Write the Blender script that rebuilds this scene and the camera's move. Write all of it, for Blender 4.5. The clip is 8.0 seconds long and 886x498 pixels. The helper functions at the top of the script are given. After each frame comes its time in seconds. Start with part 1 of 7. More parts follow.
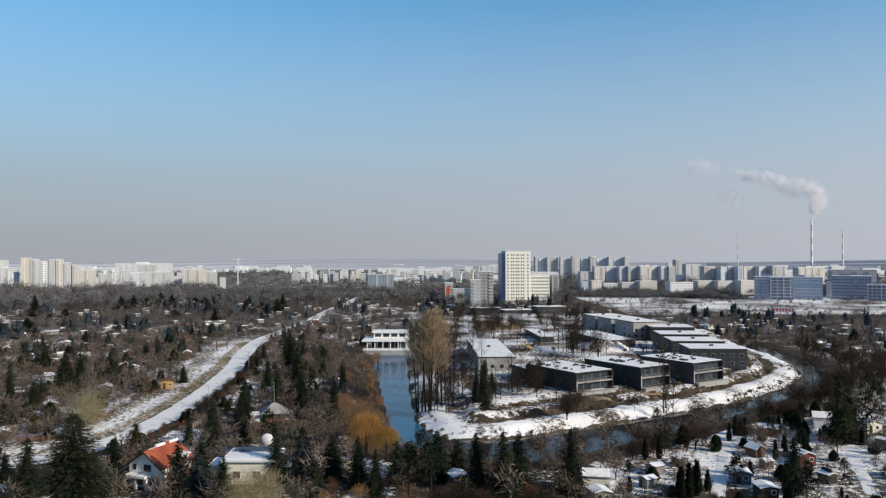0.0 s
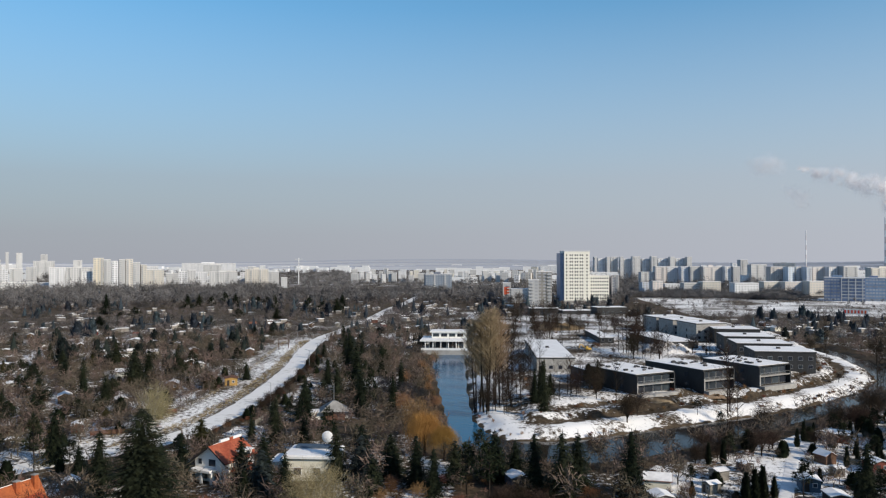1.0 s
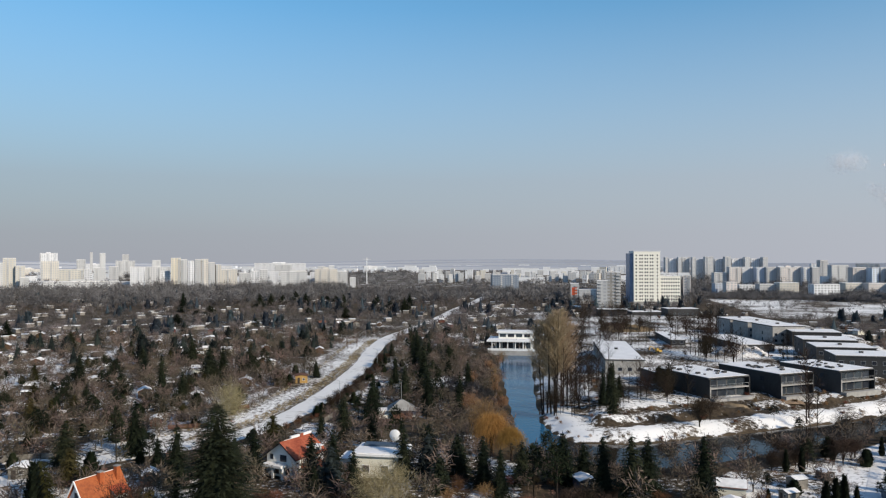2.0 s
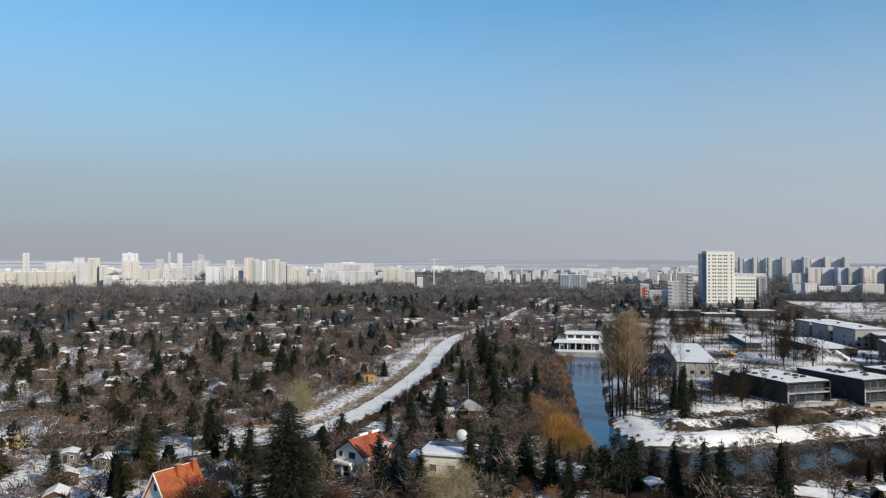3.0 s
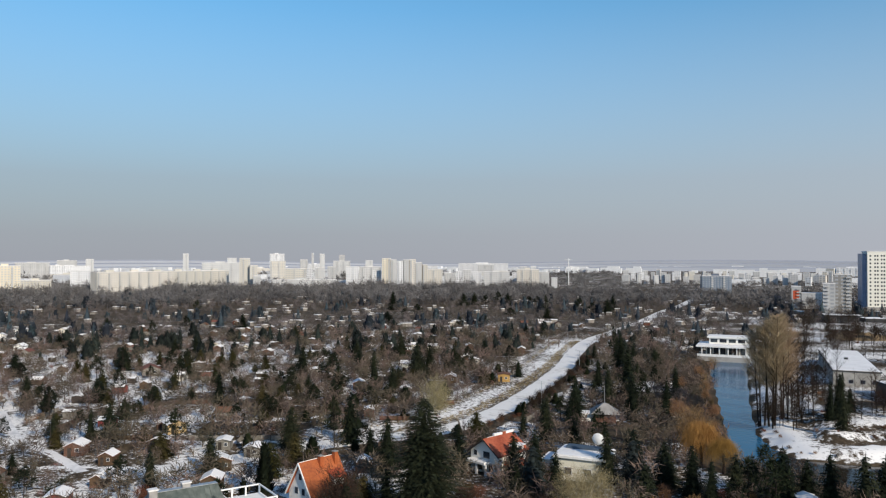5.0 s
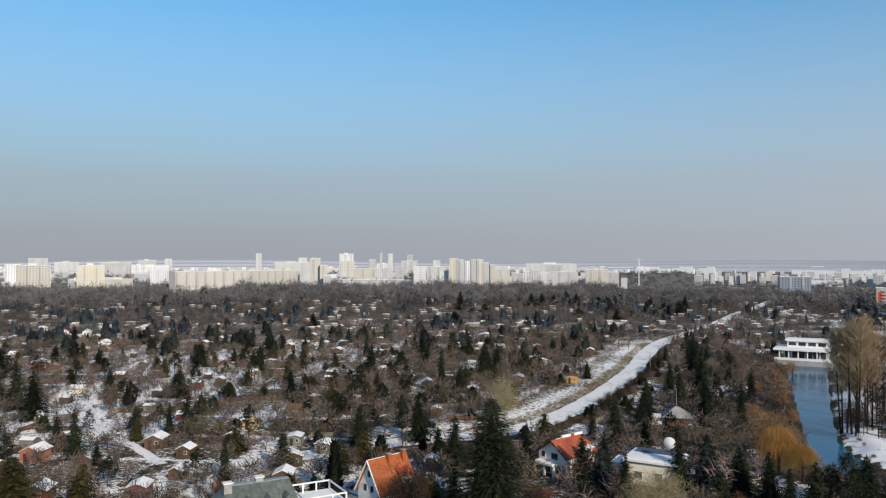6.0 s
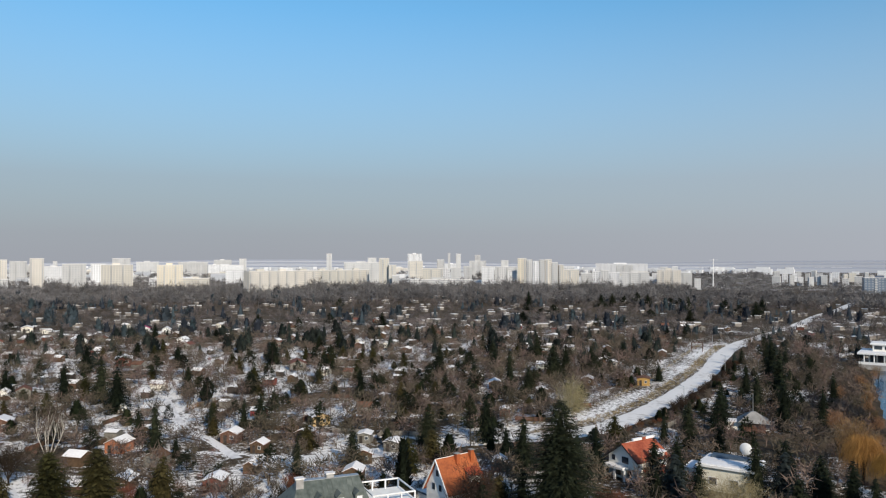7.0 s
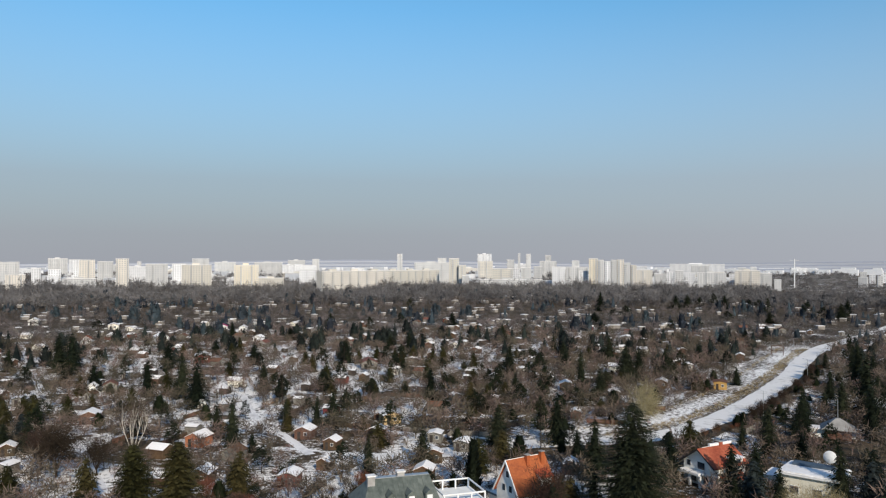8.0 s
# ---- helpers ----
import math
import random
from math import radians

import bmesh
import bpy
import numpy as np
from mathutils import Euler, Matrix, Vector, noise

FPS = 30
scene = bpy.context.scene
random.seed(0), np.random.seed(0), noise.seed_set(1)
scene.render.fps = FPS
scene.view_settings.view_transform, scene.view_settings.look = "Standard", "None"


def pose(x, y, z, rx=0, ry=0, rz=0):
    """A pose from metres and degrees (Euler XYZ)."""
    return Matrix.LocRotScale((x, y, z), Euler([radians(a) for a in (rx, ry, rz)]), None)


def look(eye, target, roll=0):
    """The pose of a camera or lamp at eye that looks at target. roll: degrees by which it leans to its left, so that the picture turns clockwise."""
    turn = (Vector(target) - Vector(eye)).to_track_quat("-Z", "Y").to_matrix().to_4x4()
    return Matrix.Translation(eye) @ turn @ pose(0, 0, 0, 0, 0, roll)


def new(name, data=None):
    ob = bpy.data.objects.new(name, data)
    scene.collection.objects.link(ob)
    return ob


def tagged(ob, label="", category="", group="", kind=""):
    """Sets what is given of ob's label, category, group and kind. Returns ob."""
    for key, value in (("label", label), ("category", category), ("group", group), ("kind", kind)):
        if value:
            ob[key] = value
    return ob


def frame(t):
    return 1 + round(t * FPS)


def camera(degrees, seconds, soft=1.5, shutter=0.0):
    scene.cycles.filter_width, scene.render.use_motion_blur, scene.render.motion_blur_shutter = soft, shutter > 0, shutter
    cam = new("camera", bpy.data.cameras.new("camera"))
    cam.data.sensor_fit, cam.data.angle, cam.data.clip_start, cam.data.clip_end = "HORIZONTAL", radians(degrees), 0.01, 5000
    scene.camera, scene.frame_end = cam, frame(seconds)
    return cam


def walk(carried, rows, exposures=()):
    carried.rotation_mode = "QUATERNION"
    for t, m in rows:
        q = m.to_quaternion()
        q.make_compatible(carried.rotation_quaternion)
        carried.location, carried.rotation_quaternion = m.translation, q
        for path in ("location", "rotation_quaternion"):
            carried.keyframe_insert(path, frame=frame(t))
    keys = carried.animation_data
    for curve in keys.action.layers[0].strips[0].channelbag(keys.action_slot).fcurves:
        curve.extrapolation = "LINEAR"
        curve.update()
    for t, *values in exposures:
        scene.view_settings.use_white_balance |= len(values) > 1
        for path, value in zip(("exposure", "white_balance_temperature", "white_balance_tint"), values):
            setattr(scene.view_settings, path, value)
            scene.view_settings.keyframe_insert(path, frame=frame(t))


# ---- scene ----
cam = camera(60.2, 8.0, soft=1.2)
EYE, TILT = 46.0, 0.70
# seconds, yaw to the left, pitch, roll: a hovering drone that turns where it is
TURNS = [(0.0, 0.0, -0.05, 0.08), (0.5, 1.74, -0.05, 0.08), (1.0, 4.33, -0.04, 0.08), (1.5, 6.85, -0.03, 0.06), (3.0, 14.34, -0.01, 0.02),
         (3.5, 16.84, 0.0, 0.0), (4.0, 19.35, 0.0, 0.0), (4.5, 21.85, 0.01, 0.0), (6.0, 29.40, 0.01, -0.05), (6.5, 31.93, 0.01, -0.06),
         (7.0, 34.49, 0.01, -0.07), (7.5, 37.10, 0.02, -0.07), (8.0, 39.72, 0.02, -0.07)]
walk(cam, [(t, pose(0, 0, EYE) @ pose(0, 0, 0, 90 + TILT + pitch, roll, yaw)) for t, yaw, pitch, roll in TURNS])

# ---- sky, sun, exposure ----
SUN_AZ, SUN_EL = 121.0, 27.0          # degrees clockwise from +y, degrees above the horizon
scene.view_settings.exposure = 0.0


def make_world():
    w = bpy.data.worlds.new("winter_sky")
    scene.world = w
    w.use_nodes = True
    n, l = w.node_tree.nodes, w.node_tree.links
    n.clear()
    out, bg, sky = n.new("ShaderNodeOutputWorld"), n.new("ShaderNodeBackground"), n.new("ShaderNodeTexSky")
    sky.sky_type, sky.sun_disc = "NISHITA", False
    sky.sun_elevation, sky.sun_rotation = radians(SUN_EL), radians(SUN_AZ)
    sky.altitude, sky.air_density, sky.dust_density, sky.ozone_density = 100, 1.0, 0.3, 3.0
    # a grey-mauve layer of winter smog that lies along the whole horizon
    tc, sep, ramp = n.new("ShaderNodeTexCoord"), n.new("ShaderNodeSeparateXYZ"), n.new("ShaderNodeValToRGB")
    mix = n.new("ShaderNodeMix")
    mix.data_type = "RGBA"
    l.new(tc.outputs["Generated"], sep.inputs[0])
    l.new(sep.outputs["Z"], ramp.inputs[0])
    e = ramp.color_ramp.elements
    e[0].position, e[0].color = 0.0, (0.985, 0.985, 0.985, 1)
    e[1].position, e[1].color = 0.40, (0.0, 0.0, 0.0, 1)
    for p, v in ((0.03, 0.97), (0.10, 0.86), (0.21, 0.46), (0.31, 0.10)):
        k = e.new(p)
        k.color = (v, v, v, 1)
    l.new(ramp.outputs[0], mix.inputs["Factor"])
    tint = n.new("ShaderNodeMix")
    tint.data_type, tint.blend_type = "RGBA", "MULTIPLY"
    # the smog's cast on the blue lies low and clears towards the zenith
    cast = n.new("ShaderNodeMapRange")
    cast.inputs["From Min"].default_value, cast.inputs["From Max"].default_value = 0.36, 0.62
    cast.inputs["To Min"].default_value, cast.inputs["To Max"].default_value = 1.0, 0.0
    l.new(sep.outputs["Z"], cast.inputs["Value"])
    l.new(cast.outputs[0], tint.inputs["Factor"])
    tint.inputs["B"].default_value = (0.60, 1.06, 1.12, 1)
    l.new(sky.outputs[0], tint.inputs["A"])
    l.new(tint.outputs["Result"], mix.inputs["A"])
    side, span, glow = n.new("ShaderNodeVectorMath"), n.new("ShaderNodeMapRange"), n.new("ShaderNodeVectorMath")
    side.operation, glow.operation = "DOT_PRODUCT", "SCALE"
    side.inputs[1].default_value = (math.sin(radians(SUN_AZ)), math.cos(radians(SUN_AZ)), 0)
    l.new(tc.outputs["Generated"], side.inputs[0])
    span.inputs["From Min"].default_value, span.inputs["From Max"].default_value = -1.0, 0.2
    span.inputs["To Min"].default_value, span.inputs["To Max"].default_value = 0.90, 1.32
    l.new(side.outputs["Value"], span.inputs["Value"])
    glow.inputs[0].default_value = (2.62, 2.72, 3.08)
    l.new(span.outputs[0], glow.inputs["Scale"])
    l.new(glow.outputs[0], mix.inputs["B"])
    l.new(mix.outputs["Result"], bg.inputs[0])
    bg.inputs[1].default_value = 0.145
    l.new(bg.outputs[0], out.inputs[0])


make_world()
sun = new("sun", bpy.data.lights.new("sun", "SUN"))
sun.data.energy, sun.data.angle, sun.data.color = 4.5, radians(0.6), (1.0, 0.88, 0.72)
_a, _e = radians(SUN_AZ), radians(SUN_EL)
sun.matrix_world = look((0, 0, 300), Vector((0, 0, 300)) - Vector((math.sin(_a) * math.cos(_e), math.cos(_a) * math.cos(_e), math.sin(_e))))


# ---- materials ----
def material(name, dark, light, scale=1.0, rough=0.8, bump=0.0, vary=0.15, metal=0.0, lo=0.35, hi=0.65, tone="", island=False, coarse=0.12):
    """Two colours mixed by a fine and a coarse noise, a little different on each thing."""
    m = bpy.data.materials.new(name)
    m.use_nodes = True
    n, l = m.node_tree.nodes, m.node_tree.links
    p = n["Principled BSDF"]
    p.inputs["Roughness"].default_value, p.inputs["Metallic"].default_value = rough, metal
    if rough >= 0.75:
        p.inputs["Specular IOR Level"].default_value = 0.1
    tc, info, add = n.new("ShaderNodeTexCoord"), n.new("ShaderNodeObjectInfo"), n.new("ShaderNodeVectorMath")
    add.operation = "MULTIPLY_ADD"
    l.new(info.outputs["Random"], add.inputs[0])
    add.inputs[1].default_value = (70, 40, 90)
    l.new(tc.outputs["Object"], add.inputs[2])
    fine, wide = n.new("ShaderNodeTexNoise"), n.new("ShaderNodeTexNoise")
    fine.inputs["Scale"].default_value, fine.inputs["Detail"].default_value = scale, 6
    wide.inputs["Scale"].default_value, wide.inputs["Detail"].default_value = scale * coarse, 3
    l.new(add.outputs[0], fine.inputs["Vector"])
    l.new(add.outputs[0], wide.inputs["Vector"])
    both = n.new("ShaderNodeMath")
    both.operation = "MULTIPLY_ADD"
    l.new(fine.outputs["Fac"], both.inputs[0])
    both.inputs[1].default_value = 0.5
    half = n.new("ShaderNodeMath")
    half.operation = "MULTIPLY"
    half.inputs[1].default_value = 0.5
    l.new(wide.outputs["Fac"], half.inputs[0])
    l.new(half.outputs[0], both.inputs[2])
    mr = n.new("ShaderNodeMapRange")
    mr.inputs["From Min"].default_value, mr.inputs["From Max"].default_value = lo, hi
    l.new(both.outputs[0], mr.inputs["Value"])
    mix = n.new("ShaderNodeMix")
    mix.data_type = "RGBA"
    l.new(mr.outputs[0], mix.inputs["Factor"])
    mix.inputs["A"].default_value, mix.inputs["B"].default_value = (*dark, 1), (*light, 1)
    hsv = n.new("ShaderNodeHueSaturation")
    l.new(mix.outputs["Result"], hsv.inputs["Color"])
    src = info.outputs["Random"]
    if tone:
        at = n.new("ShaderNodeAttribute")
        at.attribute_name = tone
        src = at.outputs["Fac"]
    elif island:
        src = n.new("ShaderNodeNewGeometry").outputs["Random Per Island"]
    val = n.new("ShaderNodeMapRange")
    val.inputs["To Min"].default_value, val.inputs["To Max"].default_value = 1 - vary, 1 + vary
    l.new(src, val.inputs["Value"])
    l.new(val.outputs[0], hsv.inputs["Value"])
    hue = n.new("ShaderNodeMapRange")
    hue.inputs["To Min"].default_value, hue.inputs["To Max"].default_value = 0.5 + vary * 0.09, 0.5 - vary * 0.09
    l.new(src, hue.inputs["Value"])
    l.new(hue.outputs[0], hsv.inputs["Hue"])
    l.new(hsv.outputs[0], p.inputs["Base Color"])
    if bump:
        b = n.new("ShaderNodeBump")
        b.inputs["Strength"].default_value, b.inputs["Distance"].default_value = bump, 0.08
        l.new(fine.outputs["Fac"], b.inputs["Height"])
        l.new(b.outputs[0], p.inputs["Normal"])
    return m


def ground_material():
    """Snow over winter grass and soil; the cover follows the plan's open and wooded ground."""
    m = material("ground", (0.030, 0.023, 0.016), (0.115, 0.085, 0.055), 0.9, 0.95, 0.5, 0.0)
    n, l = m.node_tree.nodes, m.node_tree.links
    p = n["Principled BSDF"]
    soil = p.inputs["Base Color"].links[0].from_socket
    at = n.new("ShaderNodeAttribute")
    at.attribute_name = "snow"
    geo = n.new("ShaderNodeNewGeometry")
    a, b = n.new("ShaderNodeTexNoise"), n.new("ShaderNodeTexNoise")
    a.inputs["Scale"].default_value, a.inputs["Detail"].default_value, a.inputs["Roughness"].default_value = 0.75, 10, 0.78
    b.inputs["Scale"].default_value, b.inputs["Detail"].default_value = 0.035, 3
    l.new(geo.outputs["Position"], a.inputs["Vector"])
    l.new(geo.outputs["Position"], b.inputs["Vector"])
    s1, s2, mr = n.new("ShaderNodeMath"), n.new("ShaderNodeMath"), n.new("ShaderNodeMapRange")
    s1.operation = s2.operation = "MULTIPLY_ADD"
    l.new(a.outputs["Fac"], s1.inputs[0])
    s1.inputs[1].default_value = 1.5
    l.new(at.outputs["Fac"], s1.inputs[2])
    l.new(b.outputs["Fac"], s2.inputs[0])
    s2.inputs[1].default_value = 0.45
    l.new(s1.outputs[0], s2.inputs[2])
    mr.inputs["From Min"].default_value, mr.inputs["From Max"].default_value = 1.42, 1.54
    l.new(s2.outputs[0], mr.inputs["Value"])
    mix = n.new("ShaderNodeMix")
    mix.data_type = "RGBA"
    l.new(mr.outputs[0], mix.inputs["Factor"])
    l.new(soil, mix.inputs["A"])
    mix.inputs["B"].default_value = (0.85, 0.83, 0.80, 1)
    l.new(mix.outputs["Result"], p.inputs["Base Color"])
    return m


def water_material(name, colour, gloss, ripple, depth):
    m = bpy.data.materials.new(name)
    m.use_nodes = True
    n, l = m.node_tree.nodes, m.node_tree.links
    p = n["Principled BSDF"]
    p.inputs["Base Color"].default_value = (*colour, 1)
    p.inputs["Roughness"].default_value, p.inputs["IOR"].default_value = 0.06, 1.33
    p.inputs["Specular IOR Level"].default_value = gloss
    geo, t, b = n.new("ShaderNodeNewGeometry"), n.new("ShaderNodeTexNoise"), n.new("ShaderNodeBump")
    t.inputs["Scale"].default_value, t.inputs["Detail"].default_value = 0.7, 4
    l.new(geo.outputs["Position"], t.inputs["Vector"])
    l.new(t.outputs["Fac"], b.inputs["Height"])
    b.inputs["Strength"].default_value, b.inputs["Distance"].default_value = ripple, depth
    l.new(b.outputs[0], p.inputs["Normal"])
    return m


def smoke_material():
    """Droplets of steam: scatter light forwards and back."""
    m = bpy.data.materials.new("steam")
    m.use_nodes = True
    n, l = m.node_tree.nodes, m.node_tree.links
    n.remove(n["Principled BSDF"])
    dif, tra, lit = n.new("ShaderNodeBsdfDiffuse"), n.new("ShaderNodeBsdfTranslucent"), n.new("ShaderNodeMixShader")
    dif.inputs[0].default_value = tra.inputs[0].default_value = (0.99, 0.97, 0.97, 1)
    l.new(dif.outputs[0], lit.inputs[1])
    l.new(tra.outputs[0], lit.inputs[2])
    l.new(lit.outputs[0], n["Material Output"].inputs["Surface"])
    return m


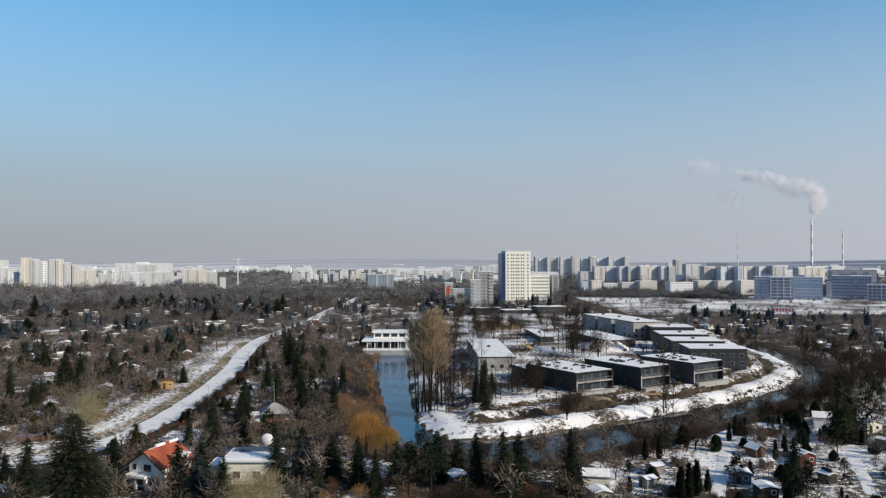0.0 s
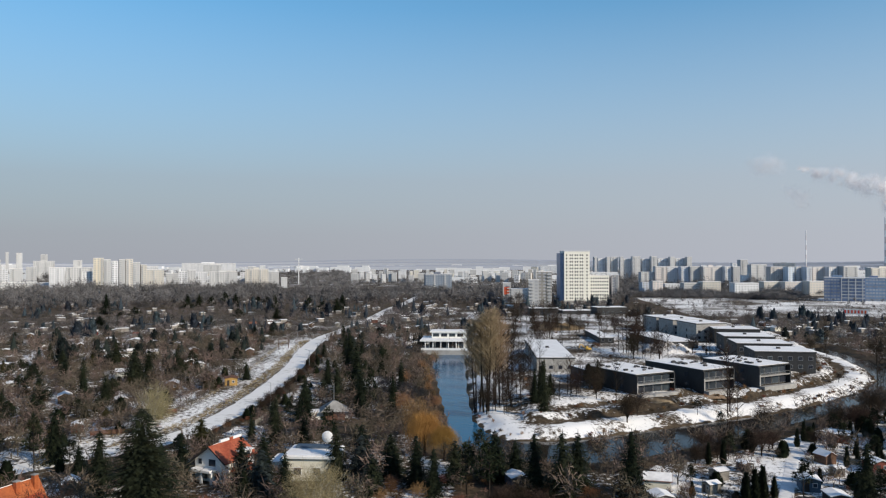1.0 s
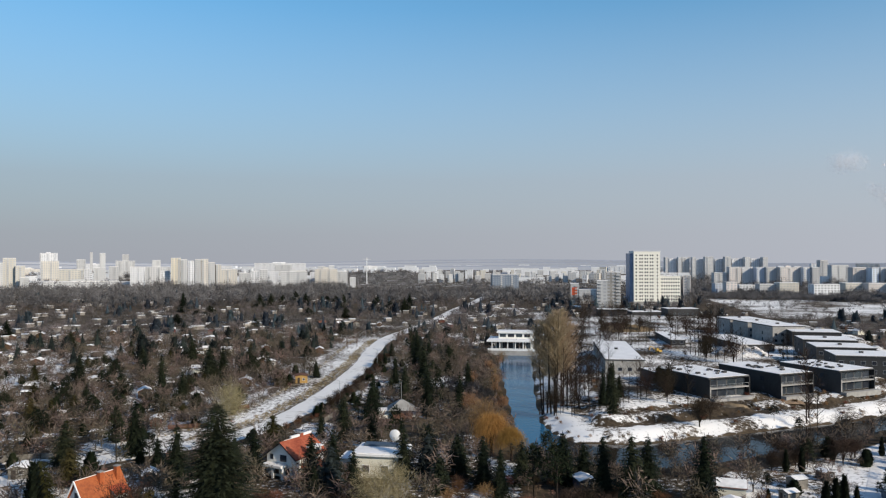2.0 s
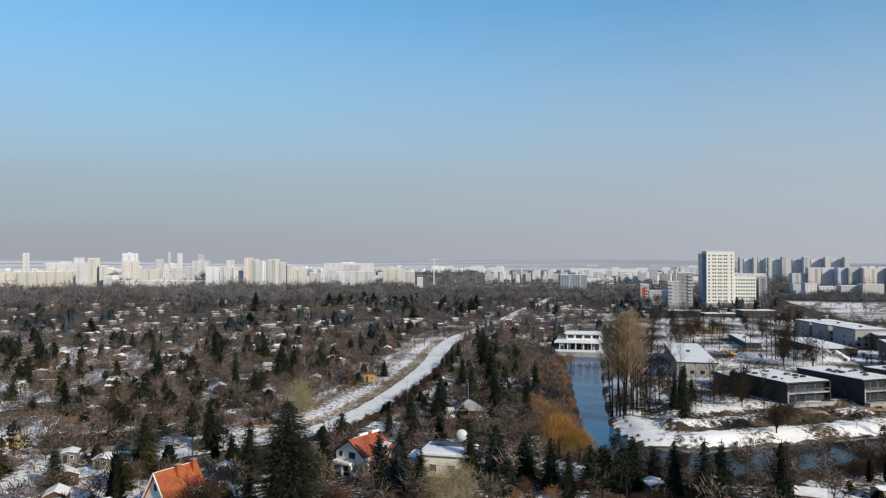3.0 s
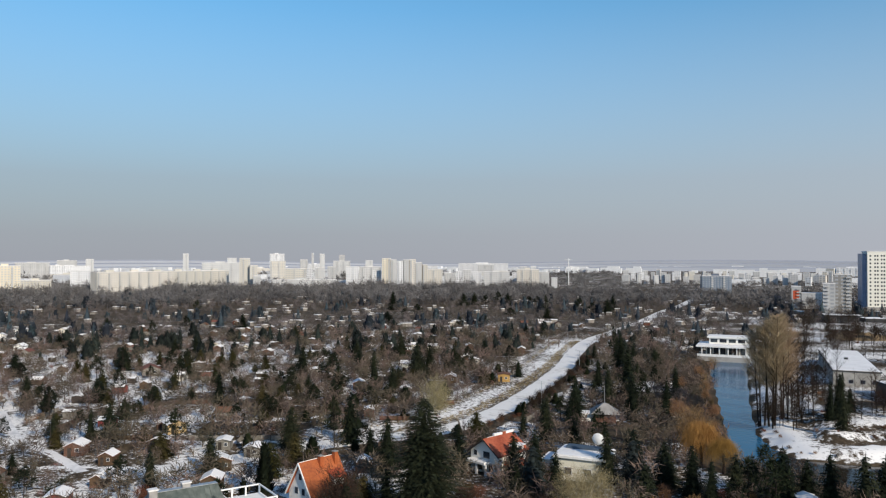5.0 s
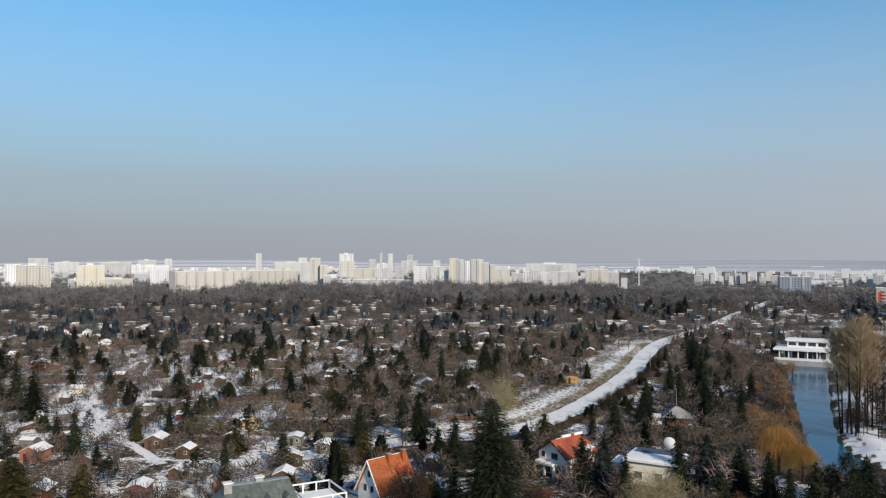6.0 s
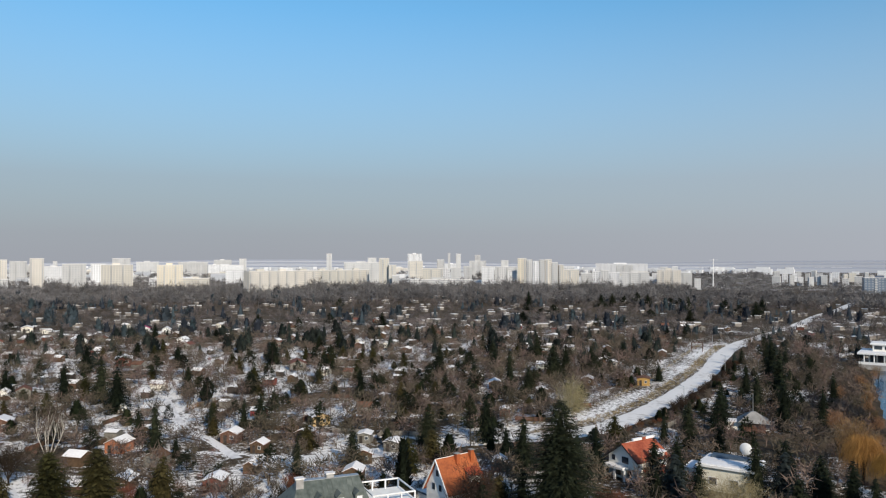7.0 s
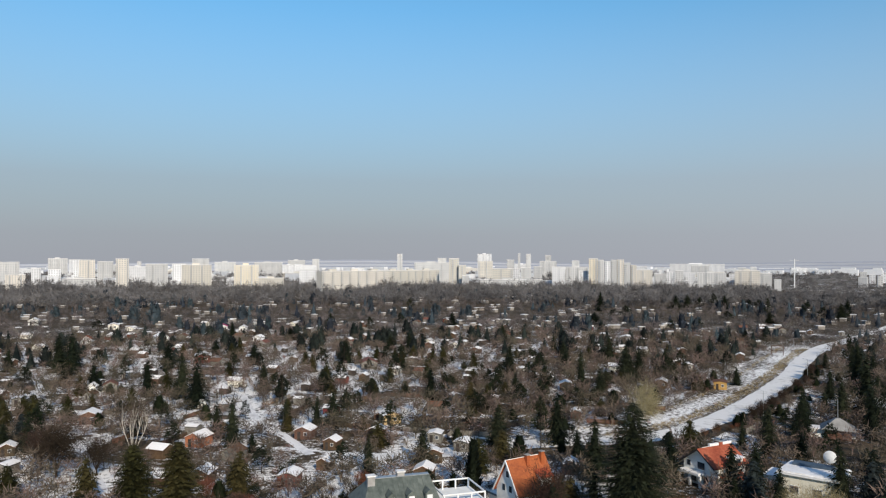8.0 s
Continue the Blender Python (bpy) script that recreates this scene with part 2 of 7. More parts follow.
M = {
    # the canal's blue base colour stands in for reflected sky; gloss stays low
    "ground": ground_material(), "water": water_material("rippled_water", (0.016, 0.092, 0.180), 0.14, 0.5, 0.14), "brown_water": water_material("silty_water", (0.026, 0.021, 0.017), 0.22, 0.3, 0.06), "steam": smoke_material(),
    "snow": material("snow", (0.72, 0.70, 0.68), (0.87, 0.85, 0.83), 1.6, 0.7, 0.4, 0.03),
    "old_snow": material("old_snow", (0.46, 0.45, 0.44), (0.80, 0.78, 0.76), 0.8, 0.75, 0.4, 0.03, lo=0.3, hi=0.55),
    "packed_snow": material("packed_snow", (0.30, 0.27, 0.235), (0.74, 0.72, 0.69), 0.5, 0.75, 0.3, 0.0, lo=0.26, hi=0.46),
    "bark": material("bark", (0.016, 0.012, 0.010), (0.050, 0.039, 0.031), 3.0, 0.9, 0.4, 0.25),
    "pale_bark": material("pale_bark", (0.20, 0.18, 0.15), (0.52, 0.49, 0.43), 2.0, 0.85, 0.2, 0.15),
    "twig_brown": material("twig_brown", (0.034, 0.023, 0.015), (0.102, 0.067, 0.040), 0.6, 0.9, 0, 0.35),
    "twig_grey": material("twig_grey", (0.028, 0.023, 0.018), (0.082, 0.065, 0.049), 0.6, 0.9, 0, 0.3),
    "twig_dark": material("twig_dark", (0.017, 0.012, 0.009), (0.058, 0.041, 0.028), 0.6, 0.9, 0, 0.35),
    "twig_red": material("twig_red", (0.066, 0.032, 0.018), (0.165, 0.082, 0.044), 0.6, 0.9, 0, 0.3),
    "twig_gold": material("twig_gold", (0.20, 0.105, 0.028), (0.38, 0.22, 0.065), 0.5, 0.8, 0, 0.15),
    "twig_tan": material("twig_tan", (0.15, 0.085, 0.042), (0.31, 0.185, 0.092), 0.5, 0.85, 0, 0.15),
    "twig_straw": material("twig_straw", (0.27, 0.19, 0.12), (0.47, 0.355, 0.235), 0.5, 0.85, 0, 0.15),
    "twig_pale": material("twig_pale", (0.19, 0.155, 0.085), (0.38, 0.32, 0.19), 0.5, 0.85, 0, 0.15),
    "needles": material("needles", (0.005, 0.008, 0.005), (0.023, 0.029, 0.015), 1.6, 0.8, 0, 0.35),
    "needles_olive": material("needles_olive", (0.016, 0.016, 0.006), (0.062, 0.055, 0.020), 1.6, 0.8, 0, 0.3),
    "needles_blue": material("needles_blue", (0.008, 0.012, 0.012), (0.040, 0.050, 0.048), 1.6, 0.8, 0, 0.25),
    "pine": material("pine", (0.008, 0.013, 0.007), (0.033, 0.042, 0.020), 1.2, 0.8, 0, 0.3),
    "dry_grass": material("dry_grass", (0.19, 0.14, 0.075), (0.42, 0.32, 0.19), 0.8, 0.95, 0, 0.25),
    "white_wall": material("white_wall", (0.62, 0.61, 0.57), (0.80, 0.79, 0.75), 0.7, 0.85, 0.1, 0.06, lo=0.2, hi=0.5),
    "cream_wall": material("cream_wall", (0.58, 0.54, 0.44), (0.76, 0.72, 0.61), 0.3, 0.85, 0.1, 0.08, lo=0.2, hi=0.5),
    # grey, pink and blue city walls: albedo raised in place of haze
    "grey_wall": material("grey_wall", (0.58, 0.59, 0.61), (0.70, 0.705, 0.72), 0.3, 0.85, 0.1, 0.15),
    # red stack bands, washed out in the base colour to look hazed
    "stack_red": material("stack_red", (0.60, 0.54, 0.54), (0.66, 0.60, 0.60), 0.02, 0.9, 0, 0.05),
    "pink_wall": material("pink_wall", (0.56, 0.51, 0.48), (0.68, 0.63, 0.60), 0.3, 0.85, 0.1, 0.12),
    "blue_wall": material("blue_wall", (0.47, 0.525, 0.61), (0.58, 0.635, 0.71), 0.3, 0.4, 0.0, 0.15),
    "steel_blue": material("steel_blue", (0.13, 0.19, 0.30), (0.22, 0.29, 0.42), 0.3, 0.35, 0.0, 0.15),
    "dark_glass": material("dark_glass", (0.075, 0.10, 0.15), (0.13, 0.165, 0.23), 0.3, 0.4, 0.0, 0.15),
    "dark_clad": material("dark_clad", (0.011, 0.012, 0.014), (0.028, 0.029, 0.031), 1.5, 0.6, 0.15, 0.1),
    "concrete": material("concrete", (0.24, 0.23, 0.22), (0.40, 0.39, 0.37), 0.8, 0.9, 0.2, 0.1),
    "red_tile": material("red_tile", (0.20, 0.055, 0.027), (0.37, 0.125, 0.060), 2.5, 0.75, 0.3, 0.12),
    "orange_tile": material("orange_tile", (0.24, 0.048, 0.014), (0.44, 0.105, 0.030), 2.5, 0.7, 0.3, 0.08),
    "brown_tile": material("brown_tile", (0.10, 0.05, 0.035), (0.20, 0.10, 0.07), 2.0, 0.8, 0.3, 0.2),
    "grey_metal": material("grey_metal", (0.048, 0.060, 0.052), (0.150, 0.168, 0.148), 1.2, 0.5, 0.1, 0.1),
    "tar": material("tar", (0.045, 0.045, 0.047), (0.10, 0.10, 0.10), 1.5, 0.9, 0.2, 0.15),
    "glass": material("window_glass", (0.020, 0.025, 0.032), (0.05, 0.06, 0.075), 0.5, 0.12, 0, 0.3),
    # city window panes, paled so the colour itself carries the haze
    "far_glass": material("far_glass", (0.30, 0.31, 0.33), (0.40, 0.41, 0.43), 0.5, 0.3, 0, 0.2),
    # white stack bands, brightened to sink into the painted haze
    "far_stack": material("far_stack", (0.80, 0.80, 0.80), (0.85, 0.85, 0.85), 0.02, 0.9, 0, 0.05),
    "city_white": material("city_white", (0.37, 0.375, 0.385), (0.53, 0.53, 0.525), 0.06, 0.85, 0, 0.12, lo=0.2, hi=0.6),
    "city_cream": material("city_cream", (0.44, 0.415, 0.365), (0.60, 0.565, 0.50), 0.06, 0.85, 0, 0.12, lo=0.2, hi=0.6),
    "city_yellow": material("city_yellow", (0.52, 0.465, 0.36), (0.66, 0.60, 0.48), 0.06, 0.85, 0, 0.08, lo=0.2, hi=0.6),
    "trim": material("white_trim", (0.66, 0.66, 0.65), (0.80, 0.80, 0.79), 2.0, 0.6, 0, 0.03),
    "wood_brown": material("wood_brown", (0.060, 0.036, 0.024), (0.145, 0.088, 0.058), 2.0, 0.8, 0.3, 0.25),
    "wood_orange": material("wood_orange", (0.25, 0.095, 0.040), (0.42, 0.18, 0.075), 2.0, 0.7, 0.3, 0.15),
    "wood_yellow": material("wood_yellow", (0.33, 0.22, 0.11), (0.50, 0.36, 0.19), 2.0, 0.7, 0.3, 0.1),
    "wood_gold": material("wood_gold", (0.30, 0.17, 0.045), (0.46, 0.28, 0.085), 2.0, 0.7, 0.3, 0.1),
    "wood_red": material("wood_red", (0.12, 0.034, 0.028), (0.24, 0.072, 0.055), 2.0, 0.75, 0.3, 0.2),
    "wood_grey": material("wood_grey", (0.13, 0.12, 0.105), (0.28, 0.26, 0.23), 2.0, 0.85, 0.3, 0.2),
    "wood_dark": material("wood_dark", (0.025, 0.022, 0.020), (0.07, 0.058, 0.05), 2.0, 0.85, 0.3, 0.2),
    "blue_paint": material("blue_paint", (0.026, 0.044, 0.072), (0.062, 0.092, 0.135), 2.0, 0.7, 0.2, 0.15),
    "red_paint": material("red_paint", (0.50, 0.06, 0.03), (0.70, 0.12, 0.06), 2.0, 0.6, 0.1, 0.1),
    "magenta": material("magenta_cloth", (0.34, 0.02, 0.12), (0.52, 0.05, 0.20), 2.0, 0.7, 0.1, 0.1),
    "yellow_paint": material("yellow_paint", (0.42, 0.25, 0.04), (0.60, 0.38, 0.07), 2.0, 0.5, 0.1, 0.05),
    "steel": material("steel", (0.30, 0.31, 0.32), (0.48, 0.49, 0.50), 2.0, 0.45, 0, 0.1, metal=0.6),
    "rubble": material("rubble", (0.11, 0.09, 0.07), (0.70, 0.68, 0.66), 1.1, 0.9, 0.5, 0.05, lo=0.40, hi=0.54),
    "sand": material("sand", (0.15, 0.105, 0.065), (0.34, 0.25, 0.155), 0.6, 0.95, 0.4, 0.1),
    # lighter than the near twigs: some haze is mixed into this brown
    "mid_brown": material("mid_brown", (0.062, 0.050, 0.041), (0.170, 0.134, 0.104), 0.3, 0.95, 0, 0.4, tone="tone"),
    "mid_red": material("mid_red", (0.090, 0.058, 0.043), (0.210, 0.136, 0.098), 0.3, 0.95, 0, 0.4, tone="tone"),
    "mid_green": material("mid_green", (0.008, 0.013, 0.013), (0.034, 0.041, 0.036), 0.5, 0.9, 0, 0.4, tone="tone"),
    # far trees: distance haze is mixed into these base colours
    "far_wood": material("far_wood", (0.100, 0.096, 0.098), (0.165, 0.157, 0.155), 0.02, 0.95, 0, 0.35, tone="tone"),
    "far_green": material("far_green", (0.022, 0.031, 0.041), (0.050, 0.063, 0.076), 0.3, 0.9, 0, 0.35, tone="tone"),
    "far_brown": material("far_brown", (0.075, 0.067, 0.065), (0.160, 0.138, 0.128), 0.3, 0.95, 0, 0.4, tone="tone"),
    # far rises paled towards the horizon sky, haze painted into the colour
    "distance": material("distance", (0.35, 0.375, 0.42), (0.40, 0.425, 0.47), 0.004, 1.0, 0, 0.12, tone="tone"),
}


# ---- mesh helpers ----
class Geo:
    def __init__(self):
        self.v, self.f = [], []

    def face(self, *pts):
        k = len(self.v)
        self.v.extend(tuple(p) for p in pts)
        self.f.append(tuple(range(k, k + len(pts))))

    def box(self, x0, x1, y0, y1, z0, z1):
        k = len(self.v)
        self.v += [(x0, y0, z0), (x1, y0, z0), (x1, y1, z0), (x0, y1, z0), (x0, y0, z1), (x1, y0, z1), (x1, y1, z1), (x0, y1, z1)]
        self.f += [tuple(k + i for i in q) for q in ((3, 2, 1, 0), (4, 5, 6, 7), (0, 1, 5, 4), (1, 2, 6, 5), (2, 3, 7, 6), (3, 0, 4, 7))]
        return self

    def prism(self, outline, y0, y1):
        """An outline in x, z, pushed from y0 to y1."""
        k, n = len(self.v), len(outline)
        self.v += [(x, y0, z) for x, z in outline] + [(x, y1, z) for x, z in outline]
        self.f.append(tuple(range(k, k + n)))
        self.f.append(tuple(range(k + 2 * n - 1, k + n - 1, -1)))
        self.f += [(k + (i + 1) % n, k + i, k + n + i, k + n + (i + 1) % n) for i in range(n)]
        return self

    def slab(self, outline, z0, z1):
        """An outline in x, y, raised from z0 to z1."""
        k, n = len(self.v), len(outline)
        self.v += [(x, y, z0) for x, y in outline] + [(x, y, z1) for x, y in outline]
        self.f.append(tuple(range(k + n - 1, k - 1, -1)))
        self.f.append(tuple(range(k + n, k + 2 * n)))
        self.f += [(k + i, k + (i + 1) % n, k + n + (i + 1) % n, k + n + i) for i in range(n)]
        return self

    def tube(self, p, q, r0, r1, n=5):
        p, q = Vector(p), Vector(q)
        d = (q - p).normalized()
        a = d.orthogonal().normalized()
        b = d.cross(a)
        k = len(self.v)
        for c, r in ((p, r0), (q, r1)):
            self.v += [tuple(c + r * (math.cos(6.2832 * i / n) * a + math.sin(6.2832 * i / n) * b)) for i in range(n)]
        self.f += [(k + i, k + (i + 1) % n, k + n + (i + 1) % n, k + n + i) for i in range(n)]
        self.f.append(tuple(range(k + n, k + 2 * n)))
        return self

    def sliver(self, p, d, length, width, rng):
        side = d.cross(Vector((rng.uniform(-1, 1), rng.uniform(-1, 1), rng.uniform(-1, 1)))).normalized() * width
        self.face(p - side, p + side, p + d * length)

    def mesh(self, name, mat):
        me = bpy.data.meshes.new(name)
        me.from_pydata(self.v, [], self.f)
        me.materials.append(M[mat])
        return me


def part(name, geo, mat, parent, label="", at=None):
    me = geo.mesh(name, mat) if isinstance(geo, Geo) else geo
    ob = new(name, me)
    ob.parent = parent
    if at is not None:
        ob.matrix_basis = at
    if label:
        ob["label"] = label
    return ob


def thing(name, label, category, x=0, y=0, z=0, rot=0, group="", kind=""):
    ob = new(name)
    ob.empty_display_size = 0.5
    ob.matrix_basis = pose(x, y, z, 0, 0, rot)
    return tagged(ob, label, category, group, kind)


def lone(name, geo, mat, label, category, kind="", m=None, group=""):
    ob = new(name, geo.mesh(name, mat))
    if m is not None:
        ob.matrix_basis = m
    return tagged(ob, label, category, group, kind)


# ---- plan: water, headland, road ----
WATER = [(-11.5, 183.6), (-16.0, 218.0), (-21.7, 262.8), (-28.1, 314.3), (-35.1, 369.3), (-16.9, 369.3), (-13.9, 314.3), (-10.9, 263.2), (-7.4, 219.8), (-3.2, 205.1),
         (2.6, 196.8), (16.6, 197.4), (33.2, 207.0), (60.1, 223.6), (80.5, 235.7), (106.1, 257.6), (122.7, 274.2), (140.6, 300.3), (150.8, 330.9), (155.2, 359.1), (155.9, 408.9),
         (166.1, 411.4), (164.8, 360.3), (159.7, 328.4), (149.5, 296.4), (132.9, 269.6), (112.4, 250.4), (84.3, 223.1), (62.2, 204.4), (48.6, 192.9), (35.8, 183.4), (21.2, 175.1), (8.4, 175.1), (-3.2, 178.5)]
HEADLAND = [(-16.9, 369.3), (-13.9, 314.3), (-10.9, 263.2), (-7.4, 219.8), (-3.2, 205.1), (2.6, 196.8), (16.6, 197.4), (33.2, 207.0), (60.1, 223.6), (80.5, 235.7), (106.1, 257.6),
            (122.7, 274.2), (140.6, 300.3), (150.8, 330.9), (155.2, 359.1), (155.9, 408.9), (146.9, 511.1), (76.7, 600.6), (0.0, 562.2), (-17.9, 421.7)]
ROAD = [(-133, 117), (-126, 124), (-118, 137), (-109, 154), (-98, 170), (-88, 181), (-82.5, 194), (-80.3, 213), (-80.3, 240), (-81.5, 263), (-84.5, 294), (-89, 329),
        (-95.8, 369), (-101.3, 413), (-102.4, 438), (-101, 470), (-99.6, 505), (-98, 540), (-98.4, 605), (-99.8, 673), (-98, 731), (-97, 790), (-101, 1040)]


def inside(px, py, poly):
    hit = np.zeros(np.shape(px), bool)
    for (x0, y0), (x1, y1) in zip(poly, poly[1:] + poly[:1]):
        cross = (y0 > py) != (y1 > py)
        hit ^= cross & (px < (x1 - x0) * (py - y0) / (y1 - y0 + 1e-9) + x0)
    return hit


def away(px, py, line, closed=True):
    best = np.full(np.shape(px), 1e9)
    for (x0, y0), (x1, y1) in zip(line, line[1:] + (line[:1] if closed else [])):
        dx, dy = x1 - x0, y1 - y0
        s = np.clip(((px - x0) * dx + (py - y0) * dy) / (dx * dx + dy * dy + 1e-9), 0, 1)
        best = np.minimum(best, np.hypot(px - x0 - s * dx, py - y0 - s * dy))
    return best


def smooth(a, b, v):
    s = np.clip((v - a) / (b - a), 0, 1)
    return s * s * (3 - 2 * s)


def height(px, py):
    px, py = np.asarray(px, float), np.asarray(py, float)
    d = away(px, py, WATER)
    wet, head = inside(px, py, WATER), inside(px, py, HEADLAND)
    z = np.where(wet, -0.5 - 1.3 * smooth(0, 3, d), -0.5 + 0.5 * smooth(0, 4, d))
    wob = np.sin(px * 0.31 + 1.3 * np.sin(py * 0.17)) * np.sin(py * 0.27 + 0.8 * np.sin(px * 0.23))
    rise = np.where(head & ~wet, 1.3 * smooth(1.5, 5, d + wob) + 1.5 * smooth(12, 15, d + 2.0 * wob) + 1.0 * smooth(20, 23, d - 1.5 * wob) + 0.35 * wob * smooth(4, 9, d) * (1 - smooth(24, 30, d)), 0)
    return z + rise


LOX, LOY, CELL = -720.0, -20.0, 2.0
_px, _py = np.meshgrid(np.arange(LOX, 720, CELL), np.arange(LOY, 1000, CELL))
IN_WATER, IN_HEAD, TO_WATER, TO_ROAD, HIGH = inside(_px, _py, WATER), inside(_px, _py, HEADLAND), away(_px, _py, WATER), away(_px, _py, ROAD, False), height(_px, _py)


def cell(table, x, y):
    i, j = int(round((y - LOY) / CELL)), int(round((x - LOX) / CELL))
    return table[min(max(i, 0), table.shape[0] - 1), min(max(j, 0), table.shape[1] - 1)]


def gz(x, y):
    """The ground's height, between the grid's points."""
    i, j = (y - LOY) / CELL, (x - LOX) / CELL
    a, b = int(i), int(j)
    if not (0 <= a < HIGH.shape[0] - 1 and 0 <= b < HIGH.shape[1] - 1):
        return 0.0
    u, v = i - a, j - b
    h = HIGH[a:a + 2, b:b + 2]
    return float((h[0, 0] * (1 - v) + h[0, 1] * v) * (1 - u) + (h[1, 0] * (1 - v) + h[1, 1] * v) * u)


def spaced(lo, hi, fine0, fine1, step, grow=1.13):
    mid = list(np.arange(fine0, fine1 + 0.01, step))
    up, s = [fine1], step
    while up[-1] < hi:
        s *= grow
        up.append(up[-1] + s)
    dn, s = [fine0], step
    while dn[-1] > lo:
        s *= grow
        dn.append(dn[-1] - s)
    return np.array(dn[:0:-1] + mid + up[1:])


def road_side(px, py):
    return np.interp(py, [r[1] for r in ROAD], [r[0] for r in ROAD])


def snow_cover(px, py):
    """How open the ground lies: 0 bare leaf litter, 1 clean snow. Garden plots differ from each other. A snowless strip
    paints the lane's shaded edge.
    """
    a = radians(24)
    u, v = (px * math.cos(a) + py * math.sin(a)) / 13, (py * math.cos(a) - px * math.sin(a)) / 24
    plot = np.mod(np.sin(np.floor(u) * 12.9898 + np.floor(v) * 78.233) * 43758.5453, 1.0)
    lane = np.minimum(np.abs(v - np.round(v)) * 24, 99) < 1.3
    s = 0.41 + 0.22 * plot + 0.05 * np.sin(px * 0.045 + 2 * np.sin(py * 0.03))
    s = np.where(np.abs(u - np.round(u)) * 13 < 1.1, s - 0.16, s)
    s = np.where(lane, 0.60, s)
    far = smooth(330, 560, np.hypot(px + 30, py))
    s = s * (1 - far) + (0.36 - 0.20 * smooth(560, 820, np.hypot(px, py)) + 0.24 * smooth(960, 1250, np.hypot(px, py))) * far
    head = inside(px, py, HEADLAND)
    d = away(px, py, WATER)
    bank = ((d > 9) & (d < 13.5)) | ((d > 18) & (d < 21.5))
    s = np.where(head, 0.48 + 0.13 * np.sin(px * 0.17 + np.sin(py * 0.23)) * np.sin(py * 0.13), s)
    s = np.where(head & (d < 9), 0.61 + 0.12 * np.sin(px * 0.3 + py * 0.1), s)
    s = np.where(head & bank & (px > 6), 0.33, s)
    side = road_side(px, py)
    s = np.where((px > side) & (px < -10) & (py > 150) & (py < 720) & ~head, 0.30 + 0.22 * plot, s)
    s = np.where((px > -70) & (px < 34) & (py < 178), np.where((px > -36) & (px < -8), 0.40, 0.20) + 0.22 * plot, s)
    s = np.where((px > -185) & (px < side - 24) & (py > 175) & (py < 420), s - 0.08, s)
    rd = away(px, py, ROAD, False)
    verge = (rd < 21) & (px < side) & (py > 175) & (py < 420)
    s = np.where(verge, np.where(rd < 8.5, 0.44, np.where(rd < 14, 0.54, 0.46)), s)
    # snow left out in a strip to paint tree shade beside the lane
    s = np.where((rd > 4) & (rd < 8.5) & (px > side) & (py > 175) & (py < 420), 0.02, s)
    s = np.where((px > 38) & (py < 190) & ~head, 0.36 + 0.24 * plot, s)
    s = np.where((py > 620) & (px > 150) & (py < 920), 0.50 + 0.14 * np.sin(py * 0.085 + px * 0.02) * np.sin(px * 0.05 + 1.5 * np.sin(py * 0.04)), s)
    return np.where((~head) & (d < 9), 0.12, s)


def build_ground():
    xs, ys = spaced(-4800, 4800, -290, 220, 2.0), spaced(-4800, 4800, 84, 420, 2.0)
    gx, gy = np.meshgrid(xs, ys)
    z = height(gx, gy)
    nx, ny = len(xs), len(ys)
    v = np.stack([gx.ravel(), gy.ravel(), z.ravel()], 1)
    i = np.arange(nx * ny).reshape(ny, nx)
    f = np.stack([i[:-1, :-1].ravel(), i[:-1, 1:].ravel(), i[1:, 1:].ravel(), i[1:, :-1].ravel()], 1)
    me = bpy.data.meshes.new("ground")
    me.from_pydata(v.tolist(), [], f.tolist())
    me.attributes.new("snow", "FLOAT", "POINT").data.foreach_set("value", snow_cover(gx, gy).ravel().astype(np.float32))
    me.materials.append(M["ground"])
    me.shade_smooth()
    tagged(new("ground", me), "flat winter ground with patchy snow over brown grass", "ground", kind="structure")
    w = Geo()
    w.face(*[(x, y, -0.8) for x, y in [(-50, 188), (-2, 188), (-2, 425), (-50, 425)]])
    lone("water", w, "water", "rippled blue canal water below the white pavilion", "water", "structure")
    w = Geo()
    w.face((-50, 160, -0.8), (180, 160, -0.8), (180, 188, -0.8), (-50, 188, -0.8))
    w.face((-2, 188, -0.8), (180, 188, -0.8), (180, 425, -0.8), (-2, 425, -0.8))
    lone("water", w, "brown_water", "still dark brown canal water along the headland", "water", "structure")


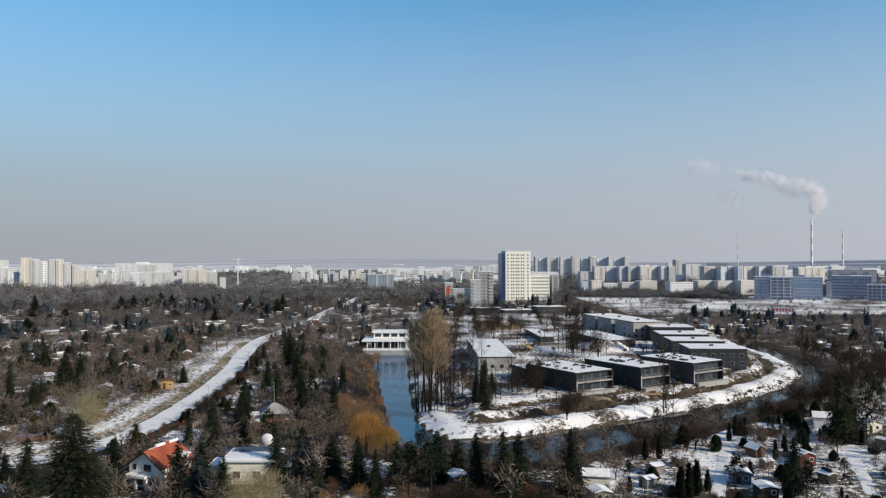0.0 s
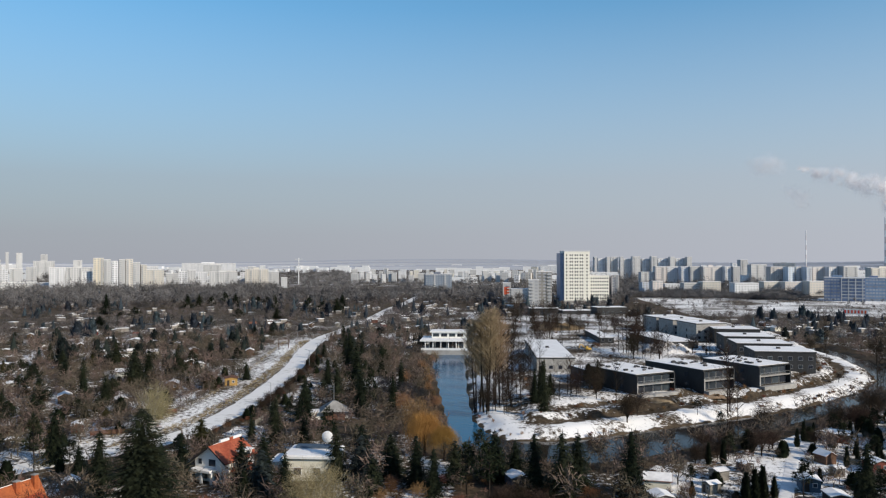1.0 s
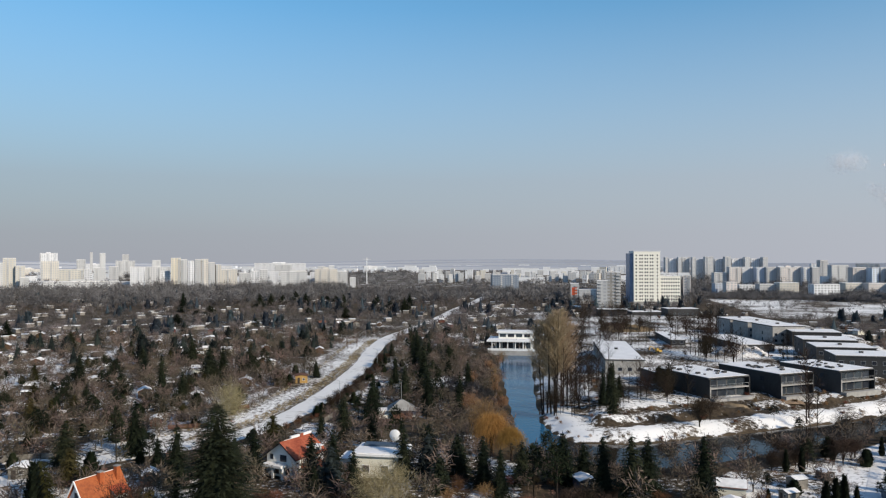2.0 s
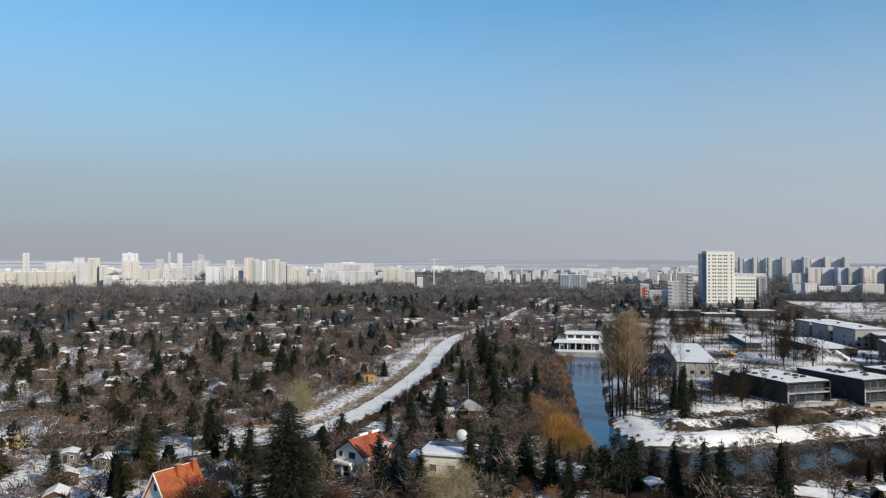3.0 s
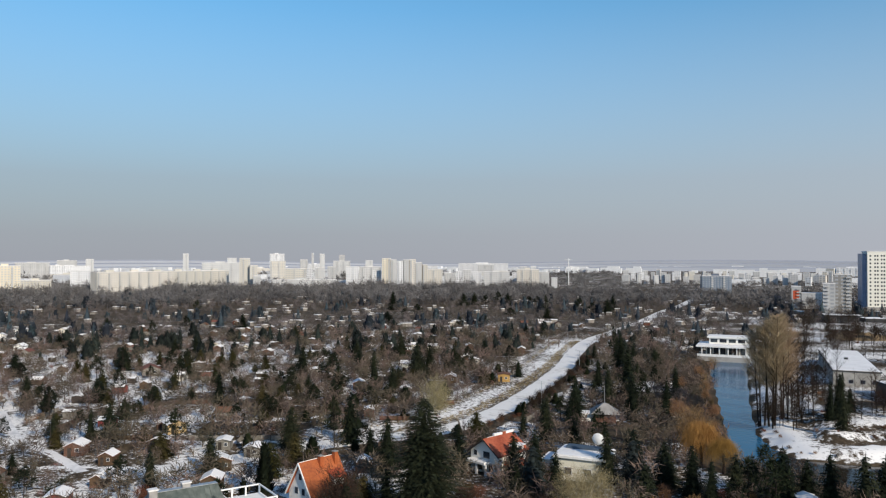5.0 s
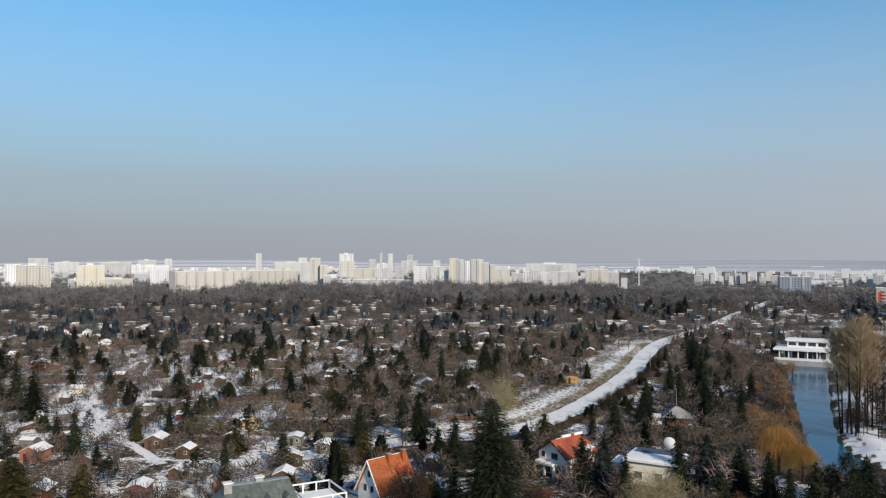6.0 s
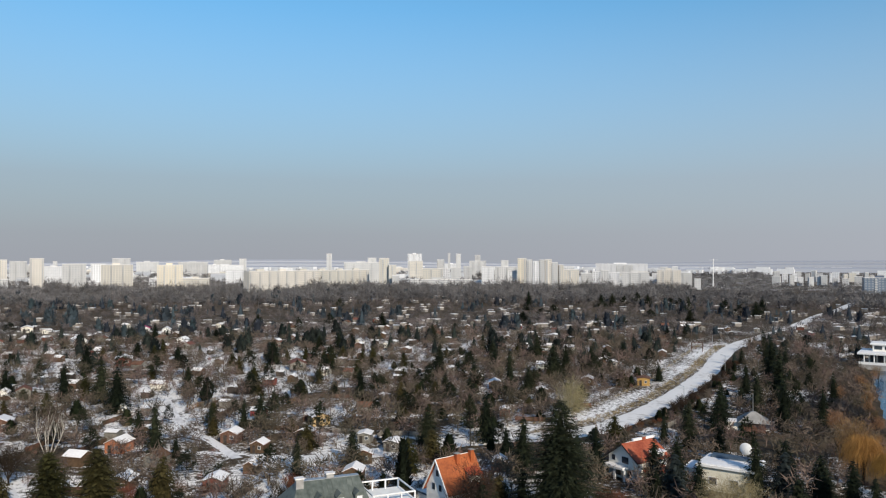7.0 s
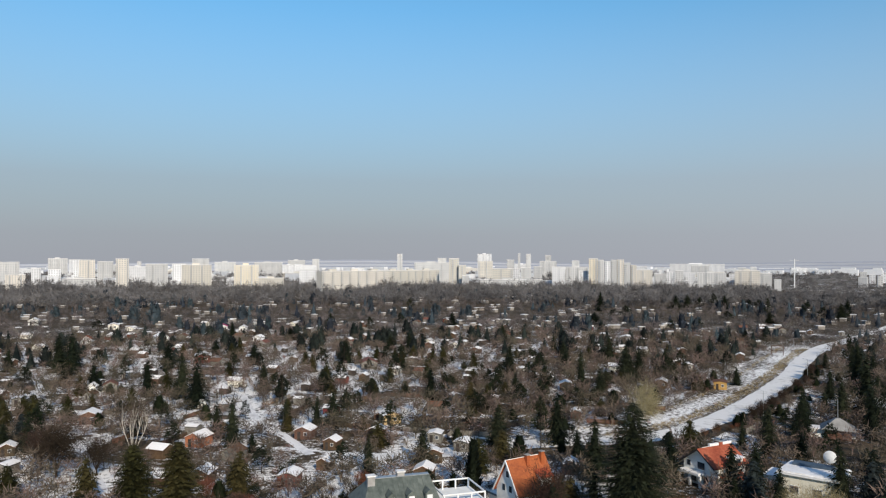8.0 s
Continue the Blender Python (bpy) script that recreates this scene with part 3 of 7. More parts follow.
def ribbon(name, line, width, mat, label, category, z=0.03, kind="structure"):
    pts = []
    for k in range(len(line) - 1):
        p0, p1, p2, p3 = (Vector(line[max(0, min(len(line) - 1, k + j))]) for j in (-1, 0, 1, 2))
        for s in np.linspace(0, 1, 8, endpoint=False):
            pts.append(0.5 * (2 * p1 + (p2 - p0) * s + (2 * p0 - 5 * p1 + 4 * p2 - p3) * s * s + (3 * p1 - p0 - 3 * p2 + p3) * s ** 3))
    pts.append(Vector(line[-1]))
    g, rng = Geo(), random.Random(len(line))
    for k, p in enumerate(pts):
        d = (pts[min(k + 1, len(pts) - 1)] - pts[max(k - 1, 0)]).normalized()
        n = Vector((-d.y, d.x))
        w0, w1 = width / 2 * rng.uniform(0.9, 1.1), width / 2 * rng.uniform(0.9, 1.1)
        for o in (-w0 - 0.4, -w0, 0, w1, w1 + 0.4):
            q = p + n * o
            g.v.append((q.x, q.y, gz(q.x, q.y) + (z + 0.03 * (1 - abs(o) / width) if -w0 - 0.1 < o < w1 + 0.1 else -0.05)))
    for k in range(len(pts) - 1):
        for j in range(4):
            g.f.append((k * 5 + j, k * 5 + j + 1, k * 5 + j + 6, k * 5 + j + 5))
    return lone(name, g, mat, label, category, kind)


build_ground()
for _line in ([(73.7, 199.7), (64, 175), (52.9, 147.9)], [(99, 187.7), (91, 168), (83, 147.9)], [(-191.7, 88.5), (-166.4, 79.7), (-140.9, 70.7)], [(-428.6, 168.3), (-323.3, 131.7), (-267.8, 111.9)], [(-216, 155), (-179.2, 133.4), (-159.8, 127), (-138.7, 118.5)], [(-388, 208.3), (-340, 190), (-300.6, 175.4)]):
    ribbon("garden_path", _line, 2.2, "old_snow", "narrow snow-covered path between garden plots", "path")
ribbon("road", ROAD, 7.8, "packed_snow", "snow-covered lane with wheel tracks along the gardens", "road")


# ---- trees ----
def vec(rng, s=1.0):
    return Vector((rng.uniform(-s, s), rng.uniform(-s, s), rng.uniform(-s, s)))


def bare_tree(seed, h, trunk=0.3, limbs=6, spread=0.8, up=0.25, levels=3, kids=4, twigs=4, twig=0.8, width=0.03, stems=1, radius=0.16, droop=0.0):
    """Trunk and limbs as tapered tubes, twigs as slivers."""
    rng, T, C = random.Random(seed), Geo(), Geo()

    def grow(p, d, length, r, level):
        d2 = (d + vec(rng, 0.22) + Vector((0, 0, up * 0.5))).normalized()
        m, q = p + d * length * 0.5, p + d * length * 0.5 + d2 * length * 0.5
        n = 5 if level == 0 else (4 if level == 1 else 3)
        if level < levels:
            T.tube(p, m, r, r * 0.8, n)
            T.tube(m, q, r * 0.8, r * 0.5, n)
        else:
            C.sliver(p, d, length * 0.8, max(r, 0.025), rng)
            C.sliver(m, d2, length * 0.7, max(r, 0.025), rng)
        if level >= levels:
            for k in range(twigs):
                s = rng.uniform(0.25, 1.0)
                b = (p.lerp(m, s * 2) if s < 0.5 else m.lerp(q, s * 2 - 1))
                e = (d2 + vec(rng, 0.9) + Vector((0, 0, up - droop))).normalized()
                C.sliver(b, e, twig * rng.uniform(0.6, 1.3), width, rng)
                if droop:
                    b2 = b + e * twig * 0.5
                    for j in range(2):
                        e = (e + Vector((0, 0, -droop)) + vec(rng, 0.15)).normalized()
                        C.sliver(b2, e, twig * rng.uniform(0.9, 1.6), width, rng)
                        b2 = b2 + e * twig * 0.7
            return
        for k in range(limbs if level == 0 else kids):
            s = rng.uniform(0.35, 1.0) if level else rng.uniform(0.15, 1.0)
            b = (p.lerp(m, s * 2) if s < 0.5 else m.lerp(q, s * 2 - 1))
            a = rng.uniform(0, 6.283)
            o = d2.orthogonal().normalized()
            o = (o * math.cos(a) + d2.cross(o) * math.sin(a))
            e = (d2 + o * spread * rng.uniform(0.6, 1.3) + Vector((0, 0, up))).normalized()
            grow(b, e, length * rng.uniform(0.55, 0.78), max(r * 0.5, 0.02), level + 1)

    for k in range(stems):
        lean = Vector((0, 0, 1)) if stems == 1 else (Vector((0, 0, 1)) + Vector((math.cos(k * 6.283 / stems), math.sin(k * 6.283 / stems), 0)) * rng.uniform(0.15, 0.5)).normalized()
        base = Vector((0, 0, -0.2)) + (Vector((lean.x, lean.y, 0)) * 0.4 if stems > 1 else Vector((0, 0, 0)))
        T.tube(base, base + lean * (h * trunk + 0.2), radius, radius * 0.8, 6)
        grow(base + lean * (h * trunk + 0.1), lean, h * (1 - trunk) * 0.5, radius * 0.8, 0)
    return T, C


def spruce_tree(seed, h, r, levels=18, boughs=8, bare=0.06, droop=0.25, frond=1.0, power=0.8, fine=1.0):
    rng, T, C = random.Random(seed), Geo(), Geo()
    T.tube((0, 0, -0.2), (0, 0, h * 0.97), 0.02 * h, 0.02, 6)
    for i in range(levels):
        u = i / (levels - 1)
        z = h * (bare + (0.97 - bare) * u)
        R = r * (1 - u) ** power * rng.uniform(0.82, 1.12) + 0.12
        nb = max(4, int(boughs * (0.5 + 0.5 * (1 - u)) + 0.5))
        off = rng.uniform(0, 6.28)
        for k in range(nb):
            a = off + 6.2832 * k / nb + rng.uniform(-0.3, 0.3)
            L = R * rng.uniform(0.55, 1.22)
            o = Vector((math.cos(a), math.sin(a), 0))
            t = Vector((-o.y, o.x, 0))
            dz = -droop * L * rng.uniform(0.2, 1.6) + 0.15 * L * u
            p0, p1, p2 = Vector((0, 0, z)), Vector((0, 0, z + dz * 0.35)) + o * L * 0.55, Vector((0, 0, z + dz)) + o * L
            w, b = min(L * 0.42 * frond, 1.1 * fine), min(0.075 * L, 0.17 * fine)
            C.face(p0 - t * b, p0 + t * b, p2)
            steps = max(4, int(L / (0.55 * fine)))
            for i2 in range(steps):
                s = 0.25 + 0.73 * i2 / (steps - 1)
                q = p0.lerp(p1, s / 0.55) if s < 0.55 else p1.lerp(p2, (s - 0.55) / 0.45)
                for e in (-1, 1):
                    g = w * (1.3 - s) * rng.uniform(0.8, 1.4)
                    C.face(q - o * b, q + o * b, q + t * e * g + o * (0.5 * g) - Vector((0, 0, g * rng.uniform(0.2, 0.9))))
    C.tube((0, 0, h * 0.9), (0, 0, h), 0.10, 0.01, 3)
    C.tube((0, 0, h * (bare + 0.03)), (0, 0, h * 0.85), r * 0.5, 0.12, 7)
    for i in range(int(levels * boughs * 1.0)):
        u = rng.random() ** 1.3
        R = r * (1 - u) ** power * rng.uniform(0.35, 0.98)
        a = rng.uniform(0, 6.283)
        o = Vector((math.cos(a), math.sin(a), 0))
        t = Vector((-o.y, o.x, 0))
        p = Vector((0, 0, h * (bare + 0.94 * (1 - bare) * u) - droop * R)) + o * R
        s = min(0.16 * r * frond, 0.35) * rng.uniform(0.6, 1.4)
        C.face(p - t * s, p + t * s, p + o * s * 1.6 - Vector((0, 0, s * rng.uniform(0.2, 1.2))))
    return T, C


def leafy_column(seed, h, r, n=420, size=0.5, power=0.55, open_foot=0.02, lean=0.9):
    """Thuja, yew or juniper: a dense shell of upright sprays."""
    rng, T, C = random.Random(seed), Geo(), Geo()
    T.tube((0, 0, -0.2), (0, 0, h * 0.8), 0.05 * r + 0.05, 0.03, 5)
    for i in range(n):
        u = rng.random() ** 1.1
        z = h * (open_foot + (0.97 - open_foot) * u)
        R = r * (1 - u) ** power * min(1, 0.55 + u * 4) * rng.uniform(0.72, 1.08)
        a = rng.uniform(0, 6.283)
        o = Vector((math.cos(a), math.sin(a), 0))
        t = Vector((-o.y, o.x, 0))
        p = Vector((0, 0, z)) + o * R
        s = size * rng.uniform(0.6, 1.3)
        d = (o * rng.uniform(0.1, 0.7) + Vector((0, 0, lean)) + t * rng.uniform(-0.3, 0.3)).normalized()
        C.face(p - t * s * 0.45 - o * 0.15, p + t * s * 0.45 - o * 0.15, p + d * s * 1.3)
    C.tube((0, 0, h * open_foot), (0, 0, h * 0.55), r * 0.72, r * 0.5, 7)
    C.tube((0, 0, h * 0.55), (0, 0, h * 0.93), r * 0.5, 0.05, 7)
    return T, C


def pine_tree(seed, h, r, clumps=26):
    rng, T, C = random.Random(seed), Geo(), Geo()
    T.tube((0, 0, -0.2), (0.2, 0.1, h * 0.9), 0.018 * h, 0.04, 6)
    for i in range(clumps):
        u = 0.38 + 0.6 * i / clumps
        a = rng.uniform(0, 6.283)
        R = r * (1 - (u - 0.38) / 0.66) ** 0.6 * rng.uniform(0.35, 1.0)
        c = Vector((math.cos(a) * R, math.sin(a) * R, h * u + R * 0.15))
        T.tube((0.2 * u, 0.1 * u, h * u - R * 0.2), c, 0.06, 0.03, 3)
        for k in range(26):
            d = (vec(rng) + Vector((0, 0, 0.3))).normalized()
            C.sliver(c + d * 0.3, d, rng.uniform(0.5, 1.0) * (0.6 + 0.05 * h), 0.10, rng)
    return T, C


def fuzzy_tree(seed, h, r, n=320, twig=0.8, width=0.035, foot=0.22, limbs=7, radius=0.11, stems=1, flat=0.9):
    """A leafless tree or shrub: limbs as tubes and a soft uneven crown of fine twigs that point up and out."""
    rng, T, C = random.Random(seed), Geo(), Geo()
    top, mid = h, h * (foot + 0.5 * (1 - foot))
    half = h * (1 - foot) * 0.5
    lobes = [(vec(rng).normalized() * rng.uniform(0.25, 0.6), rng.uniform(0.5, 0.8)) for k in range(6)]
    if stems == 1:
        T.tube((0, 0, -0.2), (rng.uniform(-0.1, 0.1), rng.uniform(-0.1, 0.1), h * (foot + 0.15)), radius, radius * 0.75, 6)
    for k in range(limbs):
        a = 6.283 * k / limbs + rng.uniform(-0.4, 0.4)
        p = Vector((0, 0, h * foot * rng.uniform(0.7, 1.4) if stems == 1 else 0.0))
        e = rng.uniform(0.45, 0.9)
        q = Vector((math.cos(a) * r * e * 0.5, math.sin(a) * r * e * 0.5, mid * rng.uniform(0.85, 1.1)))
        s = Vector((math.cos(a) * r * e * 0.85, math.sin(a) * r * e * 0.85, mid + half * (1 - e * e) * 0.95))
        T.tube(p, q, radius * 0.42, radius * 0.2, 4)
        T.tube(q, s, radius * 0.2, 0.01, 3)
        for j in range(3):
            b = q.lerp(s, rng.random())
            d = (s - q).normalized() + vec(rng, 0.7)
            C.sliver(b, d.normalized(), r * 0.5, width * 1.6, rng)
    for k in range(n):
        c, w = rng.choice(lobes)
        d = vec(rng).normalized() * rng.random() ** 0.45 * w + c
        p = Vector((d.x * r, d.y * r, mid + d.z * half * flat))
        if p.z < h * foot * 0.7:
            continue
        o = (Vector((d.x, d.y, d.z * 0.6 + 0.35)) + vec(rng, 0.9)).normalized()
        C.sliver(p - o * twig * 0.4, o, twig * rng.uniform(0.6, 1.25), width, rng)
    return T, C


def leader_tree(seed, h, r, foot=0.3, n=34, rise=0.9, twigs=9, twig=0.9, width=0.026, radius=0.18, stems=1):
    """A slim tree with one leader (or a few) and short branches that climb along it."""
    rng, T, C = random.Random(seed), Geo(), Geo()
    for s in range(stems):
        a0 = 6.283 * s / stems
        base = Vector((math.cos(a0), math.sin(a0), 0)) * (0.9 if stems > 1 else 0)
        hh = h * (1 if s == 0 else rng.uniform(0.8, 0.98))
        lean = Vector((rng.uniform(-0.03, 0.03), rng.uniform(-0.03, 0.03), 1)) + base * 0.04
        top = base + lean * hh
        mid = base.lerp(top, 0.5) + vec(rng, 0.02 * h) * 0.5
        T.tube(base - Vector((0, 0, 0.3)), mid, radius, radius * 0.6, 6)
        T.tube(mid, top, radius * 0.6, 0.02, 5)
        for k in range(n):
            u = foot + (0.97 - foot) * (k + rng.random()) / n
            p = base.lerp(mid, u * 2) if u < 0.5 else mid.lerp(top, u * 2 - 1)
            a = rng.uniform(0, 6.283)
            w = math.sin(min(1, (u - foot) / (1 - foot) * 0.9 + 0.12) * math.pi) ** 0.6
            L = r * w * rng.uniform(0.7, 1.35) * math.hypot(1, rise) / math.hypot(1, 0.4)
            d = Vector((math.cos(a), math.sin(a), rise * rng.uniform(0.7, 1.3))).normalized()
            q = p + d * L
            C.sliver(p, d, L, 0.05, rng)
            C.sliver(p, (d + vec(rng, 0.05)).normalized(), L * 0.8, 0.045, rng)
            for j in range(twigs):
                b = p.lerp(q, rng.uniform(0.2, 1.0))
                e = (d + vec(rng, 0.75) + Vector((0, 0, 0.25))).normalized()
                C.sliver(b, e, twig * rng.uniform(0.5, 1.2), width, rng)
    return T, C


def weeping_tree(seed, h, r, strands=900, fall=0.55, width=0.03):
    """A short trunk, spreading limbs and a dome of long hanging strands."""
    rng, T, C = random.Random(seed), Geo(), Geo()
    T.tube((0, 0, -0.3), (0.2, 0.1, h * 0.3), 0.045 * h, 0.035 * h, 8)
    tips = []
    for k in range(14):
        a, e = 6.283 * k / 14 + rng.uniform(-0.3, 0.3), rng.uniform(0.3, 0.95)
        p = Vector((0.2, 0.1, h * rng.uniform(0.22, 0.32)))
        m = p + Vector((math.cos(a) * r * e * 0.45, math.sin(a) * r * e * 0.45, h * (0.75 - 0.3 * e)))
        q = Vector((math.cos(a) * r * e * 0.85, math.sin(a) * r * e * 0.85, h * (0.98 - 0.28 * e * e)))
        T.tube(p, m, 0.018 * h, 0.011 * h, 5)
        T.tube(m, q, 0.011 * h, 0.003 * h, 4)
        tips += [m.lerp(q, s) for s in (0.2, 0.4, 0.6, 0.8, 1.0)]
    for k in range(strands):
        c = rng.choice(tips)
        o = vec(rng).normalized() * r * 0.30 * rng.random() ** 0.5
        p = c + Vector((o.x, o.y, abs(o.z) * 0.6))
        out = Vector((p.x, p.y, 0)) * (0.10 / r)
        d = (out * rng.uniform(0.6, 3) + Vector((0, 0, 0.3)) + vec(rng, 0.4)).normalized()
        L = h * fall * rng.uniform(0.25, 1.0) * 0.33
        for j in range(3):
            C.sliver(p, d, L * 1.15, width, rng)
            p = p + d * L
            d = (d * 0.45 + Vector((0, 0, -1)) + vec(rng, 0.28)).normalized()
            if p.z < 0.6:
                break
    return T, C


KINDS = {
    # kind: builder, trunk material, crown material, name, labels
    "fruit_a": (lambda: fuzzy_tree(11, 4.2, 2.2, 950, 0.9, 0.020, 0.18), "bark", "twig_brown", "fruit_tree", "small leafless fruit tree with a spreading brown crown", "tree"),
    "fruit_b": (lambda: fuzzy_tree(12, 4.8, 2.3, 950, 0.95, 0.020, 0.20), "bark", "twig_grey", "fruit_tree", "small leafless fruit tree with grey twigs", "tree"),
    "fruit_c": (lambda: fuzzy_tree(13, 3.6, 2.1, 950, 0.85, 0.021, 0.12), "bark", "twig_red", "fruit_tree", "low leafless fruit tree with reddish twigs", "tree"),
    "round_a": (lambda: fuzzy_tree(21, 8.6, 3.9, 1900, 1.25, 0.025, 0.12, 10, 0.18), "bark", "twig_dark", "deciduous_tree", "bare deciduous tree with a rounded dark brown crown", "tree"),
    "round_b": (lambda: fuzzy_tree(22, 10.0, 3.7, 1800, 1.3, 0.023, 0.16, 10, 0.2), "bark", "twig_dark", "deciduous_tree", "bare deciduous tree with a dark airy crown", "tree"),
    "round_c": (lambda: fuzzy_tree(23, 6.8, 3.4, 1900, 1.1, 0.025, 0.10, 10, 0.16), "bark", "twig_dark", "deciduous_tree", "bare garden tree with a dense dark brown crown", "tree"),
    "tall_a": (lambda: leader_tree(31, 13, 2.3, 0.16, 42, 1.0, 10, 1.0, 0.014, 0.12, 1), "bark", "twig_dark", "alder_tree", "slender leafless alder with short climbing branches", "tree"),
    "tall_b": (lambda: leader_tree(32, 12, 2.6, 0.13, 40, 0.8, 9, 1.0, 0.014, 0.11, 2), "bark", "twig_dark", "alder_tree", "slender leafless alder with short climbing branches", "tree"),
    "shrub_a": (lambda: fuzzy_tree(41, 2.3, 1.5, 620, 0.65, 0.02, 0.03, 7, 0.05, 5), "bark", "twig_brown", "shrub", "bare brown garden shrub", "shrub"),
    "shrub_b": (lambda: fuzzy_tree(42, 1.9, 1.4, 620, 0.6, 0.02, 0.03, 7, 0.05, 5), "bark", "twig_red", "shrub", "bare reddish shrub with thin stems", "shrub"),
    "shrub_c": (lambda: fuzzy_tree(43, 2.6, 1.5, 700, 0.7, 0.015, 0.03, 7, 0.05, 5), "bark", "twig_tan", "shrub", "dry straw-coloured garden shrub", "shrub"),
    "pale": (lambda: fuzzy_tree(51, 9.2, 4.3, 2400, 1.7, 0.018, 0.05, 20, 0.10, 5), "pale_bark", "twig_pale", "deciduous_tree", "pale leafless tree with many upright stems", "tree"),
    "birch": (lambda: bare_tree(52, 12, 0.2, 7, 0.5, 0.5, 2, 4, 4, 1.0, 0.025, 5, 0.12), "pale_bark", "twig_grey", "birch_tree", "bare birch with several white stems", "tree"),
    "poplar": (lambda: leader_tree(61, 30, 4.0, 0.36, 150, 1.0, 30, 1.5, 0.020, 0.30, 3), "bark", "twig_straw", "poplar_tree", "tall columnar leafless tree with tan twigs", "tree"),
    "willow_b": (lambda: fuzzy_tree(72, 13.5, 4.9, 3200, 1.5, 0.020, 0.12, 14, 0.22), "bark", "twig_tan", "willow_tree", "bare willow with a dense orange-brown crown by the water", "tree"),
    "willow": (lambda: weeping_tree(71, 11, 3.5, 3200, 1.05, 0.018), "bark", "twig_gold", "willow_tree", "weeping willow with hanging golden twigs by the water", "tree"),
    "spruce_a": (lambda: spruce_tree(81, 9, 3.4, 20, 11, 0.05, 0.25, 1.0, 0.7, 0.75), "bark", "needles", "spruce_tree", "dark green spruce with layered boughs", "tree"),
    "spruce_b": (lambda: spruce_tree(82, 11.5, 3.4, 24, 11, 0.06, 0.3, 1.0, 0.75, 0.75), "bark", "needles", "spruce_tree", "tall dark green spruce with drooping boughs", "tree"),
    "spruce_c": (lambda: spruce_tree(83, 7, 2.8, 19, 12, 0.04, 0.2, 1.0, 0.6, 0.75), "bark", "needles_olive", "spruce_tree", "olive green young garden spruce", "tree"),
    "hero_olive": (lambda: spruce_tree(86, 12, 4.6, 40, 18, 0.03, 0.16, 0.9, 0.5, 0.6), "bark", "needles_olive", "spruce_tree", "dense olive green spruce standing among the gardens", "tree"),
    "spruce_d": (lambda: spruce_tree(84, 8, 2.8, 22, 12, 0.05, 0.2, 1.0, 0.75, 0.75), "bark", "needles_blue", "spruce_tree", "blue-grey silver spruce tree", "tree"),
    "thuja_b": (lambda: leafy_column(92, 5.5, 0.95, 460, 0.5), "bark", "needles", "thuja", "dark green columnar thuja", "tree"),
    "yew": (lambda: leafy_column(93, 4.5, 2.2, 520, 0.7, 0.5), "bark", "pine", "evergreen_shrub", "broad bushy evergreen shrub", "shrub"),
    "pine_a": (lambda: pine_tree(94, 10, 3.0), "bark", "pine", "pine_tree", "pine with rounded needle clumps", "tree"),
    "pine_b": (lambda: pine_tree(95, 7.5, 2.8, 20), "bark", "needles", "pine_tree", "dark bushy garden pine", "tree"),
}
MADE = {}


class Spots:
    """Places already taken, found by a coarse grid."""
    def __init__(self):
        self.cells = {}

    def append(self, spot):
        self.cells.setdefault((int(spot[0] // 14), int(spot[1] // 14)), []).append(spot)

    def free(self, x, y, gap):
        i, j = int(x // 14), int(y // 14)
        for a in (i - 1, i, i + 1):
            for b in (j - 1, j, j + 1):
                for p, q, c in self.cells.get((a, b), ()):
                    if (x - p) ** 2 + (y - q) ** 2 < (gap + c) ** 2:
                        return False
        return True


TAKEN = Spots()


def again(kids, ob, m):
    """A copy of a thing whose parts (and parts of parts) are listed."""
    made = {ob: ob.copy()}
    scene.collection.objects.link(made[ob])
    for k in kids:
        made[k] = k.copy()
        scene.collection.objects.link(made[k])
        made[k].parent = made[k.parent]
    made[ob].matrix_basis = m
    return made[ob]


def plant(kind, x, y, size=1.0, tall=None, rot=None, label="", rng=random.Random(5)):
    rot = rng.uniform(0, 360) if rot is None else rot
    m = pose(x, y, gz(x, y), 0, 0, rot)
    s = Matrix.Diagonal((size, size, tall or size, 1))
    if kind not in MADE:
        build, bark, leaf, name, text, cat = KINDS[kind]
        T, C = build()
        if cat == "shrub":
            ob = lone(name, C, leaf, text, cat, group="garden shrubs")
            kids = []
        else:
            ob = thing(name, text, cat, group="garden trees")
            kids = [part("trunk", T, bark, ob), part("crown", C, leaf, ob)]
        MADE[kind] = (ob, kids)
        ob.matrix_basis = m @ s
        out = ob
    else:
        out = again(MADE[kind][1], MADE[kind][0], m @ s)
    if label:
        out["label"] = label
    TAKEN.append((x, y, 2.0))
    return out


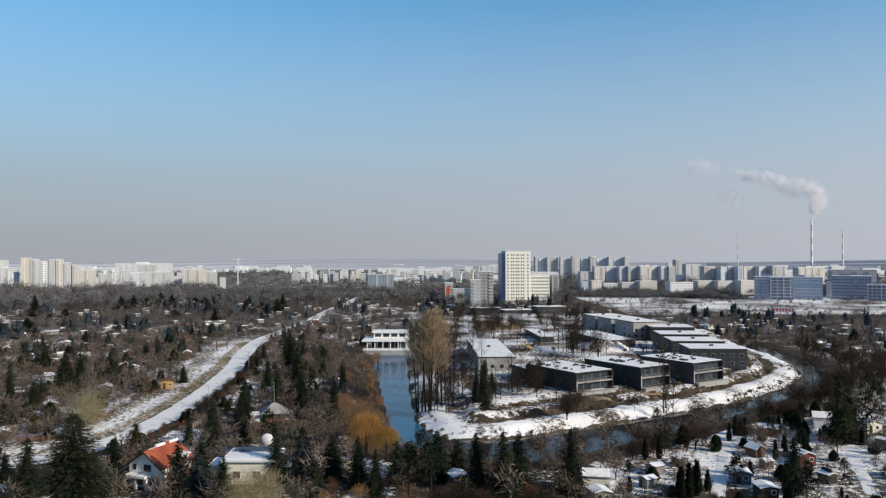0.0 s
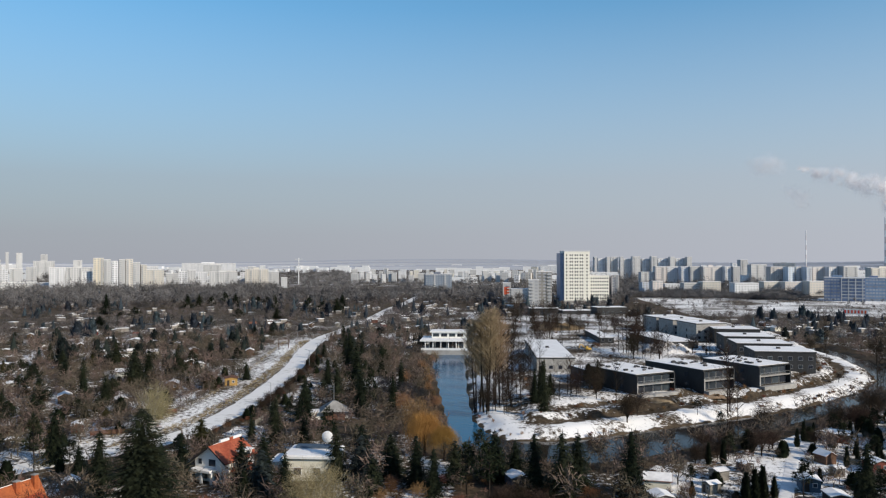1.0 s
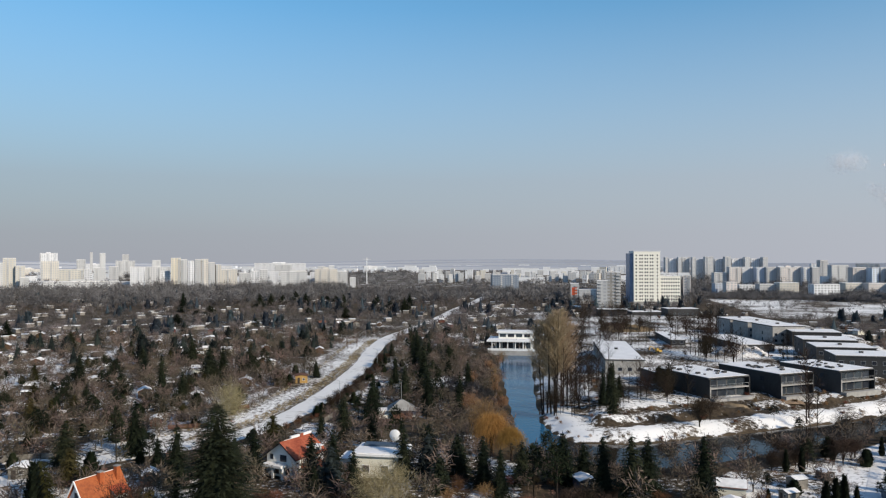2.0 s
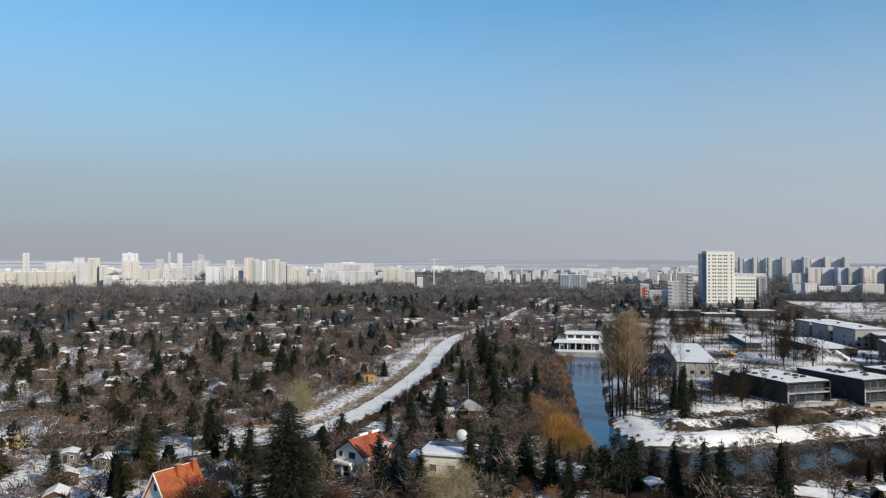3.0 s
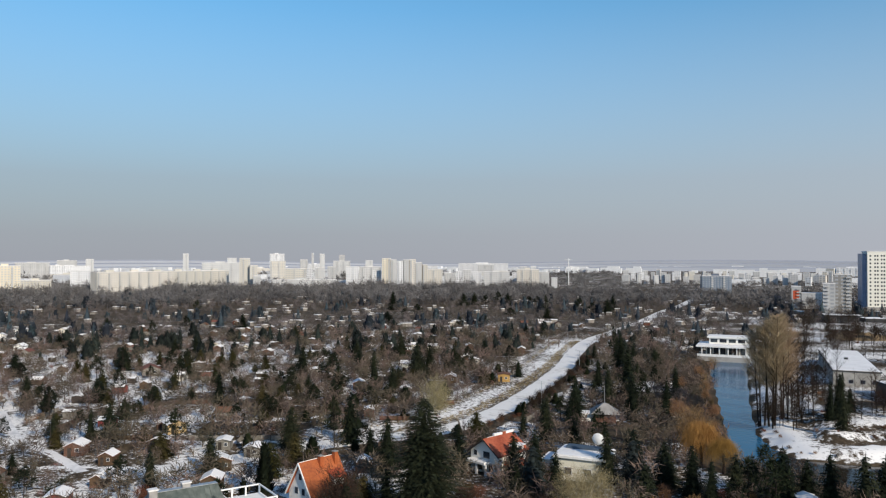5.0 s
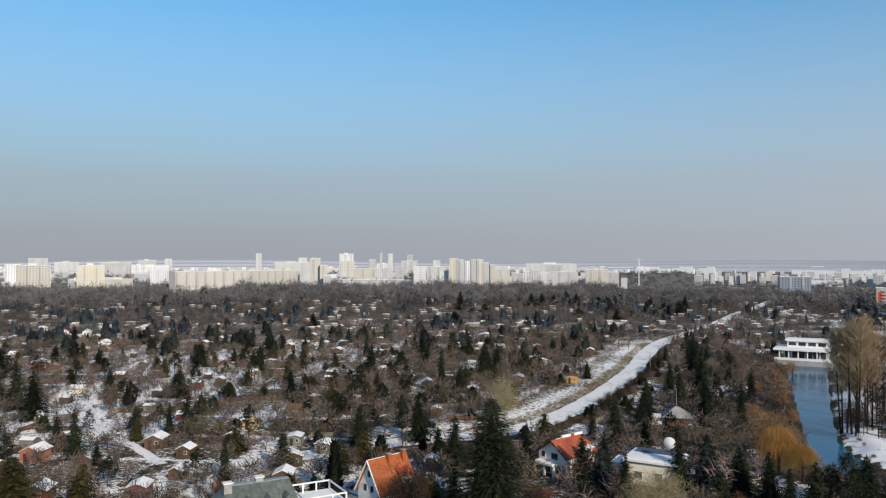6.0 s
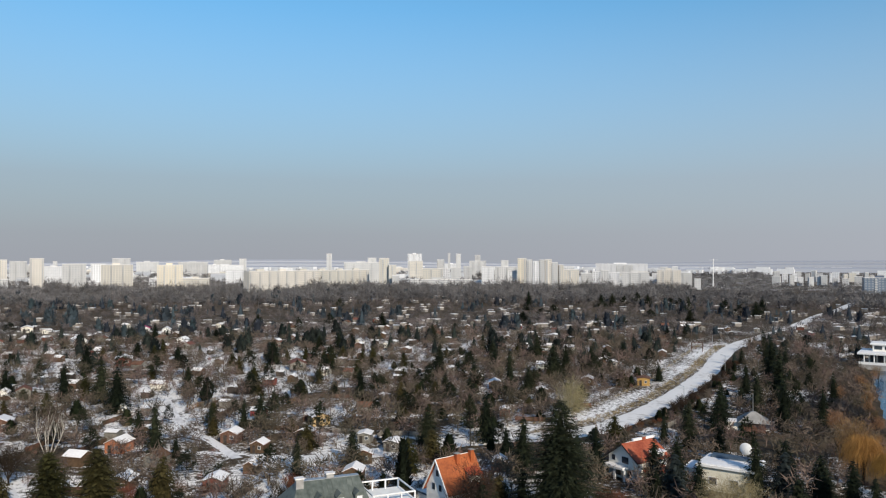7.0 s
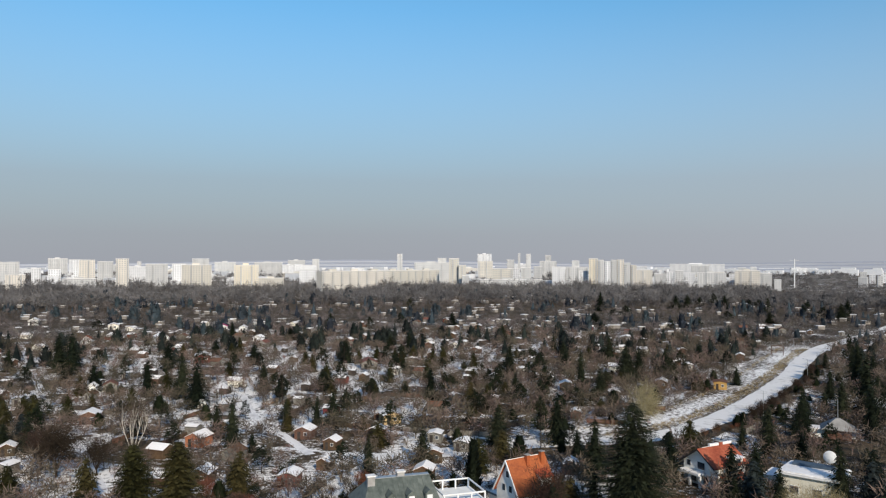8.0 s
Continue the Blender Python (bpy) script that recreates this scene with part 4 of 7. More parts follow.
# ---- sheds and small garden houses ----
def shed_parts(ob, w, d, h, pitch, wall, roof, snow, door=True):
    rise = w / 2 * math.tan(radians(pitch))
    part("wall", Geo().prism([(-w / 2, -0.1), (w / 2, -0.1), (w / 2, h), (0, h + rise), (-w / 2, h)], -d / 2, d / 2), wall, ob)
    e, t = 0.3, 0.12
    k = math.tan(radians(pitch)) * e
    a, b = w / 2 + e, h + rise
    part("roof", Geo().prism([(-a, h - k), (0, b), (a, h - k), (a, h - k + t), (0, b + t), (-a, h - k + t)][::-1], -d / 2 - e, d / 2 + e), roof, ob)
    if snow:
        c = a - 0.07
        part("snow_layer", Geo().prism([(-c, h - k + t + 0.03), (0, b + t + 0.004), (c, h - k + t + 0.03), (c, h - k + t + 0.13), (0, b + t + 0.15), (-c, h - k + t + 0.13)][::-1], -d / 2 - e + 0.06, d / 2 + e - 0.06), snow, ob)
    if door:
        part("door", Geo().box(-w * 0.32, -w * 0.32 + 0.85, -d / 2 - 0.05, -d / 2 + 0.05, 0, min(1.95, h - 0.05)), "wood_dark", ob)
        wn = part("window", Geo().box(w * 0.08, w * 0.08 + 0.9, -d / 2 - 0.05, -d / 2 + 0.05, 0.95, min(1.85, h - 0.1)), "trim", ob)
        part("pane", Geo().box(w * 0.08 + 0.07, w * 0.08 + 0.83, -d / 2 - 0.07, -d / 2, 1.02, min(1.78, h - 0.17)), "glass", wn)


SHEDS = {
    "s_brown": (4.2, 5.0, 2.2, 24, "wood_brown", "brown_tile", "snow", "brown timber garden shed with a snow-covered roof"),
    "s_grey": (3.6, 4.2, 2.2, 14, "wood_grey", "tar", "snow", "grey timber garden shed with a low snowy roof"),
    "s_cream": (4.6, 5.4, 2.3, 22, "cream_wall", "brown_tile", "old_snow", "cream plastered garden house with snow on the roof"),
    "s_white": (4.0, 5.0, 2.4, 30, "white_wall", "tar", "snow", "white garden house with a snowy gable roof"),
    "s_orange": (4.4, 5.2, 2.3, 26, "wood_orange", "brown_tile", "snow", "orange-brown timber garden house with a snowy roof"),
    "s_red": (3.8, 4.8, 2.2, 20, "wood_red", "tar", "snow", "dark red timber shed with snow on the roof"),
    "s_yellow": (4.8, 5.4, 2.4, 24, "wood_yellow", "brown_tile", "snow", "yellow timber garden house under a snowy roof"),
    "s_dark": (3.4, 4.0, 2.1, 12, "wood_dark", "tar", "snow", "dark tarred shed with a flat snowy roof"),
    "s_tile": (5.0, 6.0, 2.6, 32, "white_wall", "red_tile", "", "white garden house with a red tiled roof"),
    "s_rust": (4.4, 5.0, 2.3, 28, "wood_grey", "brown_tile", "", "garden house with a bare brown roof"),
    "s_gold": (4.4, 5.0, 2.6, 10, "wood_gold", "brown_tile", "", "bright yellow timber cabin with a flat brown roof"),
    "s_blue": (3.6, 4.4, 2.2, 16, "blue_paint", "tar", "snow", "blue painted shed with snow on its roof"),
    "s_magenta": (6.5, 5.0, 2.8, 24, "white_wall", "magenta", "", "white pavilion with a magenta roof"),
}


def shed(kind, x, y, rot, size=0.95, label=""):
    m = pose(x, y, gz(x, y), 0, 0, rot)
    if kind not in MADE:
        w, d, h, pitch, wall, roof, snow, text = SHEDS[kind]
        ob = thing("garden_shed", text, "shed", group="garden sheds")
        shed_parts(ob, w, d, h, pitch, wall, roof, snow)
        MADE[kind], ob.matrix_basis, out = (ob, list(ob.children_recursive)), m, ob
    else:
        out = again(MADE[kind][1], MADE[kind][0], m @ Matrix.Diagonal((size, size, 0.5 + 0.5 * size, 1)))
    if label:
        out["label"] = label
    TAKEN.append((x, y, 4.2))
    return out


# ---- far blocks ----
WALLS = {"w": "city_white", "c": "city_cream", "y": "city_yellow", "g": "grey_wall", "p": "pink_wall", "b": "blue_wall", "d": "dark_glass", "n": "concrete", "q": "city_white", "r": "city_white"}
SAYS = {"w": "white", "c": "cream", "y": "pale yellow", "g": "grey", "p": "pinkish", "b": "plain blue", "d": "dark plain blue", "n": "pale concrete", "q": "blue and white", "r": "white and red"}


def block(x, y, rot, w, d, h, col, storey=2.9):
    tall = "tall " if h > 30 else ("low " if h < 15 else "")
    ob = thing("apartment_block", f"{tall}{SAYS[col]} apartment block with rows of windows", "building", x, y, 0, rot, "city blocks")
    part("wall", Geo().box(-w / 2, w / 2, -d / 2, d / 2, -0.5, h), WALLS[col], ob)
    roof = Geo().box(-w / 2 - 0.2, w / 2 + 0.2, -d / 2 - 0.2, d / 2 + 0.2, h + 0.004, h + 0.5)
    part("roof", roof, "old_snow", ob)
    if w > 30:
        part("lift_house", Geo().box(-w * 0.15, w * 0.1, -2, 2, h + 0.5, h + 2.6), WALLS[col], ob)
    rows, bays = max(1, int(h / storey)), max(2, int(w / 3.4))
    g, bal = Geo(), Geo()
    for r in range(rows):
        z = h - (r + 1) * storey + 1.0
        if z < 0:
            break
        for c in range(bays):
            cx = -w / 2 + (c + 0.5) * w / bays
            ww = w / bays * 0.27
            g.face((cx - ww, -d / 2 - 0.05, z), (cx + ww, -d / 2 - 0.05, z), (cx + ww, -d / 2 - 0.05, z + 1.4), (cx - ww, -d / 2 - 0.05, z + 1.4))
            if (c * 7 + int(abs(x))) % 4 == 1 and h > 18:
                bal.box(cx - w / bays * 0.45, cx + w / bays * 0.45, -d / 2 - 1.1, -d / 2 - 0.002, z - 0.9, z + 0.1)
        for c in range(max(1, int(d / 5))):
            for s in (-1, 1):
                cy = -d / 2 + (c + 0.5) * d / max(1, int(d / 5))
                q = s * (w / 2 + 0.05)
                g.face((q, cy - 0.8, z), (q, cy + 0.8, z), (q, cy + 0.8, z + 1.4), (q, cy - 0.8, z + 1.4))
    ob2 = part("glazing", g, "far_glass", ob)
    ob2["kind"] = "stuff"
    if bal.v:
        part("balcony_tier", bal, "grey_wall" if col in "qgb" else "city_white", ob)["kind"] = "stuff"
    if col == "q":
        part("blue_panel", Geo().box(-w / 2 - 0.06, -w * 0.1, -d / 2 - 0.06, -d / 2 + 0.3, 0, h - 3), "blue_wall", ob)
    if col == "r":
        part("red_panel", Geo().box(-w * 0.35, w * 0.3, -d / 2 - 0.12, -d / 2 + 0.1, h * 0.42, h * 0.82), "red_paint", ob)
    return ob


def grid_block(x, y, rot, w, d, h, u0, pitch, label):
    """Blue glazed office block; white slabs and columns stand before its front from u0 (0 to 1) on."""
    ob = thing("office_block", label, "building", x, y, 0, rot, "city blocks")
    part("wall", Geo().box(-w / 2, w / 2, -d / 2, d / 2, -0.5, h), "steel_blue", ob)
    part("roof", Geo().box(-w / 2 - 0.3, w / 2 + 0.3, -d / 2 - 0.3, d / 2 + 0.3, h + 0.004, h + 0.5), "old_snow", ob)
    part("roof_house", Geo().box(-w * 0.3, -w * 0.05, -3, 3, h + 0.504, h + 2.4), "steel_blue", ob)
    x0, rows = -w / 2 + u0 * w, int(h / 3.4)
    for r in range(rows):
        z = h - r * 3.4
        part("slab", Geo().box(x0, w / 2, -d / 2 - 1.3, -d / 2 - 0.004, z - 0.9, z - 0.1), "city_white", ob)
        g = Geo()
        for c in range(int(w / 3)):
            cx = -w / 2 + 1.5 + c * 3.0
            if cx + 1.2 < x0 or u0 > 0.99:
                g.box(cx - 1.15, cx + 1.15, -d / 2 - 0.08, -d / 2 - 0.003, z - 2.9, z - 1.1)
        if g.v:
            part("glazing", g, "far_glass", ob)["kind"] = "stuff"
    for c in range(int(w * (1 - u0) / pitch) + 1 if u0 < 0.99 else 0):
        part("column", Geo().box(x0 + c * pitch, x0 + c * pitch + 0.9, -d / 2 - 1.6, -d / 2 - 1.304, 0, h - 0.1), "city_white", ob)
    return ob


def stepped_tower_cluster():
    """The row of joined white towers with yellow ends."""
    for x, y, w, h, c in ((-531, 974, 12, 46, "y"), (-521, 978, 8, 44, "w"), (-513, 982, 8, 42, "g"), (-505, 986, 8, 44, "w"), (-497, 990, 9, 44.5, "c"), (-489, 994, 9, 40, "w"), (-481, 998, 7, 37, "c")):
        block(x, y, 29, w, 18, h, c)


def main_tower():
    """White tower with a lower wing; every window is a piece of its own."""
    ob = thing("tower_block", "white fifteen-storey tower block with a lower wing and small square windows", "building", 74.3, 756, 0, 5)
    ob.scale = (1, 1, 0.97)
    part("tower", Geo().box(-12.5, 12.5, 0, 26, -0.5, 53.5), "cream_white", ob)
    part("parapet", Geo().box(-12.8, 12.8, -0.3, 26.3, 53.504, 54.3), "trim", ob)
    # added dark box: gives the tower's left side its shade by colour
    part("dark_bay", Geo().box(-15.8, -12.505, 4, 26.2, -0.5, 52), "steel_blue", ob, "added dark blue box for the tower's shaded side")
    part("wing", Geo().box(12.504, 31.8, 1.5, 20, -0.5, 29.2), "cream_white", ob)
    part("wing_roof", Geo().box(12.6, 32.0, 1.2, 20.3, 29.204, 29.7), "old_snow", ob)
    part("plinth", Geo().box(-14, 35, -3, -0.004, -0.5, 4.2), "concrete", ob)
    pane = Geo().box(-0.62, 0.62, -0.06, 0.1, 0, 1.5).mesh("window", "glass")
    for r in range(14):
        for c in (-10.2, -6.6, -4.6, -1.6, 0.4, 3.4, 5.4, 9.8):
            part("window", pane, "", ob, at=pose(c, 0, 5.6 + r * 3.35))
    for r in range(7):
        for c in range(8):
            part("window", pane, "", ob, at=pose(14.4 + c * 2.25, 1.5, 5.6 + r * 3.35))


M["cream_white"] = material("cream_white", (0.68, 0.66, 0.58), (0.80, 0.78, 0.70), 0.2, 0.85, 0.1, 0.0, lo=0.2, hi=0.5)


# ---- the headland: dark modern houses ----
def dark_house(x, y, rot, w, d, h=6.2, label="dark-clad flat-roofed modern house with a snowy roof"):
    """Two storeys; the glazed front looks towards -y."""
    z = gz(x, y)
    ob = thing("modern_house", label, "house", x, y, z, rot, "modern houses")
    t = 0.35
    part("side_wall", Geo().box(-w / 2, -w / 2 + t, -d / 2 - 1.0, d / 2, -1.5, h), "dark_clad", ob)
    part("side_wall", Geo().box(w / 2 - t, w / 2, -d / 2 - 1.0, d / 2, -1.5, h), "dark_clad", ob)
    part("back_wall", Geo().box(-w / 2 + t, w / 2 - t, d / 2 - t, d / 2 - 0.004, -1.5, h), "dark_clad", ob)
    part("front_wall", Geo().box(-w / 2 + t, w / 2 - t, -d / 2 + 0.6, -d / 2 + 0.9, -1.5, h), "wood_dark", ob)
    part("floor_slab", Geo().box(-w / 2 + t, w / 2 - t, -d / 2 - 0.9, -d / 2 + 0.598, h * 0.47, h * 0.47 + 0.35), "concrete", ob)
    part("terrace", Geo().box(-w / 2, w / 2, -d / 2 - 3.0, -d / 2 - 1.004, -1.5, 0.12), "concrete", ob)
    part("fin", Geo().box(-w / 2 - 0.05, -w / 2 + t + 0.05, -d / 2 - 1.12, -d / 2 - 1.004, -0.8, h * 0.62), "concrete", ob, "pale edge of the side wall")
    for k in range(4):
        x0 = -w / 2 + t + 0.3 + k * (w - 2 * t - 0.4) / 4
        x1 = x0 + (w - 2 * t - 0.4) / 4 - 0.25
        for z0, z1 in ((0.2, h * 0.45), (h * 0.56, h - 0.5)):
            wn = part("window", Geo().box(x0, x1, -d / 2 + 0.52, -d / 2 + 0.62, z0, z1), "steel", ob)
            part("pane", Geo().box(x0 + 0.08, x1 - 0.08, -d / 2 + 0.49, -d / 2 + 0.515, z0 + 0.08, z1 - 0.08), "glass", wn)
    rail = part("railing", Geo().box(-w / 2 + t, w / 2 - t, -d / 2 - 0.92, -d / 2 - 0.86, h * 0.47 + 1.25, h * 0.47 + 1.32), "steel", ob)
    for k in range(7):
        xx = -w / 2 + t + 0.1 + k * (w - 2 * t - 0.2) / 6
        part("post", Geo().box(xx - 0.03, xx + 0.03, -d / 2 - 0.92, -d / 2 - 0.86, h * 0.47 + 0.35, h * 0.47 + 1.25), "steel", rail)
    part("roof", Geo().box(-w / 2 - 0.15, w / 2 + 0.15, -d / 2 - 0.6, d / 2 + 0.15, h + 0.002, h + 0.4), "dark_clad", ob)
    part("snow_layer", Geo().box(-w / 2 + 0.1, w / 2 - 0.1, -d / 2 - 0.4, d / 2 - 0.1, h + 0.402, h + 0.5), "snow", ob)
    for k in range(2):
        wn = part("window", Geo().box(-w / 2 - 0.04, -w / 2 + 0.02, -d / 4 + k * 0.1 - 0.8, -d / 4 + k * 0.1 + 0.8, 0.9 + 2.9 * k, 2.2 + 2.9 * k), "glass", ob)
    rng = random.Random(int(x * 7))
    for k in range(14):
        xx, yy, s = rng.uniform(-w * 0.35, w * 0.35), rng.uniform(-d * 0.3, d * 0.35), rng.uniform(0.3, 0.7)
        part("roof_unit", Geo().box(xx - s, xx + s, yy - s * 0.7, yy + s * 0.7, h + 0.502, h + 0.72 + s * 0.5), "tar", ob)
    TAKEN.append((x, y, max(w, d) * 0.6))
    return ob


def flat_house(x, y, rot, w, d, h, wall="dark_clad", label="low flat-roofed house with a snowy roof", name="row_house"):
    z = gz(x, y)
    ob = thing(name, label, "house", x, y, z, rot)
    part("wall", Geo().box(-w / 2, w / 2, -d / 2, d / 2, -1.0, h), wall, ob)
    part("roof", Geo().box(-w / 2 - 0.3, w / 2 + 0.3, -d / 2 - 0.3, d / 2 + 0.3, h + 0.002, h + 0.35), "tar", ob)
    part("snow_layer", Geo().box(-w / 2, w / 2, -d / 2, d / 2, h + 0.352, h + 0.46), "snow", ob)
    n = max(2, int(w / 3.2))
    for k in range(n):
        cx = -w / 2 + (k + 0.5) * w / n
        for r in range(max(1, int(h / 3))):
            wn = part("window", Geo().box(cx - 0.8, cx + 0.8, -d / 2 - 0.05, -d / 2 + 0.05, 0.9 + r * 3, 2.3 + r * 3), "steel", ob)
            part("pane", Geo().box(cx - 0.72, cx + 0.72, -d / 2 - 0.08, -d / 2 - 0.052, 0.98 + r * 3, 2.22 + r * 3), "glass", wn)
    for s in (-1, 1):
        for r in range(max(1, int(h / 3))):
            part("window", Geo().box(s * w / 2 - 0.05, s * w / 2 + 0.05, -1, 0.2, 0.9 + r * 3, 2.3 + r * 3), "glass", ob)
    part("roof_unit", Geo().box(-0.8, 0.5, -0.6, 0.6, h + 0.462, h + 1.1), "tar", ob)
    TAKEN.append((x, y, max(w, d) * 0.6))
    return ob


dark_house(41.4, 254.1, 31.8, 15.6, 24, 5.7)
dark_house(62.3, 262.2, 32, 13.6, 25.5, 6.2)
dark_house(84.4, 273.3, 33, 15.6, 23, 6.2)
for x, y in ((106, 302), (107.5, 329), (110.5, 357), (116, 393)):
    flat_house(x, y, -4, 21.5, 17, 6.8, label="grey two-storey row house with a snow-covered flat roof")
for x, y in ((94.5, 450), (99.5, 431)):
    flat_house(x, y, 14, 19, 17, 8.2, "concrete", "grey three-storey block of flats with a snowy roof", "block_of_flats")
flat_house(104, 408, 14, 16.5, 21, 8.4, "concrete", "pale grey three-storey block of flats with a snowy roof", "block_of_flats")
flat_house(19.0, 317, 2.2, 14, 62, 4.8, "concrete", "long low hall with a flat snow-covered roof", "hall")
flat_house(79, 384, 12, 15, 46, 2.9, "dark_clad", "long dark building site shed with a snowy roof", "hall")
flat_house(50.5, 402, 4, 7, 40, 2.4, "dark_clad", "dark low building with a snow-covered roof", "hall")
flat_house(30.5, 268, 20, 8, 13, 3.8, "dark_clad", "low dark-clad annex with a snowy flat roof", "annex")
flat_house(34.5, 624, 4, 24, 15, 5)
flat_house(57.5, 600, 12, 24, 15, 5)
flat_house(80.5, 581, 12, 23, 15, 5)


def pool_house():
    """White two-tier pavilion across the head of the canal."""
    ob = thing("waterside_pavilion", "white two-tier waterside pavilion with columns across the canal end", "building", -27.3, 372, 0, 0)
    ob.scale = (1.25, 1.25, 1.2)
    part("terrace", Geo().box(-9, 9, -3.5, 12, -2, 1.2), "concrete", ob)
    part("balustrade", Geo().box(-9, 9, -3.5, -3.3, 1.202, 2.1), "trim", ob)
    part("wall", Geo().box(-6.5, 8, 1.5, 11, 1.202, 4.6), "white_wall", ob)
    part("canopy", Geo().box(-9.5, 8.5, -3, 11.5, 4.604, 5.2), "trim", ob)
    part("snow_layer", Geo().box(-9.3, 8.3, -2.8, 11.3, 5.202, 5.32), "snow", ob)
    part("upper_wall", Geo().box(-5.5, 8, 4, 11, 5.322, 7.6), "white_wall", ob)
    part("roof", Geo().box(-6.2, 8.6, 3.2, 11.6, 7.604, 8.1), "trim", ob)
    part("snow_layer", Geo().box(-6, 8.4, 3.4, 11.4, 8.102, 8.2), "snow", ob)
    for k in range(6):
        part("column", Geo().tube((-7.5 + k * 3, -2.2, 1.2), (-7.5 + k * 3, -2.2, 4.6), 0.2, 0.2, 8), "trim", ob)
        part("window", Geo().box(-6 + k * 2.3, -4.2 + k * 2.3, 1.44, 1.52, 1.6, 4.2), "glass", ob)
    for k in range(4):
        part("window", Geo().box(-5 + k * 3.2, -2.6 + k * 3.2, 3.94, 4.02, 5.9, 7.2), "glass", ob)


pool_house()


# ---- houses near the lane ----
def red_house():
    ob = thing("family_house", "white family house with a red tiled roof and flat-roofed porch", "house", -58.2, 158, 0, -21)
    w, d, h, rise = 8.0, 9.0, 4.3, 2.8
    part("wall", Geo().prism([(-w / 2, -0.2), (w / 2, -0.2), (w / 2, h), (0, h + rise), (-w / 2, h)], -d / 2, d / 2), "white_wall", ob)
    for s in (-1, 1):
        k = rise / (w / 2) * 0.5
        o = [(0, h + rise), (s * (w / 2 + 0.5), h - k), (s * (w / 2 + 0.5), h - k + 0.22), (0, h + rise + 0.22)]
        rf = part("roof", Geo().prism(o if s > 0 else o[::-1], -d / 2 - 0.6, d / 2 + 0.6), "red_tile" if s > 0 else "tar", ob)
        if s < 0:
            o2 = [(0, h + rise + 0.225), (-(w / 2 + 0.4), h - k + 0.26), (-(w / 2 + 0.4), h - k + 0.34), (0, h + rise + 0.33)]
            part("snow_layer", Geo().prism(o2[::-1], -d / 2 + 1.0, d / 2 + 0.5), "old_snow", ob)
    part("gable_trim", Geo().prism([(-w / 2 - 0.5, h - 0.5), (-w / 2 - 0.5, h - 0.2), (0, h + rise + 0.25), (w / 2 + 0.5, h - 0.2), (w / 2 + 0.5, h - 0.5), (0, h + rise - 0.1)][::-1], -d / 2 - 0.66, -d / 2 - 0.602), "wood_dark", ob)
    part("porch", Geo().box(-w / 2 + 0.3, w / 2 - 2.2, -d / 2 - 2.2, -d / 2 - 0.004, 2.3, 2.7), "trim", ob)
    part("porch_snow", Geo().box(-w / 2 + 0.4, w / 2 - 2.3, -d / 2 - 2.1, -d / 2 - 0.1, 2.702, 2.8), "snow", ob)
    for k in range(3):
        part("column", Geo().box(-w / 2 + 0.5 + k * 2.6, -w / 2 + 0.9 + k * 2.6, -d / 2 - 2.0, -d / 2 - 1.6, 0, 2.3), "trim", ob)
    for cx, z0, z1, ww in ((-2.6, 3.3, 4.6, 0.55), (0.6, 3.1, 4.7, 1.0), (-1.4, 0.4, 2.0, 0.9), (1.8, 0.4, 2.0, 0.7)):
        wn = part("window", Geo().box(cx - ww, cx + ww, -d / 2 - 0.05, -d / 2 + 0.05, z0, z1), "trim", ob)
        part("pane", Geo().box(cx - ww + 0.1, cx + ww - 0.1, -d / 2 - 0.08, -d / 2 - 0.04, z0 + 0.1, z1 - 0.1), "glass", wn)
    dm = part("dormer", Geo().box(2.2, 4.1, 0.6, 3.6, 3.6, 5.4), "white_wall", ob)
    part("dormer_roof", Geo().box(1.8, 4.6, 0.2, 4.0, 5.404, 5.6), "snow", dm)
    part("dormer_window", Geo().box(4.08, 4.16, 1.2, 3.0, 4.2, 5.1), "glass", dm)
    part("lean_to", Geo().prism([(w / 2 + 0.004, 2.0), (w / 2 + 2.4, 1.6), (w / 2 + 2.4, 1.8), (w / 2 + 0.004, 2.9)], -3, 3), "red_tile", ob)
    ch = part("chimney", Geo().box(-0.9, 0.3, 1.2, 2.2, h + rise - 1.2, h + rise + 0.9), "red_tile", ob)
    part("chimney_cap", Geo().box(-1.0, 0.4, 1.1, 2.3, h + rise + 0.904, h + rise + 1.05), "concrete", ch)
    part("ridge_wall", Geo().box(-0.35, 0.15, -1.5, d / 2 + 0.7, h + rise + 0.24, h + rise + 0.75), "trim", ob)
    TAKEN.append((-58, 158, 7))
    TAKEN.append((-56, 148, 5))
    TAKEN.append((-54, 140, 3))


red_house()


